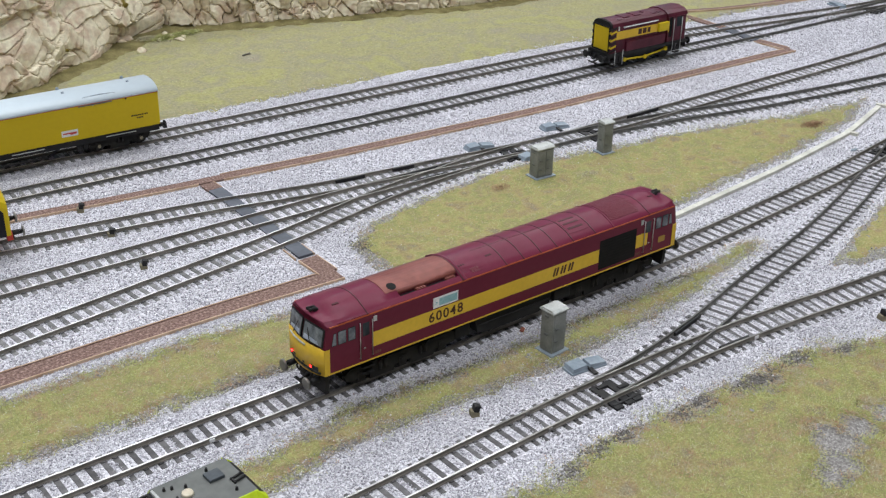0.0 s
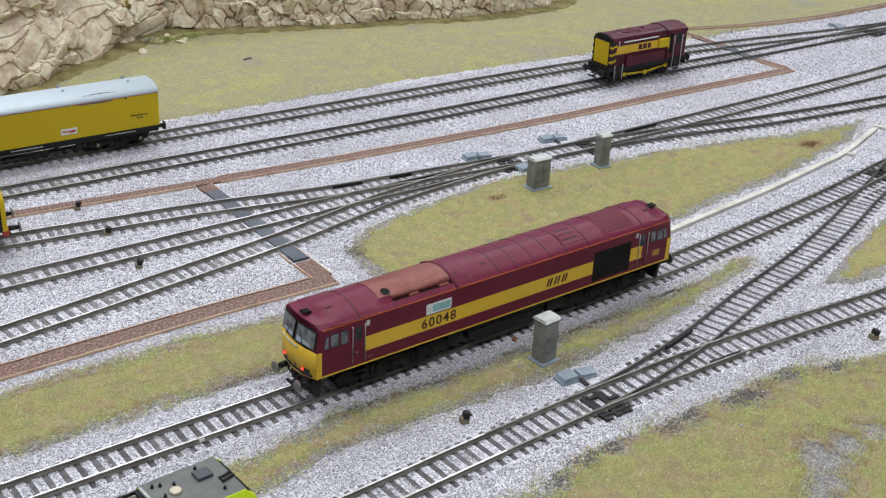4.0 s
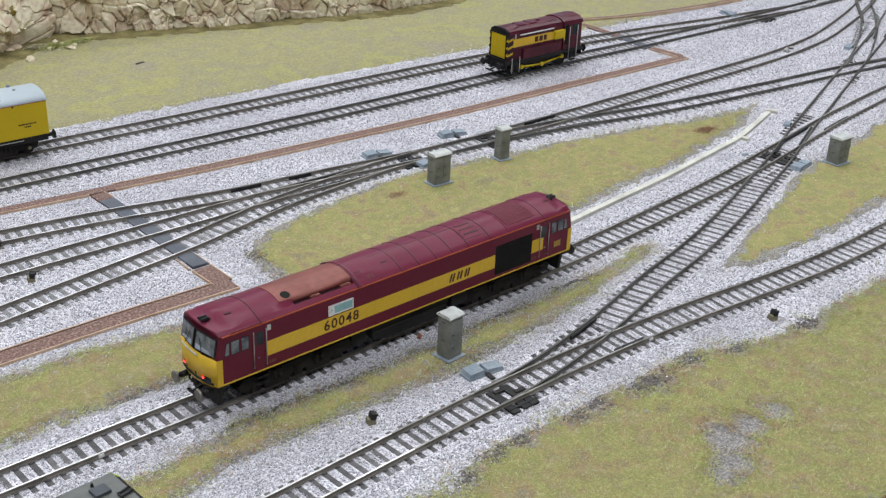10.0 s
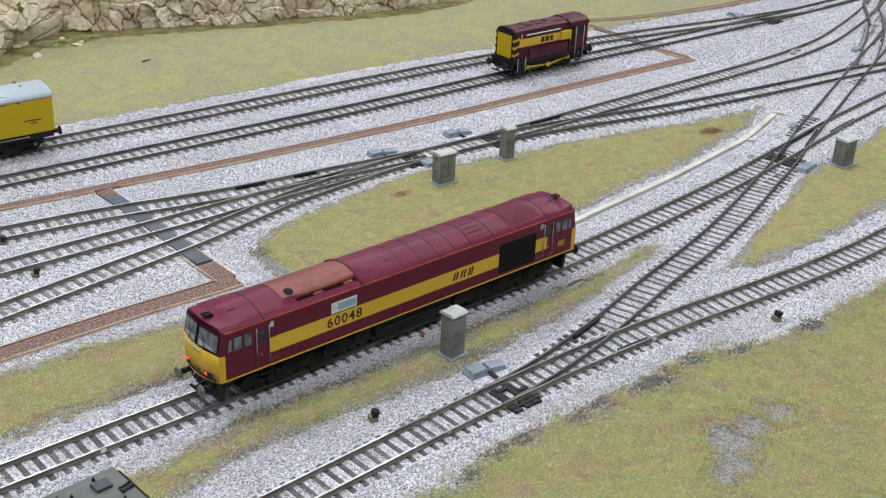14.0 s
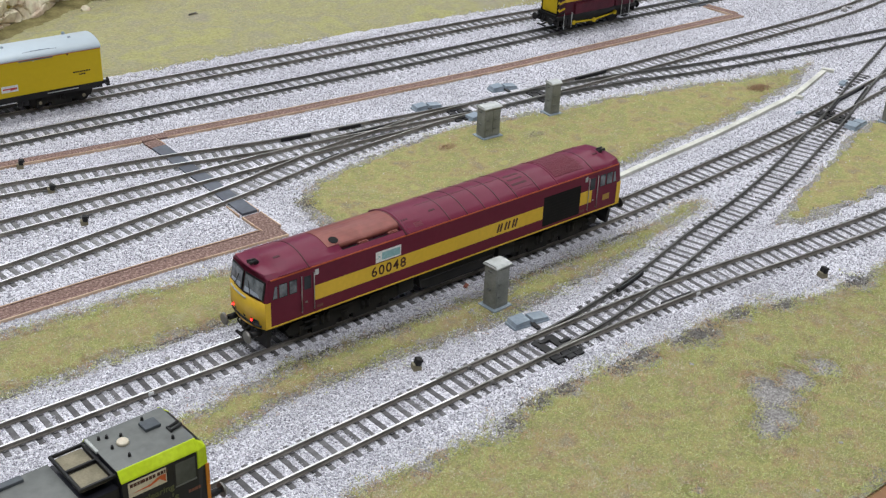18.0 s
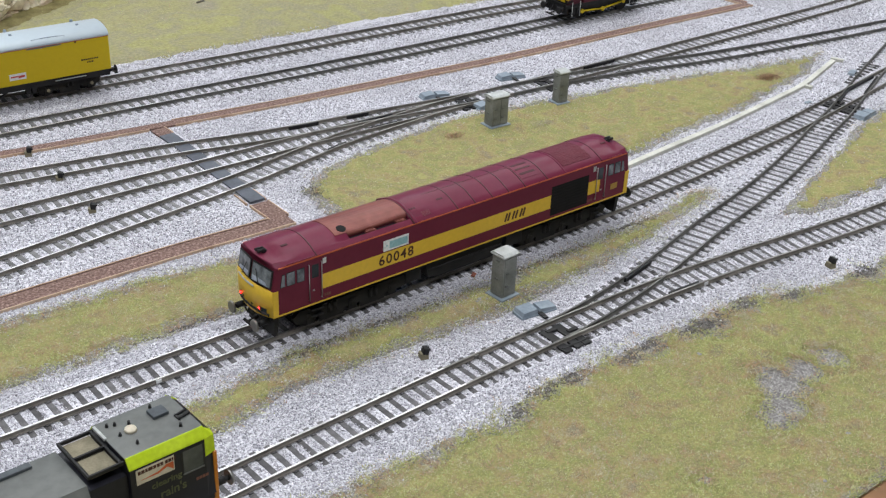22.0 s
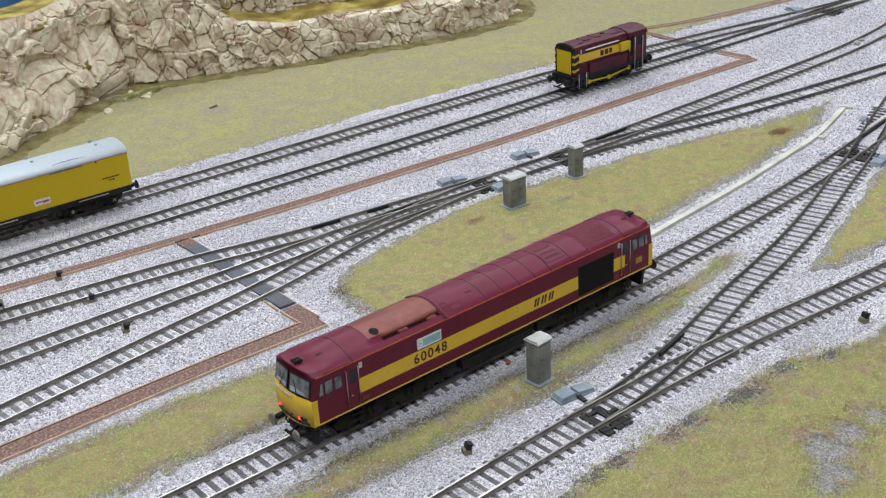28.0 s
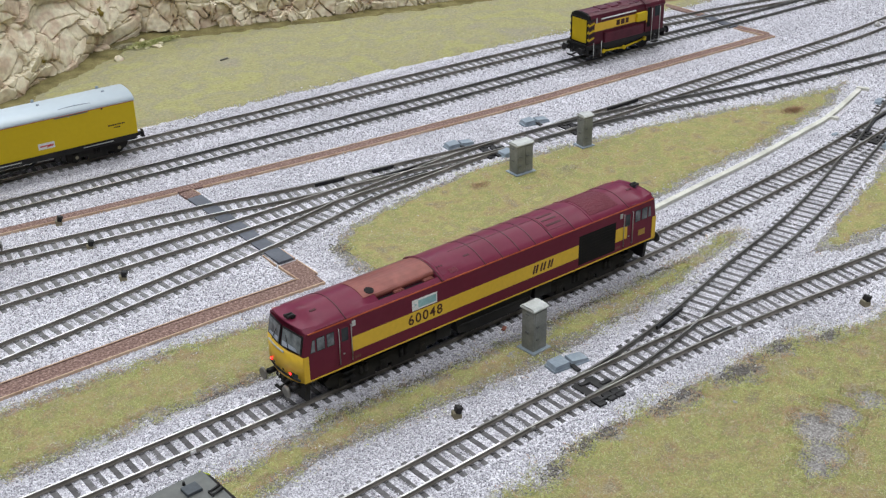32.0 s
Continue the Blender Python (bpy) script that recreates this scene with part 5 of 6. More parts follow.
# the cliff's shade on the turf, put into a dark olive strip
FOOT_SHADE = varied("cliff_foot_shade", [(0.12, 0.10, 0.04), (0.19, 0.162, 0.066), (0.26, 0.225, 0.10)], 60, 0.95, bump=1.0, fine=600, rough_var=0, contrast=0.4)
line, way, s = glide([(-420, 436), (-60, 512), (20, 540), (57, 554), (102, 584), (145, 606), (187, 632), (225, 652), (252, 648), (278, 636), (326, 621), (376, 604), (422, 587), (474, 574), (523, 557), (583, 543), (640, 542), (680, 548), (715, 577), (745, 620)], 5.0)
bm = bmesh.new()
sweep(bm, line, way, 0, [(-22, -1.0), (24, -1.0), (24, 3.4), (8, 3.2), (0, 2.7), (-7, 2.1), (-14, 1.6), (-22, 0.9)])
for v in bm.verts:
    v.co.z += 0.5 * noise.noise((v.co.x / 12, v.co.y / 7, 1.0))
    v.co.y += 2.0 * noise.noise((v.co.x / 30, v.co.y / 30, 6.0))
tagged(part("foot_shade_strip", bm, FOOT_SHADE, None, "", True), "dark olive moss along the foot of the cliff", "", "", "structure")


def moss_pad(x, y, z, w, d, h, seed, mat, parent=None, label=""):
    """A low uneven cushion of moss or scatter."""
    bm = bmesh.new()
    bmesh.ops.create_icosphere(bm, subdivisions=4, radius=1.0)
    for v in bm.verts:
        k = 1 + 0.45 * noise.noise(v.co * 1.6 + Vector((seed, 0, 0))) + 0.22 * noise.noise(v.co * 5 + Vector((seed, 3, 0)))
        v.co = Vector((x + v.co.x * w * k, y + v.co.y * d * k, z + v.co.z * h * k))
    return part("moss_pad", bm, mat, parent, label, True)


for k, (x, y, z, w, d, h) in enumerate(((183, 650, 38, 11, 9, 5), (100, 597, 20, 8, 7, 4), (142, 637, 88, 7, 6, 4))):
    moss_pad(x, y, z, w, d, h, k * 7.0, LEDGE_GRASS, cliff, "ochre moss in a hollow of the rock")
GRAVEL = varied("pale_pebble", [(0.26, 0.25, 0.24), (0.42, 0.41, 0.40)], 300, 0.85)


def loose_stone(x, y, size, seed, mat, label):
    bm = bmesh.new()
    bmesh.ops.create_icosphere(bm, subdivisions=1 if size > 1.5 else 2, radius=size)
    for v in bm.verts:
        k = 1 + (0.9 if size > 1.5 else 0.5) * noise.noise(v.co / size * 1.7 + Vector((seed, 0, 0)))
        v.co = Vector((v.co.x * 1.25 * k, v.co.y * 0.9 * k, v.co.z * 0.62 * k))
    ob = part("loose_stone", bm, mat)
    ob.matrix_basis = pose(x * MM, y * MM, (1.3 + size * 0.3) * MM, 0, 0, seed * 40)
    tagged(ob, label, "stone", "loose stones")


for k, (x, y, r) in enumerate(((183, 601, 4.6), (212, 624, 3.6), (228, 629, 4.0), (230, 615, 3.4), (221, 619, 2.6), (238, 622, 2.8), (226, 641, 3.6), (690, 560, 6.0))):
    loose_stone(x, y, r, k + 1.0, ROCK, "small pale stone on the turf below the cliff")

for k, (x, y, r) in enumerate(((121, -40, 1.3), (118.5, -41, 1.0), (123.5, -39.2, 0.9), (125, -42, 0.8), (120, -43, 0.8), (180.4, -151, 1.1), (186, -240, 1.0), (146, -255, 1.0), (826, 192, 4.0), (838, 195, 3.0), (-40, 16, 1.2))):
    loose_stone(x, y, r, k + 20.0, GRAVEL, "single pale pebble lying on the ground")
bm = bmesh.new()
box(bm, -2.0, 2.0, -1.2, 1.2, 0, 1.0, 0.35)
ob = part("red_scrap", bm, varied("dull_red_scrap", [(0.22, 0.07, 0.05), (0.36, 0.15, 0.10)], 300, 0.8))
ob.matrix_basis = pose(0.1365, -0.0165, 0.0012, 8, -6, 30)
tagged(ob, "small dull red scrap lying on the ballast", "scrap")
bm = bmesh.new()
rod(bm, (0, 0, 1.2), (9, 2, 1.8), 0.9, 6, 0.6)
rod(bm, (5, 1, 1.5), (8, -3, 2.2), 0.6, 6, 0.3)
ob = part("fallen_twig", bm, RAIL_SIDE)
ob.matrix_basis = pose(0.256, 0.534, 0.0010)
tagged(ob, "short dark twig lying on the turf", "twig")


# ---- yellow van with a pale blue roof ----
def parcels_van():
    x0, y0 = 94.0, 386.3
    top = thing("yellow_coach", "bright yellow coach with pale blue roof standing on the inner track", "railway coach", "", (x0, y0, 4.0, -3.2))
    L, hw, zb, zc, zr = 262.0, 16.8, 15.4, 42.6, 48.8
    bm = bmesh.new()
    box(bm, -L, 0, -hw, hw, zb, zc, 0.5)
    part("body", bm, BRIGHT_YELLOW, top)
    bm = bmesh.new()
    arc = [(-hw - 0.4, zc - 0.3)] + [(-(hw + 0.4) * math.cos(a), zc + (zr - zc) * math.sin(a) ** 0.8) for a in np.linspace(0.12, math.pi - 0.12, 15)] + [(hw + 0.4, zc - 0.3)]
    plate(bm, arc, -L - 0.3, 0.3, axis="x")
    roof = part("roof", bm, ROOF_BLUE, top, "pale blue grey arched roof", True)
    roof.data.polygons.foreach_set("use_smooth", [abs(p.normal.x) < 0.5 for p in roof.data.polygons])
    for k in range(5):
        x = -18 - 51 * k
        for y in (-1.5, 11.0):
            bm = bmesh.new()
            rod(bm, (x, y, zr - 2.5), (x, y, zr + 0.9), 1.5, 10, 1.1)
            part("roof_vent", bm, GREY_BLUE, roof)
    for x in (-46, -150, -232):
        bm = bmesh.new()
        pts = [(x + 25 * math.cos(a), zc - 0.2 + 4.2 * math.sin(a)) for a in np.linspace(0.05, math.pi - 0.05, 13)]
        for p, q in zip(pts, pts[1:]):
            ya, yb = (-(hw + 0.3) + max(0, p[1] - zc) * 0.95, -(hw + 0.3) + max(0, q[1] - zc) * 0.95)
            rod(bm, (p[0], ya, p[1] + 0.25), (q[0], yb, q[1] + 0.3), 0.4, 5)
        part("rain_strip", bm, GREY_BLUE, roof)
    bm = bmesh.new()
    box(bm, -78, -65.5, -hw - 0.15, -hw + 0.1, 19.6, 24.4)
    sign = part("sign", bm, WHITE, top, "small white sign with red print")
    bm = bmesh.new()
    box(bm, -77, -66.5, -hw - 0.22, -hw - 0.14, 21.6, 22.6)
    plate(bm, [(-72, 20.6), (-66.5, 21.2), (-66.5, 22.4), (-70, 22.2)], -hw - 0.22, -hw - 0.14, axis="y")
    part("print", bm, RED_INK, sign)
    for z, a, b in ((25.6, -23.0, -9.6), (23.4, -18.5, -13.4)):
        bm = bmesh.new()
        x = a
        while x < b - 0.8:
            w = random.uniform(0.7, 1.6)
            box(bm, x, min(b, x + w), -hw - 0.1, -hw + 0.1, z, z + 1.1)
            x += w + 0.35
        part("data_panel", bm, BLACK, top, "small black data lines")
    for x, z in ((-26, 41.2), (-52, 41.0)):
        bm = bmesh.new()
        rod(bm, (x, -hw - 0.25, z), (x, -hw + 0.1, z), 0.8, 10)
        part("lamp_bracket", bm, BLACK if x > -30 else PALE, top)
    bm = bmesh.new()
    box(bm, -L, -0.2, -hw - 0.35, -hw + 0.1, zc - 0.75, zc - 0.1)
    part("cantrail_line", bm, ORANGE, top, "thin red line under the roof")
    for a, b in ((-63, -37), (-175, -125), (-248, -216)):
        bm = bmesh.new()
        box(bm, a, b, -hw - 0.45, -hw + 0.1, zc - 1.7, zc - 0.8)
        part("door_rail", bm, ENGINE_GREY, top, "dark door rail")
    bm = bmesh.new()
    box(bm, -L + 1, -1, -hw + 0.8, hw - 0.8, 10.6, zb)
    part("underframe", bm, BLACK, top)
    for xc in (-33.0, -L + 33.0):
        bogie_of(top, xc, (xc - 17, xc + 17), 6.6, 25)
        for x in (xc - 17, xc + 17):
            bm = bmesh.new()
            rod(bm, (x, -15.6, 6.2), (x, -14.6, 6.2), 1.3, 10)
            part("axle_cover", bm, TAN, top, "dull tan axle cover")
    bm = bmesh.new()
    for x in (-62, -66.5):
        box(bm, x, x + 3.4, -15.2, -11, 6, 12.5, 0.4)
    part("battery_box", bm, BLACK, top)
    bm = bmesh.new()
    rod(bm, (-76, -13.5, 12.5), (-90, -13.5, 5.0), 0.9, 6)
    rod(bm, (-90, -13.5, 5.0), (-150, -13.5, 5.0), 0.9, 6)
    rod(bm, (-150, -13.5, 5.0), (-164, -13.5, 12.5), 0.9, 6)
    part("truss_rod", bm, BLACK, top)
    for a, b in ((-44, -20), (-116, -92)):
        bm = bmesh.new()
        rod(bm, (a, -16.2, 13.2), (b, -16.2, 13.2), 0.4, 6)
        part("footboard", bm, PALE, top, "pale footboard strip")
    buffers(top, 0, 1, 12.6, 11.4, 6.0, 3.3, BLACK)
    bm = bmesh.new()
    rod(bm, (0, 0, 9), (8, 0, 7), 0.9, 8)
    box(bm, 7, 9.5, -5.5, 5.5, 6.4, 7.4)
    part("coupling", bm, BLACK, top)


# ---- small shunting locomotive ----
# maroon with shade put into the colour, and weathered mottling over it
SHADED_MAROON = varied("shaded_weathered_maroon_paint", [(0.062, 0.010, 0.020), (0.10, 0.016, 0.030)], 60, 0.42, fine=500, contrast=0.3)


def shunter():
    xc = 503.0
    top = thing("shunting_locomotive", "small maroon and yellow shunting locomotive with black wheels", "locomotive", "", (xc + 6.0, across("middle", 560) + 0.3, 4.0, -2.0))
    top.scale = (0.895, 0.95, 0.97)
    L = 113.0
    bm = bmesh.new()
    box(bm, 0, L, -15.6, 15.6, 13.6, 17.0, 0.4)
    part("underframe", bm, BLACK, top)
    # bonnet
    bm = bmesh.new()
    prof = [(-13.0, 17.0), (-13.0, 42.0), (-11.6, 45.2), (-8, 47.2), (0, 48.0), (8, 47.2), (11.6, 45.2), (13.0, 42.0), (13.0, 17.0)]
    plate(bm, prof, 3.0, 84.0, axis="x")
    bonnet = part("bonnet", bm, SHADED_MAROON, top)
    bm = bmesh.new()
    box(bm, 2.4, 3.2, -10.6, 10.6, 19.0, 42.0, 0.25)
    rad = part("radiator", bm, BRIGHT_YELLOW, top, "bright yellow radiator end")
    bm = bmesh.new()
    for y0, y1, z0, z1 in ((-11.7, -10.6, 18.0, 43.2), (10.6, 11.7, 18.0, 43.2), (-10.6, 10.6, 42.0, 43.2), (-10.6, 10.6, 18.0, 19.0)):
        box(bm, 1.8, 3.3, y0, y1, z0, z1, 0.2)
    part("radiator_frame", bm, DEEP_BLACK, top, "black radiator frame")
    for k in range(11):
        bm = bmesh.new()
        box(bm, 1.9, 2.45, -9.6 + 1.78 * k, -8.5 + 1.78 * k, 20.0, 41.0)
        part("slat", bm, BRIGHT_YELLOW, rad)
    for side in (-1, 1):
        # black and yellow striped corners
        for k in range(7):
            bm = bmesh.new()
            z = 17.4 + 3.6 * k
            plate(bm, [(side * 10.8, z), (side * 13.15, z + 1.6), (side * 13.15, z + 3.5), (side * 10.8, z + 1.9)], 2.2, 3.1, axis="x")
            part("warning_stripe", bm, BRIGHT_YELLOW if k % 2 else BLACK, top)
            bm = bmesh.new()
            plate(bm, [(3.0, z), (11.0, z + 2.0), (11.0, z + 3.9), (3.0, z + 1.9)], *sorted((side * 13.0, side * 13.15)), axis="y")
            part("warning_stripe", bm, BRIGHT_YELLOW if k % 2 else BLACK, top)
        def flank(name, x0, x1, z0, z1, mat, out=0.15, y=13.0, bevel=0.0):
            bm = bmesh.new()
            box(bm, x0, x1, *sorted((side * (y - 0.4), side * (y + out))), z0, z1, bevel)
            return part(name, bm, mat, top)
        flank("yellow_band", 11.0, 84.0, 29.6, 37.6, GOLD)
        for k in range(6):
            flank("side_door", 12 + 12 * k, 23 + 12 * k, 18.4, 29.0, SHADED_MAROON, 0.3, 13.0, 0.1)
        flank("company_mark", 42, 47, 31.0, 36.2, DARK_INK, 0.22)
        flank("company_mark", 48.4, 53.8, 31.0, 36.2, DARK_INK, 0.22)
        flank("company_mark", 55.2, 59.6, 31.0, 36.2, DARK_INK, 0.22)
        bm = bmesh.new()
        rod(bm, (20, side * 13.9, 41.2), (69, side * 13.9, 41.2), 0.65, 6)
        part("handrail", bm, WHITE, top, "white handrail")
        bm = bmesh.new()
        box(bm, 70, 85, *sorted((side * 12.8, side * 16.0)), 29.6, 38.4, 0.8)
        part("air_tank", bm, BRIGHT_YELLOW, top, "yellow side box")
        bm = bmesh.new()
        box(bm, 24, 80, *sorted((side * 12.6, side * 15.6)), 17.0, 27.0, 0.6)
        part("battery_box", bm, SHADED_MAROON, top)
        bm = bmesh.new()
        box(bm, 13, 14.4, *sorted((side * 13.0, side * 13.5)), 38.2, 42.6, 0.1)
        part("data_plate", bm, PALE, top)
        # cranks and yellow coupling rods, steps
        bm = bmesh.new()
        rod(bm, (26, side * 12.2, 8.0), (56, side * 12.2, 6.4), 1.0, 6)
        rod(bm, (56, side * 12.2, 6.4), (86, side * 12.2, 10.0), 1.0, 6)
        for x, z in ((26, 8.0), (56, 6.4), (86, 10.0)):
            rod(bm, (x, side * 11.0, z), (x, side * 13.2, z), 2.2, 12)
        part("coupling_rod", bm, BRIGHT_YELLOW, top, "bright yellow coupling rod")
        for x in (8, 19, 92, 104):
            bm = bmesh.new()
            rod(bm, (x, side * 15.9, 5.0), (x, side * 15.9, 20.0 if x < 50 else 40.0), 0.4, 6)
            part("handrail", bm, PALE, top, "white handrail")
        for x in (10, 100):
            for z in (4.6, 9.0):
                bm = bmesh.new()
                box(bm, x - 4, x + 4, *sorted((side * 12.5, side * 15.6)), z, z + 0.8)
                part("footstep", bm, BLACK, top)
    bm = bmesh.new()
    rod(bm, (58, 0, 47.0), (58, 0, 48.9), 2.4, 12)
    part("exhaust", bm, SHADED_MAROON, top)
    for x in (26, 42):
        bm = bmesh.new()
        box(bm, x, x + 9, -6, 6, 47.0, 48.3, 0.3)
        part("roof_hatch", bm, SHADED_MAROON, top)
    bm = bmesh.new()
    plate(bm, [(-13.2, 41.6), (-11.8, 45.4), (-8, 47.5), (0, 48.3), (8, 47.5), (11.8, 45.4), (13.2, 41.6)], 2.8, 5.6, axis="x")
    part("fan_housing", bm, DEEP_BLACK, top, "black bonnet end")
    for x in (17, 66, 74):
        bm = bmesh.new()
        box(bm, x, x + 5, -8.4, -3.0, 46.6, 47.7, 0.3)
        part("roof_cover", bm, SHADED_MAROON, top)
    for x in (9, 15, 95, 101):
        for side in (-1, 1):
            bm = bmesh.new()
            box(bm, x, x + 3.6, *sorted((side * 13.2, side * 15.4)), 7.0, 13.4, 0.3)
            part("sand_box", bm, BLACK, top)
    bm = bmesh.new()
    for y in (-9.5, -3.2, 3.0, 9.0):
        rod(bm, (1.0, y, 16.0), (-1.6, y, 10.0), 0.7, 6)
    box(bm, -0.8, 1.0, -13.0, 13.0, 15.6, 18.2, 0.3)
    part("front_hose", bm, DEEP_BLACK, top)
    # cab
    bm = bmesh.new()
    prof = [(-14.6, 17.0), (-14.6, 41.6), (-13.2, 44.8), (-8.6, 47.4), (0, 48.4), (8.6, 47.4), (13.2, 44.8), (14.6, 41.6), (14.6, 17.0)]
    plate(bm, prof, 84.0, 111.0, axis="x")
    cab = part("cab", bm, SHADED_MAROON, top)
    for side in (-1, 1):
        # the tall black panel stands in for the dark inside of the doorway
        for x0, x1, z0, z1, mat in ((86.0, 90.6, 22.0, 42.0, DEEP_BLACK), (97.0, 104.6, 31.0, 41.0, SMOKED)):
            bm = bmesh.new()
            box(bm, x0, x1, *sorted((side * 14.4, side * 14.75)), z0, z1)
            part("cab_window", bm, mat, cab)
        bm = bmesh.new()
        box(bm, 90.8, 96.4, *sorted((side * 14.4, side * 14.8)), 19, 43, 0.1)
        part("cab_door", bm, SHADED_MAROON, cab)
        bm = bmesh.new()
        box(bm, 84.4, 90.4, *sorted((side * 14.5, side * 14.72)), 27.0, 30.0)
        part("yellow_panel", bm, GOLD, cab)
    bm = bmesh.new()
    arc = prof[1:-1]
    plate(bm, [(y * 1.05, z + 0.6) for y, z in arc] + [(y * 0.98, z - 0.2) for y, z in arc[::-1]], 83.0, 112.0, axis="x")
    part("cab_roof", bm, SHADED_MAROON, top, "maroon curved cab roof")
    for x in (26, 56, 86):
        bm = bmesh.new()
        for side in (-1, 1):
            rod(bm, (x, side * 7.4, 8.9), (x, side * 9.6, 8.9), 8.9, 22)
        rod(bm, (x, -11, 8.9), (x, 11, 8.9), 1.4, 8)
        part("wheelset", bm, WEATHERED, top)
    bm = bmesh.new()
    for side in (-1, 1):
        box(bm, 14, 100, *sorted((side * 10.2, side * 11.4)), 5.5, 14.0)
    part("frame", bm, BLACK, top)
    for x, way in ((0.2, -1), (L - 0.2, 1)):
        buffers(top, x, way, 13.2, 11.4, 8.0, 3.6, BLACK)
        bm = bmesh.new()
        box(bm, min(x, x - way * 1.6), max(x, x - way * 1.6), -15.6, 15.6, 8.6, 17.0, 0.3)
        part("buffer_beam", bm, BLACK, top)
        bm = bmesh.new()
        rod(bm, (x, 0, 9), (x + way * 8, 0, 7.6), 0.9, 8)
        box(bm, x + way * 8 - 1, x + way * 8 + 1, -5.5, 5.5, 7, 8)
        for y in (-5, 4, 7):
            rod(bm, (x, y, 14), (x + way * 2.6, y, 8), 0.5, 6)
        part("coupling", bm, BLACK, top)


# ---- end of a yellow-fronted diesel on the yard track ----
def yard_diesel():
    line, way, s = LAID["yard_a"]
    k = int(np.argmin(abs(line[:, 0] + 68.5)))
    top = thing("yard_diesel_locomotive", "dark blue diesel locomotive with yellow cab end in the yard", "locomotive", "", (line[k][0], line[k][1], 4.0, math.degrees(math.atan2(way[k][1], way[k][0]))))
    L, hw = 230.0, 16.8
    prof = [(-hw, 13.5), (-hw, 38), (-15.6, 42.5), (-11, 46.5), (-5, 48.3), (0, 48.6), (5, 48.3), (11, 46.5), (15.6, 42.5), (hw, 38), (hw, 13.5)]
    bm = bmesh.new()
    plate(bm, prof, -L, -9.0, axis="x")
    part("body", bm, varied("dark_blue_paint", [(0.012, 0.014, 0.03), (0.02, 0.022, 0.045)], 30, 0.4), top)
    bm = bmesh.new()
    rings = []
    for x, ky, kz in ((-9.0, 1.003, 1.003), (-6, 1.0, 0.90), (-3, 0.99, 0.80), (-1, 0.97, 0.74), (0, 0.93, 0.70)):
        rings.append([bm.verts.new((x, y * ky, 15 + (z - 15) * kz if z > 15 else z)) for y, z in prof])
    for a, b in zip(rings, rings[1:]):
        for j in range(len(prof) - 1):
            bm.faces.new((a[j], b[j], b[j + 1], a[j + 1]))
    bm.faces.new(rings[-1])
    bm.faces.new([r[0] for r in rings] + [r[-1] for r in rings[::-1]])
    part("cab_front", bm, BRIGHT_YELLOW, top, "yellow rounded cab front")
    for side in (-1, 1):
        bm = bmesh.new()
        plate(bm, [(-9.0, 13.6), (-3.2, 13.6), (-3.2, 30.0), (-6.0, 34.0), (-9.0, 36.0)], *sorted((side * (hw - 0.6), side * (hw + 0.15))), axis="y")
        part("side_panel", bm, BLACK_PAINT, top, "dark side panel")
        bm = bmesh.new()
        plate(bm, [(side * 1.0, 27), (side * 13.5, 27), (side * 12, 33), (side * 1.0, 34)], -0.8, 0.25, axis="x")
        part("windscreen", bm, SMOKED, top)
        bm = bmesh.new()
        rod(bm, (0, side * 10, 20), (0.8, side * 10, 20), 1.3, 12)
        part("lamp", bm, SMOKED, top)
        bm = bmesh.new()
        box(bm, -22, -12, *sorted((side * (hw - 0.2), side * (hw + 0.1))), 30, 40)
        part("cab_window", bm, SMOKED, top)
    bm = bmesh.new()
    box(bm, -3, 0.8, -15.5, 15.5, 9.5, 15.0, 0.4)
    part("buffer_beam", bm, RED_INK, top, "dull red buffer beam")
    bm = bmesh.new()
    box(bm, -L, -3, -13, 13, 11.5, 13.8)
    part("underframe", bm, BLACK, top)
    bogie_of(top, -42, (-66, -42, -18), 7.0, 34)
    buffers(top, 0.8, 1, 13.0, 11.4, 8.0, 3.5)
    bm = bmesh.new()
    rod(bm, (0, 0, 8), (9, 0, 6.8), 1.0, 8)
    for y in (-6, 5):
        rod(bm, (0.8, y, 13), (3, y, 6), 0.6, 6)
    part("coupling", bm, BLACK, top)


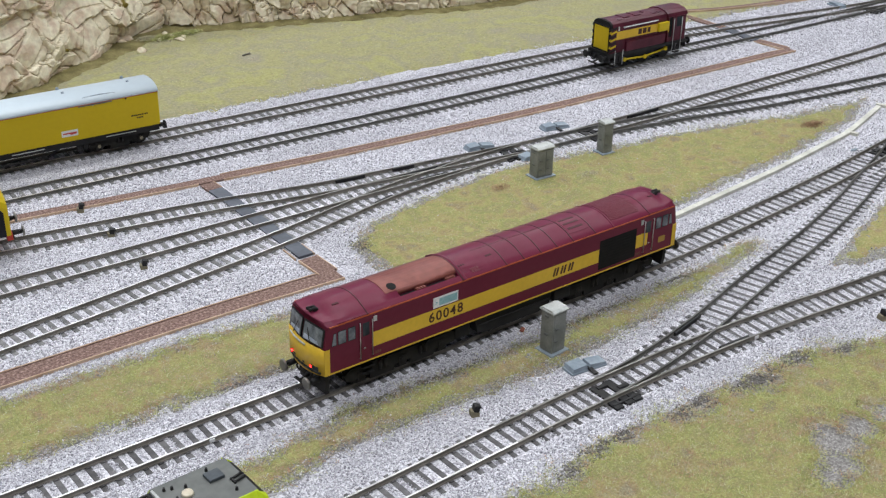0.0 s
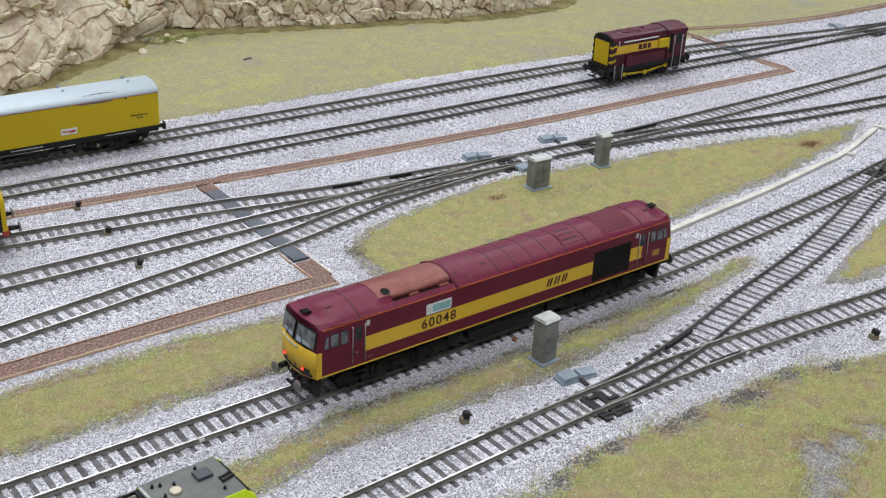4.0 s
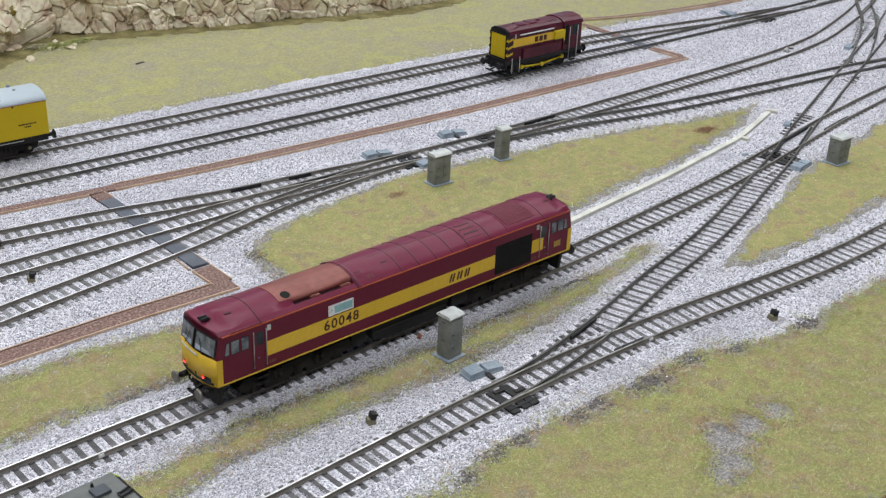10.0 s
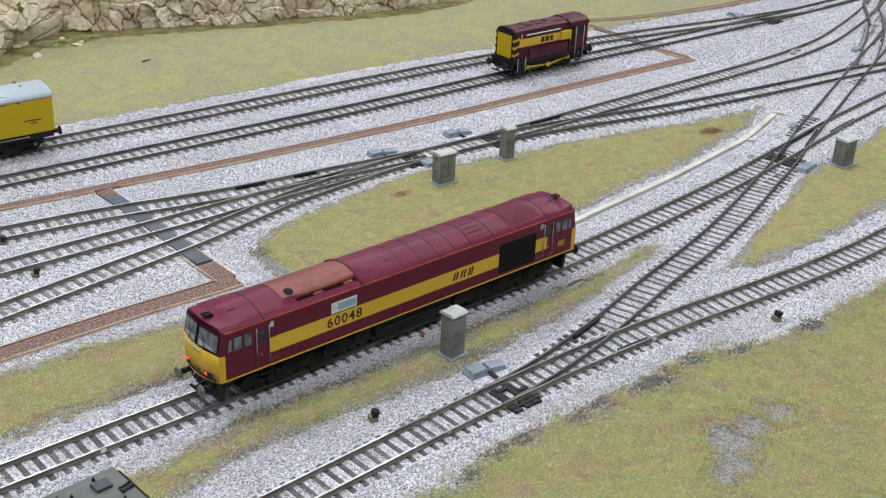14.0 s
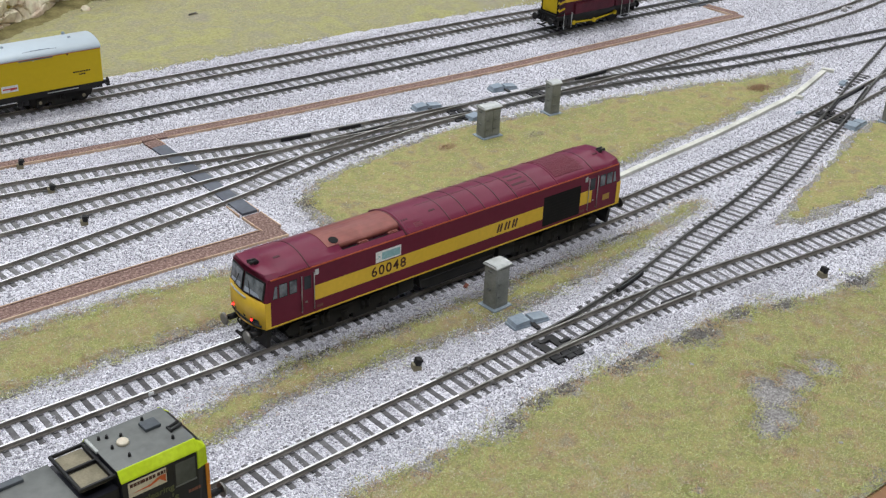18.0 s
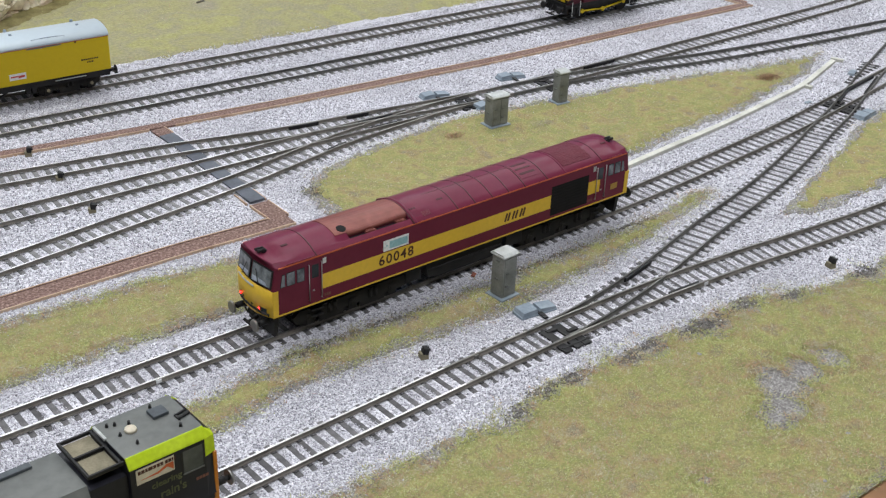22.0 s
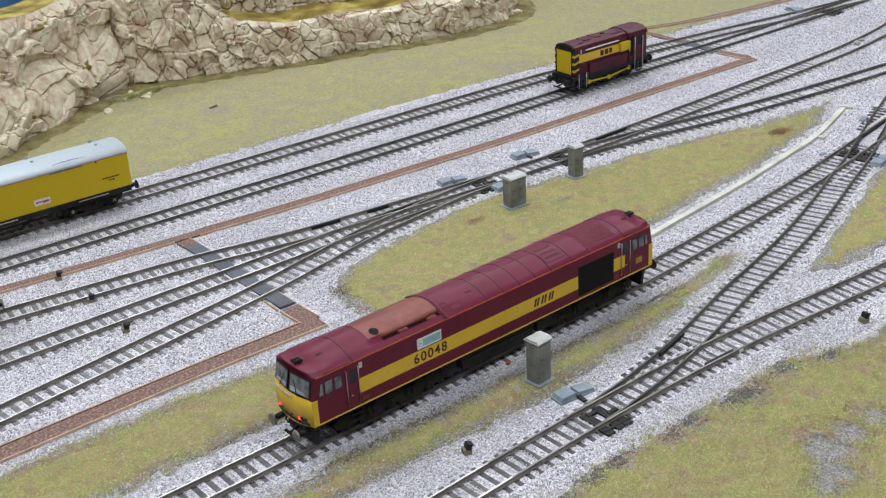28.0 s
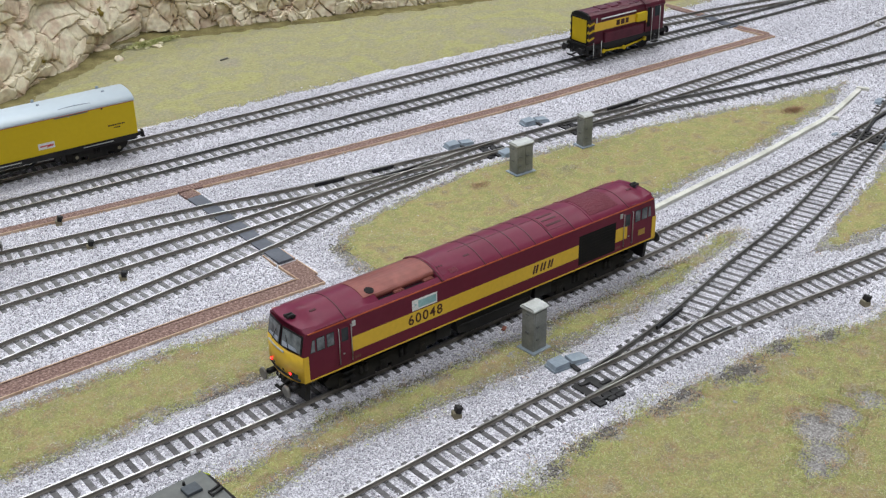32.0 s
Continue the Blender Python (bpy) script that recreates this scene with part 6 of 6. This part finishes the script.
# ---- grey and lime works locomotive close to the eye ----
def works_locomotive():
    line, way, s = LAID["front"]
    k = int(np.argmin(abs(line[:, 0] + 88)))
    top = thing("works_locomotive", "black and grey works locomotive with lime cab edge", "locomotive", "", (line[k][0], line[k][1], 4.0, math.degrees(math.atan2(way[k][1], way[k][0]))))
    hw = 16.6
    bm = bmesh.new()
    prof = [(-hw, 13.0), (-hw, 42.6), (-13.8, 47.0), (13.8, 47.0), (hw, 42.6), (hw, 13.0)]
    rings = []
    for x, k, d in ((-38.0, 1.0, 0), (-4.5, 1.0, 0), (0.0, 0.93, 3.4)):
        rings.append([bm.verts.new((x, y * (k if z > 35 else 0.985 if x == 0 else 1), z - (d if z > 44 else 0))) for y, z in prof])
    for a, b in zip(rings, rings[1:]):
        for j in range(len(prof) - 1):
            bm.faces.new((a[j], b[j], b[j + 1], a[j + 1]))
    bm.faces.new(rings[0][::-1])
    bm.faces.new(rings[-1])
    bm.faces.new([r[0] for r in rings] + [r[-1] for r in rings[::-1]])
    part("cab", bm, BLACK_PAINT, top)
    bm = bmesh.new()
    box(bm, -38.2, -3.4, -13.5, 13.5, 46.9, 47.4, 0.1)
    roof = part("cab_roof", bm, ENGINE_GREY, top, "dusty grey flat roof")
    for side in (-1, 1):
        bm = bmesh.new()
        plate(bm, [(side * (hw + 0.1), 42.9), (side * (hw - 0.1), 43.6), (side * 14.0, 47.35 if side < 0 else 46.9), (side * 13.6, 47.4 if side < 0 else 46.8), (side * 13.8, 46.4), (side * (hw - 0.8), 43.0)], -38.1, -3.6, axis="x")
        part("lime_edge", bm, LIME, top, "lime green cantrail")
        bm = bmesh.new()
        for quad in (((-4.5, 13.8, 47.3), (-4.5, hw, 42.7), (0.0, 15.44, 42.6), (0.0, 12.83, 43.7)), ((-4.5, hw, 42.8), (-4.5, hw, 34.0), (0.0, 15.9, 34.5), (0.0, 15.44, 42.7))):
            vs = [bm.verts.new((x + 0.15, side * (y + 0.35), z + 0.2)) for x, y, z in quad]
            lo = [bm.verts.new((x - 0.3, side * (y - 0.2), z - 0.3)) for x, y, z in quad]
            bm.faces.new(vs)
            bm.faces.new(lo[::-1])
            for j in range(4):
                bm.faces.new((vs[j], vs[(j + 1) % 4], lo[(j + 1) % 4], lo[j]))
        part("lime_corner", bm, LIME, top, "lime green cab corner")
        # window, sign, words
        bm = bmesh.new()
        box(bm, -15.6, -5.0, *sorted((side * (hw - 0.3), side * (hw + 0.14))), 29.6, 42.0, 0.05)
        win = part("cab_window", bm, BLACK, top)
        bm = bmesh.new()
        box(bm, -14.8, -5.8, *sorted((side * (hw + 0.1), side * (hw + 0.22))), 30.4, 41.2)
        part("pane", bm, TINTED, win, "grey tinted pane")
        bm = bmesh.new()
        box(bm, -15.2, -5.4, *sorted((side * (hw + 0.1), side * (hw + 0.3))), 29.6, 30.3)
        part("sill", bm, ENGINE_GREY, win, "grey window sill")
        bm = bmesh.new()
        box(bm, -35.6, -18.8, *sorted((side * (hw - 0.3), side * (hw + 0.16))), 34.6, 41.8)
        sign = part("sign", bm, CREAM, top, "cream sign with orange swoosh")
        ys = sorted((side * (hw + 0.14), side * (hw + 0.24)))
        bm = bmesh.new()
        x = -34.8
        for w in (1.2, 1.4, 1.0, 2.0, 1.2, 1.3, 1.2):
            box(bm, x, x + w, *ys, 39.4, 41.0)
            x += w + 0.3
        for w in (1.2, 1.2, 0.6, 0.7):
            box(bm, x + 0.6, x + 0.6 + w, *ys, 39.4, 41.0)
            x += w + 0.3
        part("dark_bars", bm, DARK_INK, sign)
        bm = bmesh.new()
        plate(bm, [(-34, 36.4), (-26, 37.2), (-22.5, 39.0), (-19.2, 39.0), (-19.2, 35.2), (-22.0, 37.6), (-26, 36.2)], *ys, axis="y")
        part("swoosh", bm, ORANGE, sign, "orange swoosh")
        face = (90, 0, 0) if side < 0 else (90, 0, 180)
        xs = (-25.5, -24.0) if side < 0 else (-8, -8)
        lettering("clearing", 4.2, (xs[0] - 4.0 if side < 0 else -10, side * (hw + 0.12), 29.6), face, GREEN_INK, top, "words", 0.05, 1.05, 0.0, "dull olive words")
        lettering("rain's", 6.0, (xs[1] - 2.0 if side < 0 else -8, side * (hw + 0.12), 23.2), face, GREEN_INK, top, "words", 0.05, 0.95, 0.0, "lime words")
        bm = bmesh.new()
        for j in range(4):
            box(bm, -9.5 + 1.5 * j, -8.3 + 1.5 * j, *sorted((side * hw, side * (hw + 0.12))), 24.0, 25.4)
        part("data_bars", bm, FADED_INK, top)
        bm = bmesh.new()
        box(bm, -0.8, 0.9, *sorted((side * 14.6, side * 16.4)), 13.0, 34.0, 0.3)
        part("orange_post", bm, ORANGE_PAINT, top, "orange handrail post")
    # things on the roof
    bm = bmesh.new()
    rod(bm, (-27.5, 1.2, 47.3), (-27.5, 1.2, 48.6), 2.7, 20, 2.3)
    part("beacon", bm, CREAM, roof, "round cream roof dome")
    bm = bmesh.new()
    box(bm, -17.0, -10.0, 1.4, 7.6, 47.3, 48.9, 0.3)
    part("roof_box", bm, DARK_SLATE, roof, "dark grey roof box")
    bm = bmesh.new()
    for y in (-1.4, -4.0):
        rod(bm, (-9.0, y - 0.6, 48.2), (-3.6, y + 0.6, 48.2), 0.45, 8, 0.7)
    box(bm, -9.2, -8.4, -5.0, -1.0, 47.2, 48.4)
    part("horn", bm, BLACK, roof, "black twin horns")
    for x, y in ((-32.5, 0.5), (-29.5, -8.0), (-26, 5.5), (-34, 9.0), (-14, 10.0), (-10.4, -8.6), (-31, 8)):
        bm = bmesh.new()
        rod(bm, (x, y, 47.2), (x, y, 49.0), 0.8, 8, 0.5)
        part("roof_fitting", bm, BLACK, roof)
    bm = bmesh.new()
    box(bm, -38.8, -37.6, 2, 12, 46.8, 47.9)
    part("roof_strip", bm, PALE, roof)
    # grille bay behind the cab
    bm = bmesh.new()
    box(bm, -54, -38.4, -14.6, 14.6, 13.0, 40.0)
    part("bay", bm, BLACK_PAINT, top)
    bm = bmesh.new()
    for y in (-13.6, -0.2, 12.2):
        box(bm, -53.5, -38.4, y, y + 1.1, 44.6, 46.2, 0.3)
    for x in (-53.8, -40.2):
        box(bm, x, x + 1.2, -13.6, 13.4, 44.6, 46.2, 0.3)
    part("roof_frame", bm, BLACK, top, "black frame over the grille bay")
    for y0, y1 in ((-11.8, -0.6), (1.6, 12.0)):
        bm = bmesh.new()
        box(bm, -51.8, -40.4, y0, y1, 43.0, 44.6, 0.1)
        part("mesh_panel", bm, TAN, top, "grimy tan mesh panel")
    # long hood
    bm = bmesh.new()
    prof = [(-15.6, 13.0), (-15.6, 38.0), (-13.4, 42.4), (13.4, 42.4), (15.6, 38.0), (15.6, 13.0)]
    plate(bm, prof, -190.0, -54.4, axis="x")
    part("hood", bm, [ENGINE_GREY], top, "dusty grey engine hood")
    for k in range(5):
        bm = bmesh.new()
        box(bm, -80 - 24 * k, -66 - 24 * k, 9.0, 12.4, 42.2, 43.8, 0.4)
        part("lifting_rail", bm, DARK_SLATE, top)
    bm = bmesh.new()
    box(bm, -190, 0, -15.8, 15.8, 9.5, 13.2, 0.4)
    part("underframe", bm, BLACK, top)
    bm = bmesh.new()
    box(bm, -1.5, 1.2, -15.8, 15.8, 8.0, 14.5, 0.4)
    part("buffer_beam", bm, ORANGE_PAINT, top, "orange buffer beam")
    bogie_of(top, -36, (-58, -36, -14), 7.0, 32)
    buffers(top, 1.2, 1, 13.0, 11.4, 8.4, 3.6)
    bm = bmesh.new()
    rod(bm, (0, 0, 8), (9, 0, 6.8), 1.0, 8)
    part("coupling", bm, BLACK, top)


BLACK_PAINT = varied("black_cab_paint", [(0.010, 0.010, 0.014), (0.018, 0.018, 0.025)], 30, 0.42)
CREAM = varied("cream_print", [(0.50, 0.44, 0.34), (0.60, 0.54, 0.42)], 60, 0.5)
GREEN_INK = varied("olive_print", [(0.07, 0.075, 0.035), (0.125, 0.13, 0.06)], 80, 0.5)
TINTED = varied("grey_tinted_pane", [(0.06, 0.065, 0.065), (0.11, 0.115, 0.11)], 40, 0.2)
ORANGE_PAINT = varied("orange_paint", [(0.50, 0.17, 0.015), (0.58, 0.23, 0.03)], 50, 0.45)
DARK_SLATE = varied("dark_slate_plastic", [(0.055, 0.065, 0.075), (0.09, 0.10, 0.11)], 60, 0.6)
parcels_van()
shunter()
yard_diesel()
works_locomotive()


# ---- turnout details: check rails, wing rails, dark plates ----
def check_rail(name, s0, s1, side, track, label=""):
    line, way, s = LAID[name]
    a, b = int(np.searchsorted(line[:, 0], s0)), int(np.searchsorted(line[:, 0], s1))
    bm = bmesh.new()
    sweep(bm, line[a:b:3], way[a:b:3], side, [(-0.7, 1.5), (0.7, 1.5), (0.7, 4.1), (-0.7, 4.1)])
    part("check_rail", bm, BLACK if s0 < 800 else RAIL_DARK, TRACKS[name], "dark check rail")


for name, a, b, side in (("front", 212, 240, -6.9), ("diagonal", 205, 240, 6.9), ("yard_a", 162, 187, 6.9), ("yard_a", 208, 233, 6.9), ("yard_c", 163, 187, -6.9), ("yard_b", 210, 245, -6.9), ("yard_b", 210, 245, 6.9),
                         ("outer", 455, 500, -6.9), ("yard_a", 440, 480, 6.9), ("main", 590, 640, 6.9), ("main", 640, 690, -6.9), ("diagonal", 590, 640, -6.9), ("diagonal", 560, 610, 6.9),
                         ("outer", 850, 890, 6.9), ("outer", 850, 890, -6.9), ("diagonal", 830, 870, 6.9), ("middle", 850, 890, -6.9), ("loop", 945, 1030, -6.9), ("loop", 1000, 1095, 6.9), ("diagonal", 930, 1010, 6.9), ("diagonal", 960, 1130, -6.9), ("yard_a", 1030, 1120, -6.9), ("yard_a", 1090, 1200, 6.9), ("middle", 1020, 1120, -6.9), ("middle", 1080, 1180, 6.9)):
    check_rail(name, a, b, side, TRACKS[name])


def slide_plate(name, x, offset, w, d, lift=1.7):
    line, way, s = LAID[name]
    k = int(np.searchsorted(line[:, 0], x))
    bm = bmesh.new()
    m = Matrix.Translation((line[k][0], line[k][1], 0)) @ Matrix.Rotation(math.atan2(way[k][1], way[k][0]), 4, "Z")
    box(bm, -w / 2, w / 2, offset - d / 2, offset + d / 2, 0.5, lift, 0.15, turn=m)
    part("slide_plate", bm, BLACK, TRACKS[name], "dark plastic slide plate")


for name, x, far in (("front", 124, -1), ("yard_a", 300, -1), ("yard_a", 383, -1), ("main", 545, -1), ("middle", 905, -1)):
    for k in range(3):
        slide_plate(name, x + 7.6 * k, far * 13.4, 5.4, 7.6, 2.3)
    for k in range(2):
        slide_plate(name, x + 3 + 8.5 * k, 0, 5.6, 13.0, 2.1)
        slide_plate(name, x + 7 + 8.5 * k, 3.5 - 6 * k, 7.0, 2.6, 2.7)
    slide_plate(name, x + 9, far * 13.4, 20.0, 1.6, 2.6)


def rail_joint(name, x, side, mat, label):
    """A fishplate round the rail's foot at a joint."""
    line, way, s = LAID[name]
    k = int(np.searchsorted(line[:, 0], x))
    m = Matrix.Translation((line[k][0], line[k][1], 0)) @ Matrix.Rotation(math.atan2(way[k][1], way[k][0]), 4, "Z")
    bm = bmesh.new()
    box(bm, -1.5, 1.5, side * GAUGE - 1.1, side * GAUGE - 0.5, 1.8, 3.7, 0.15, turn=m)
    box(bm, -1.5, 1.5, side * GAUGE + 0.5, side * GAUGE + 1.1, 1.8, 3.7, 0.15, turn=m)
    part("rail_joint", bm, mat, TRACKS[name], label)


for name, x, side in (("front", 240, -1), ("main", -63, -1)):
    rail_joint(name, x, side, WHITE, "pale plastic rail joint")
for name, x, side in (("front", 80, -1), ("front", 80, 1), ("main", 320, -1), ("yard_b", 40, -1), ("inner", 330, -1), ("outer", 560, -1)):
    rail_joint(name, x, side, RAIL_DULL, "steel rail joint")

# ---- loose ballast chips and grass fibres ----
def chips(count, region, smallest, largest, seed):
    rng = np.random.default_rng(seed)
    x0, x1, y0, y1 = region
    pts = np.c_[rng.uniform(x0, x1, count), rng.uniform(y0, y1, count)]
    ok = np.ones(len(pts), bool)
    z = np.zeros(len(pts))
    lat = np.zeros(len(pts))
    for k, (x, y) in enumerate(pts):
        co, i, d = ALL_KD.find((x, y, 0))
        p, w, s = ALL_AT[i]
        side = abs((x - p[0]) * -w[1] + (y - p[1]) * w[0])
        z[k] = 0.9 * min(1, max(0, (26 - d) / 9))
        if side < 15.6 and d < 18:
            off = abs((s - 3 + SPACING / 2) % SPACING - SPACING / 2)
            if (off < 2.3 and x < 740) or abs(side - GAUGE) < 1.5:
                ok[k] = False
    for name in PATCHES:
        if name == "far" and y1 < 380:
            continue
        inner = depth_in(name, pts)
        ok &= inner < np.where(rng.random(len(pts)) < 0.16, rng.exponential(8, len(pts)), rng.exponential(2.6, len(pts)) - 2.5)
        z = np.where(inner > -2, 0.95, z)
    for line, half in PATH_LINES:
        kd = KDTree(len(line))
        for k, p in enumerate(line):
            kd.insert((p[0], p[1], 0), k)
        kd.balance()
        near = np.array([kd.find((x, y, 0))[2] for x, y in pts])
        ok &= near > half
    for x, y, r in CLEAR:
        ok &= np.hypot(pts[:, 0] - x, pts[:, 1] - y) > r
    pts, z = pts[ok], z[ok]
    n = len(pts)
    shape = np.array([(1, 0, 0), (-1, 0, 0), (0, 1, 0), (0, -1, 0), (0, 0, 1), (0, 0, -1)], float)
    tri = np.array([(0, 2, 4), (2, 1, 4), (1, 3, 4), (3, 0, 4), (2, 0, 5), (1, 2, 5), (3, 1, 5), (0, 3, 5)])
    size = rng.uniform(smallest, largest, (n, 1, 1)) * rng.uniform(0.6, 1.3, (n, 1, 3))
    v = shape[None] * size + rng.normal(0, 0.12, (n, 6, 3)) * size
    a, b = rng.uniform(0, 6.28, n), rng.uniform(-0.9, 0.9, n)
    ca, sa, cb, sb = np.cos(a), np.sin(a), np.cos(b), np.sin(b)
    vx, vz = v[..., 0] * cb[:, None] - v[..., 2] * sb[:, None], v[..., 0] * sb[:, None] + v[..., 2] * cb[:, None]
    vy = v[..., 1]
    out = np.stack([vx * ca[:, None] - vy * sa[:, None] + pts[:, :1], vx * sa[:, None] + vy * ca[:, None] + pts[:, 1:], vz + (z + rng.uniform(0.0, 0.5, n))[:, None]], -1)
    return out.reshape(-1, 3), (tri[None] + 6 * np.arange(n)[:, None, None]).reshape(-1, 3)


PATH_LINES = [(glide(p, 3.0)[0], h) for p, h in (([(-420, 345), (-60, 306), (26, 294.5), (102, 285.5), (198, 274.7), (407, 257.7), (540, 252), (690, 244.5), (722, 242.5)], 5.2), ([(-420, 107), (-120, 108.5), (98, 108.5)], 7.0), ([(87, 112), (87, 200), (88, 282)], 7.5), ([(270, 33), (333, 40), (440, 49.5), (570, 67.5), (649, 92)], 4.5), ([(722, 403), (789, 379), (888, 360), (969, 354), (1087, 354), (1400, 366)], 4.5), ([(717, 247), (713, 284)], 5.5), ([(713, 285), (720, 333), (722, 396)], 6.0))]
CLEAR = [(139.5, -66.5, 13), (136, -42, 8), (296, 220.5, 13), (376, 219.5, 13), (318, 182, 12), (556, -1, 13), (60.5, -66, 4), (323.5, -133, 4), (-7.5, 291, 4), (-6.5, 241, 4), (-8.5, 186, 4)]
for k, (count, region, a, b) in enumerate(((150000, (-230, 330, -140, 120), 0.3, 0.62), (80000, (-230, 330, 120, 420), 0.38, 0.75), (80000, (330, 720, -150, 400), 0.4, 0.78), (80000, (720, 1180, -130, 380), 0.45, 0.9))):
    verts, faces = chips(count, region, a, b, 11 + k)
    pieces("ballast_chips", verts, faces, GRAINS, "loose grey granite ballast chips")


CINDERS = island_toned("dark_cinders", [(0.10, 0.095, 0.096), (0.17, 0.16, 0.157), (0.14, 0.12, 0.105), (0.30, 0.29, 0.285), (0.20, 0.182, 0.165)])


def cinders(x, y, w, d, count, seed):
    """A loose spread of dark grit, thinning outwards."""
    rng = np.random.default_rng(seed)
    pts = rng.normal(0, 0.5, (count, 2)) * (w, d)
    pts = pts + 3 * np.c_[wobble(pts + (x, y), 5, 2.0), wobble(pts + (x, y), 5, 6.0)] + (x, y)
    shape = np.array([(1, 0, 0), (-1, 0, 0), (0, 1, 0), (0, -1, 0), (0, 0, 1), (0, 0, -1)], float)
    tri = np.array([(0, 2, 4), (2, 1, 4), (1, 3, 4), (3, 0, 4), (2, 0, 5), (1, 2, 5), (3, 1, 5), (0, 3, 5)])
    v = shape[None] * rng.uniform(0.25, 0.6, (count, 1, 1)) * rng.uniform(0.6, 1.4, (count, 1, 3)) + rng.normal(0, 0.06, (count, 6, 3))
    v += np.c_[pts, np.full(count, 1.0) + rng.uniform(-0.1, 0.5, count)][:, None, :]
    return v.reshape(-1, 3), (tri[None] + 6 * np.arange(count)[:, None, None]).reshape(-1, 3)


for k, (x, y, w, d, count) in enumerate(((207, -133, 18, 6, 900), (243, -132, 12, 5, 420), (275, -142, 13, 4, 380), (148, -131, 9, 5, 260), (165, -129, 10, 4, 260), (110, -126, 14, 4, 420), (90, -127, 9, 5, 260), (334, -150, 13, 5, 320), (68, -133, 9, 5, 240),
                                         (20, -26, 26, 3, 260), (75, -28, 30, 3, 320), (190, -28, 34, 3, 320), (260, -25, 22, 3, 220), (-10, 32, 40, 3.5, 260), (55, 38, 26, 4, 220), (128, 55, 8, 12, 240), (122, 132, 9, 9, 220))):
    verts, faces = cinders(x, y, w, d, count, 90 + k)
    pieces("cinder_chips", verts, faces, CINDERS, "dark cinder grit at the edge of the grass")


def fibres(name, count, region, long, seed):
    rng = np.random.default_rng(seed)
    x0, x1, y0, y1 = region
    pts = np.c_[rng.uniform(x0, x1, count), rng.uniform(y0, y1, count)]
    d = depth_in(name, pts) - ((11 if name == "front" else 6) * np.clip(wobble(pts, 24, 8.0) + 0.2, 0, 1) if name != "far" else 0)
    ok = d > rng.uniform(-1, 1, count) ** 3 * 10 + rng.uniform(-4, 4, count)
    if name == "front":
        ok &= bare_depth(pts) + 6 * wobble(pts, 9, 1.5) < rng.uniform(-7, 8, count)
    pts = pts[ok]
    n = len(pts)
    z = 1.0 + 0.5 * wobble(pts, 9, 5.0)
    a = rng.uniform(0, 6.28, n)
    lean = rng.uniform(0.5, 1.5, n) * long
    up = rng.uniform(0.1, 0.55, n) * long
    w = 0.12 + 0.15 * rng.random(n)
    base = np.c_[pts, z + 0.25]
    side = np.c_[-np.sin(a) * w, np.cos(a) * w, np.zeros(n)]
    tip = base + np.c_[np.cos(a) * lean, np.sin(a) * lean, up]
    verts = np.stack([base - side, base + side, tip], 1)
    tone = 0.8 * wobble(pts, 30, 15.0) + 1.0 * wobble(pts, 9, 17.0) + 0.5 * wobble(pts, 4, 19.0) + rng.normal(0, 0.10, n)
    rust = rng.random(n) < 0.10
    tone = np.where(rust, 0.3, tone)
    return {"fresh": verts[tone < -0.05], "olive": verts[(tone >= -0.05) & (tone < 0.24)], "brown": verts[(tone >= 0.24) & (tone < 0.44)], "straw": verts[tone >= 0.44]}


for k, (name, count, region, long) in enumerate((("front", 300000, (-60, 480, -271, -115), 2.1), ("strip", 60000, (-180, 350, -65, -12), 2.0), ("verge", 60000, (-200, 115, 26, 95), 2.1), ("island", 80000, (105, 670, 40, 182), 2.2), ("wedge", 34000, (350, 800, -90, 40), 2.0), ("far", 70000, (60, 900, 360, 640), 1.9))):
    for tone, verts in fibres(name, count, region, long, 31 + k).items():
        pieces("grass_fibres", verts.reshape(-1, 3), np.arange(3 * len(verts)).reshape(-1, 3), BLADES[tone], {"fresh": "short fresh green static grass fibres", "olive": "short olive static grass fibres", "brown": "short rusty brown static grass fibres", "straw": "short straw coloured static grass fibres"}[tone])


def tuft(x, y, z, w, d, count, tall, seed):
    """A dense clump of upright fibres."""
    rng = np.random.default_rng(seed)
    pts = rng.normal(0, 0.42, (count, 2)) * (w, d) + (x, y)
    a, n = rng.uniform(0, 6.28, count), count
    lift = np.exp(-(((pts - (x, y)) / (w * 0.8, d * 0.8)) ** 2).sum(1))
    base = np.c_[pts, np.full(n, z)]
    side = np.c_[-np.sin(a), np.cos(a), np.zeros(n)] * 0.26
    tip = base + np.c_[np.cos(a) * 1.5, np.sin(a) * 1.5, (0.5 + tall * lift) * rng.uniform(0.3, 1.0, n)]
    return np.stack([base - side, base + side, tip], 1).reshape(-1, 3)


for k, (x, y, z, w, d, count, tall, tone, label) in enumerate((
        (559, 97, 1.2, 17, 9, 1300, 3.0, "brown", "rusty brown tuft standing on the grass"),
        (222, 627, 3.0, 24, 12, 2600, 2.6, "fresh", "yellow green moss at the foot of the cliff"),
        (246, 630, 3.0, 18, 8, 1500, 2.4, "fresh", "yellow green moss at the foot of the cliff"),
        (204, 634, 3.0, 14, 8, 1200, 2.2, "straw", "straw coloured moss at the foot of the cliff"),
        (258, 150, 1.2, 15, 8, 500, 1.8, "brown", "low rusty tuft on the grass"),
        (330, 130, 1.2, 18, 9, 500, 1.6, "straw", "low straw coloured tuft on the grass"))):
    verts = tuft(x, y, z, w, d, count, tall, 70 + k)
    pieces("grass_tuft", verts, np.arange(len(verts)).reshape(-1, 3), BLADES[tone], label)


def motions():
    """Nothing in the place moves: every train stands still."""


motions()
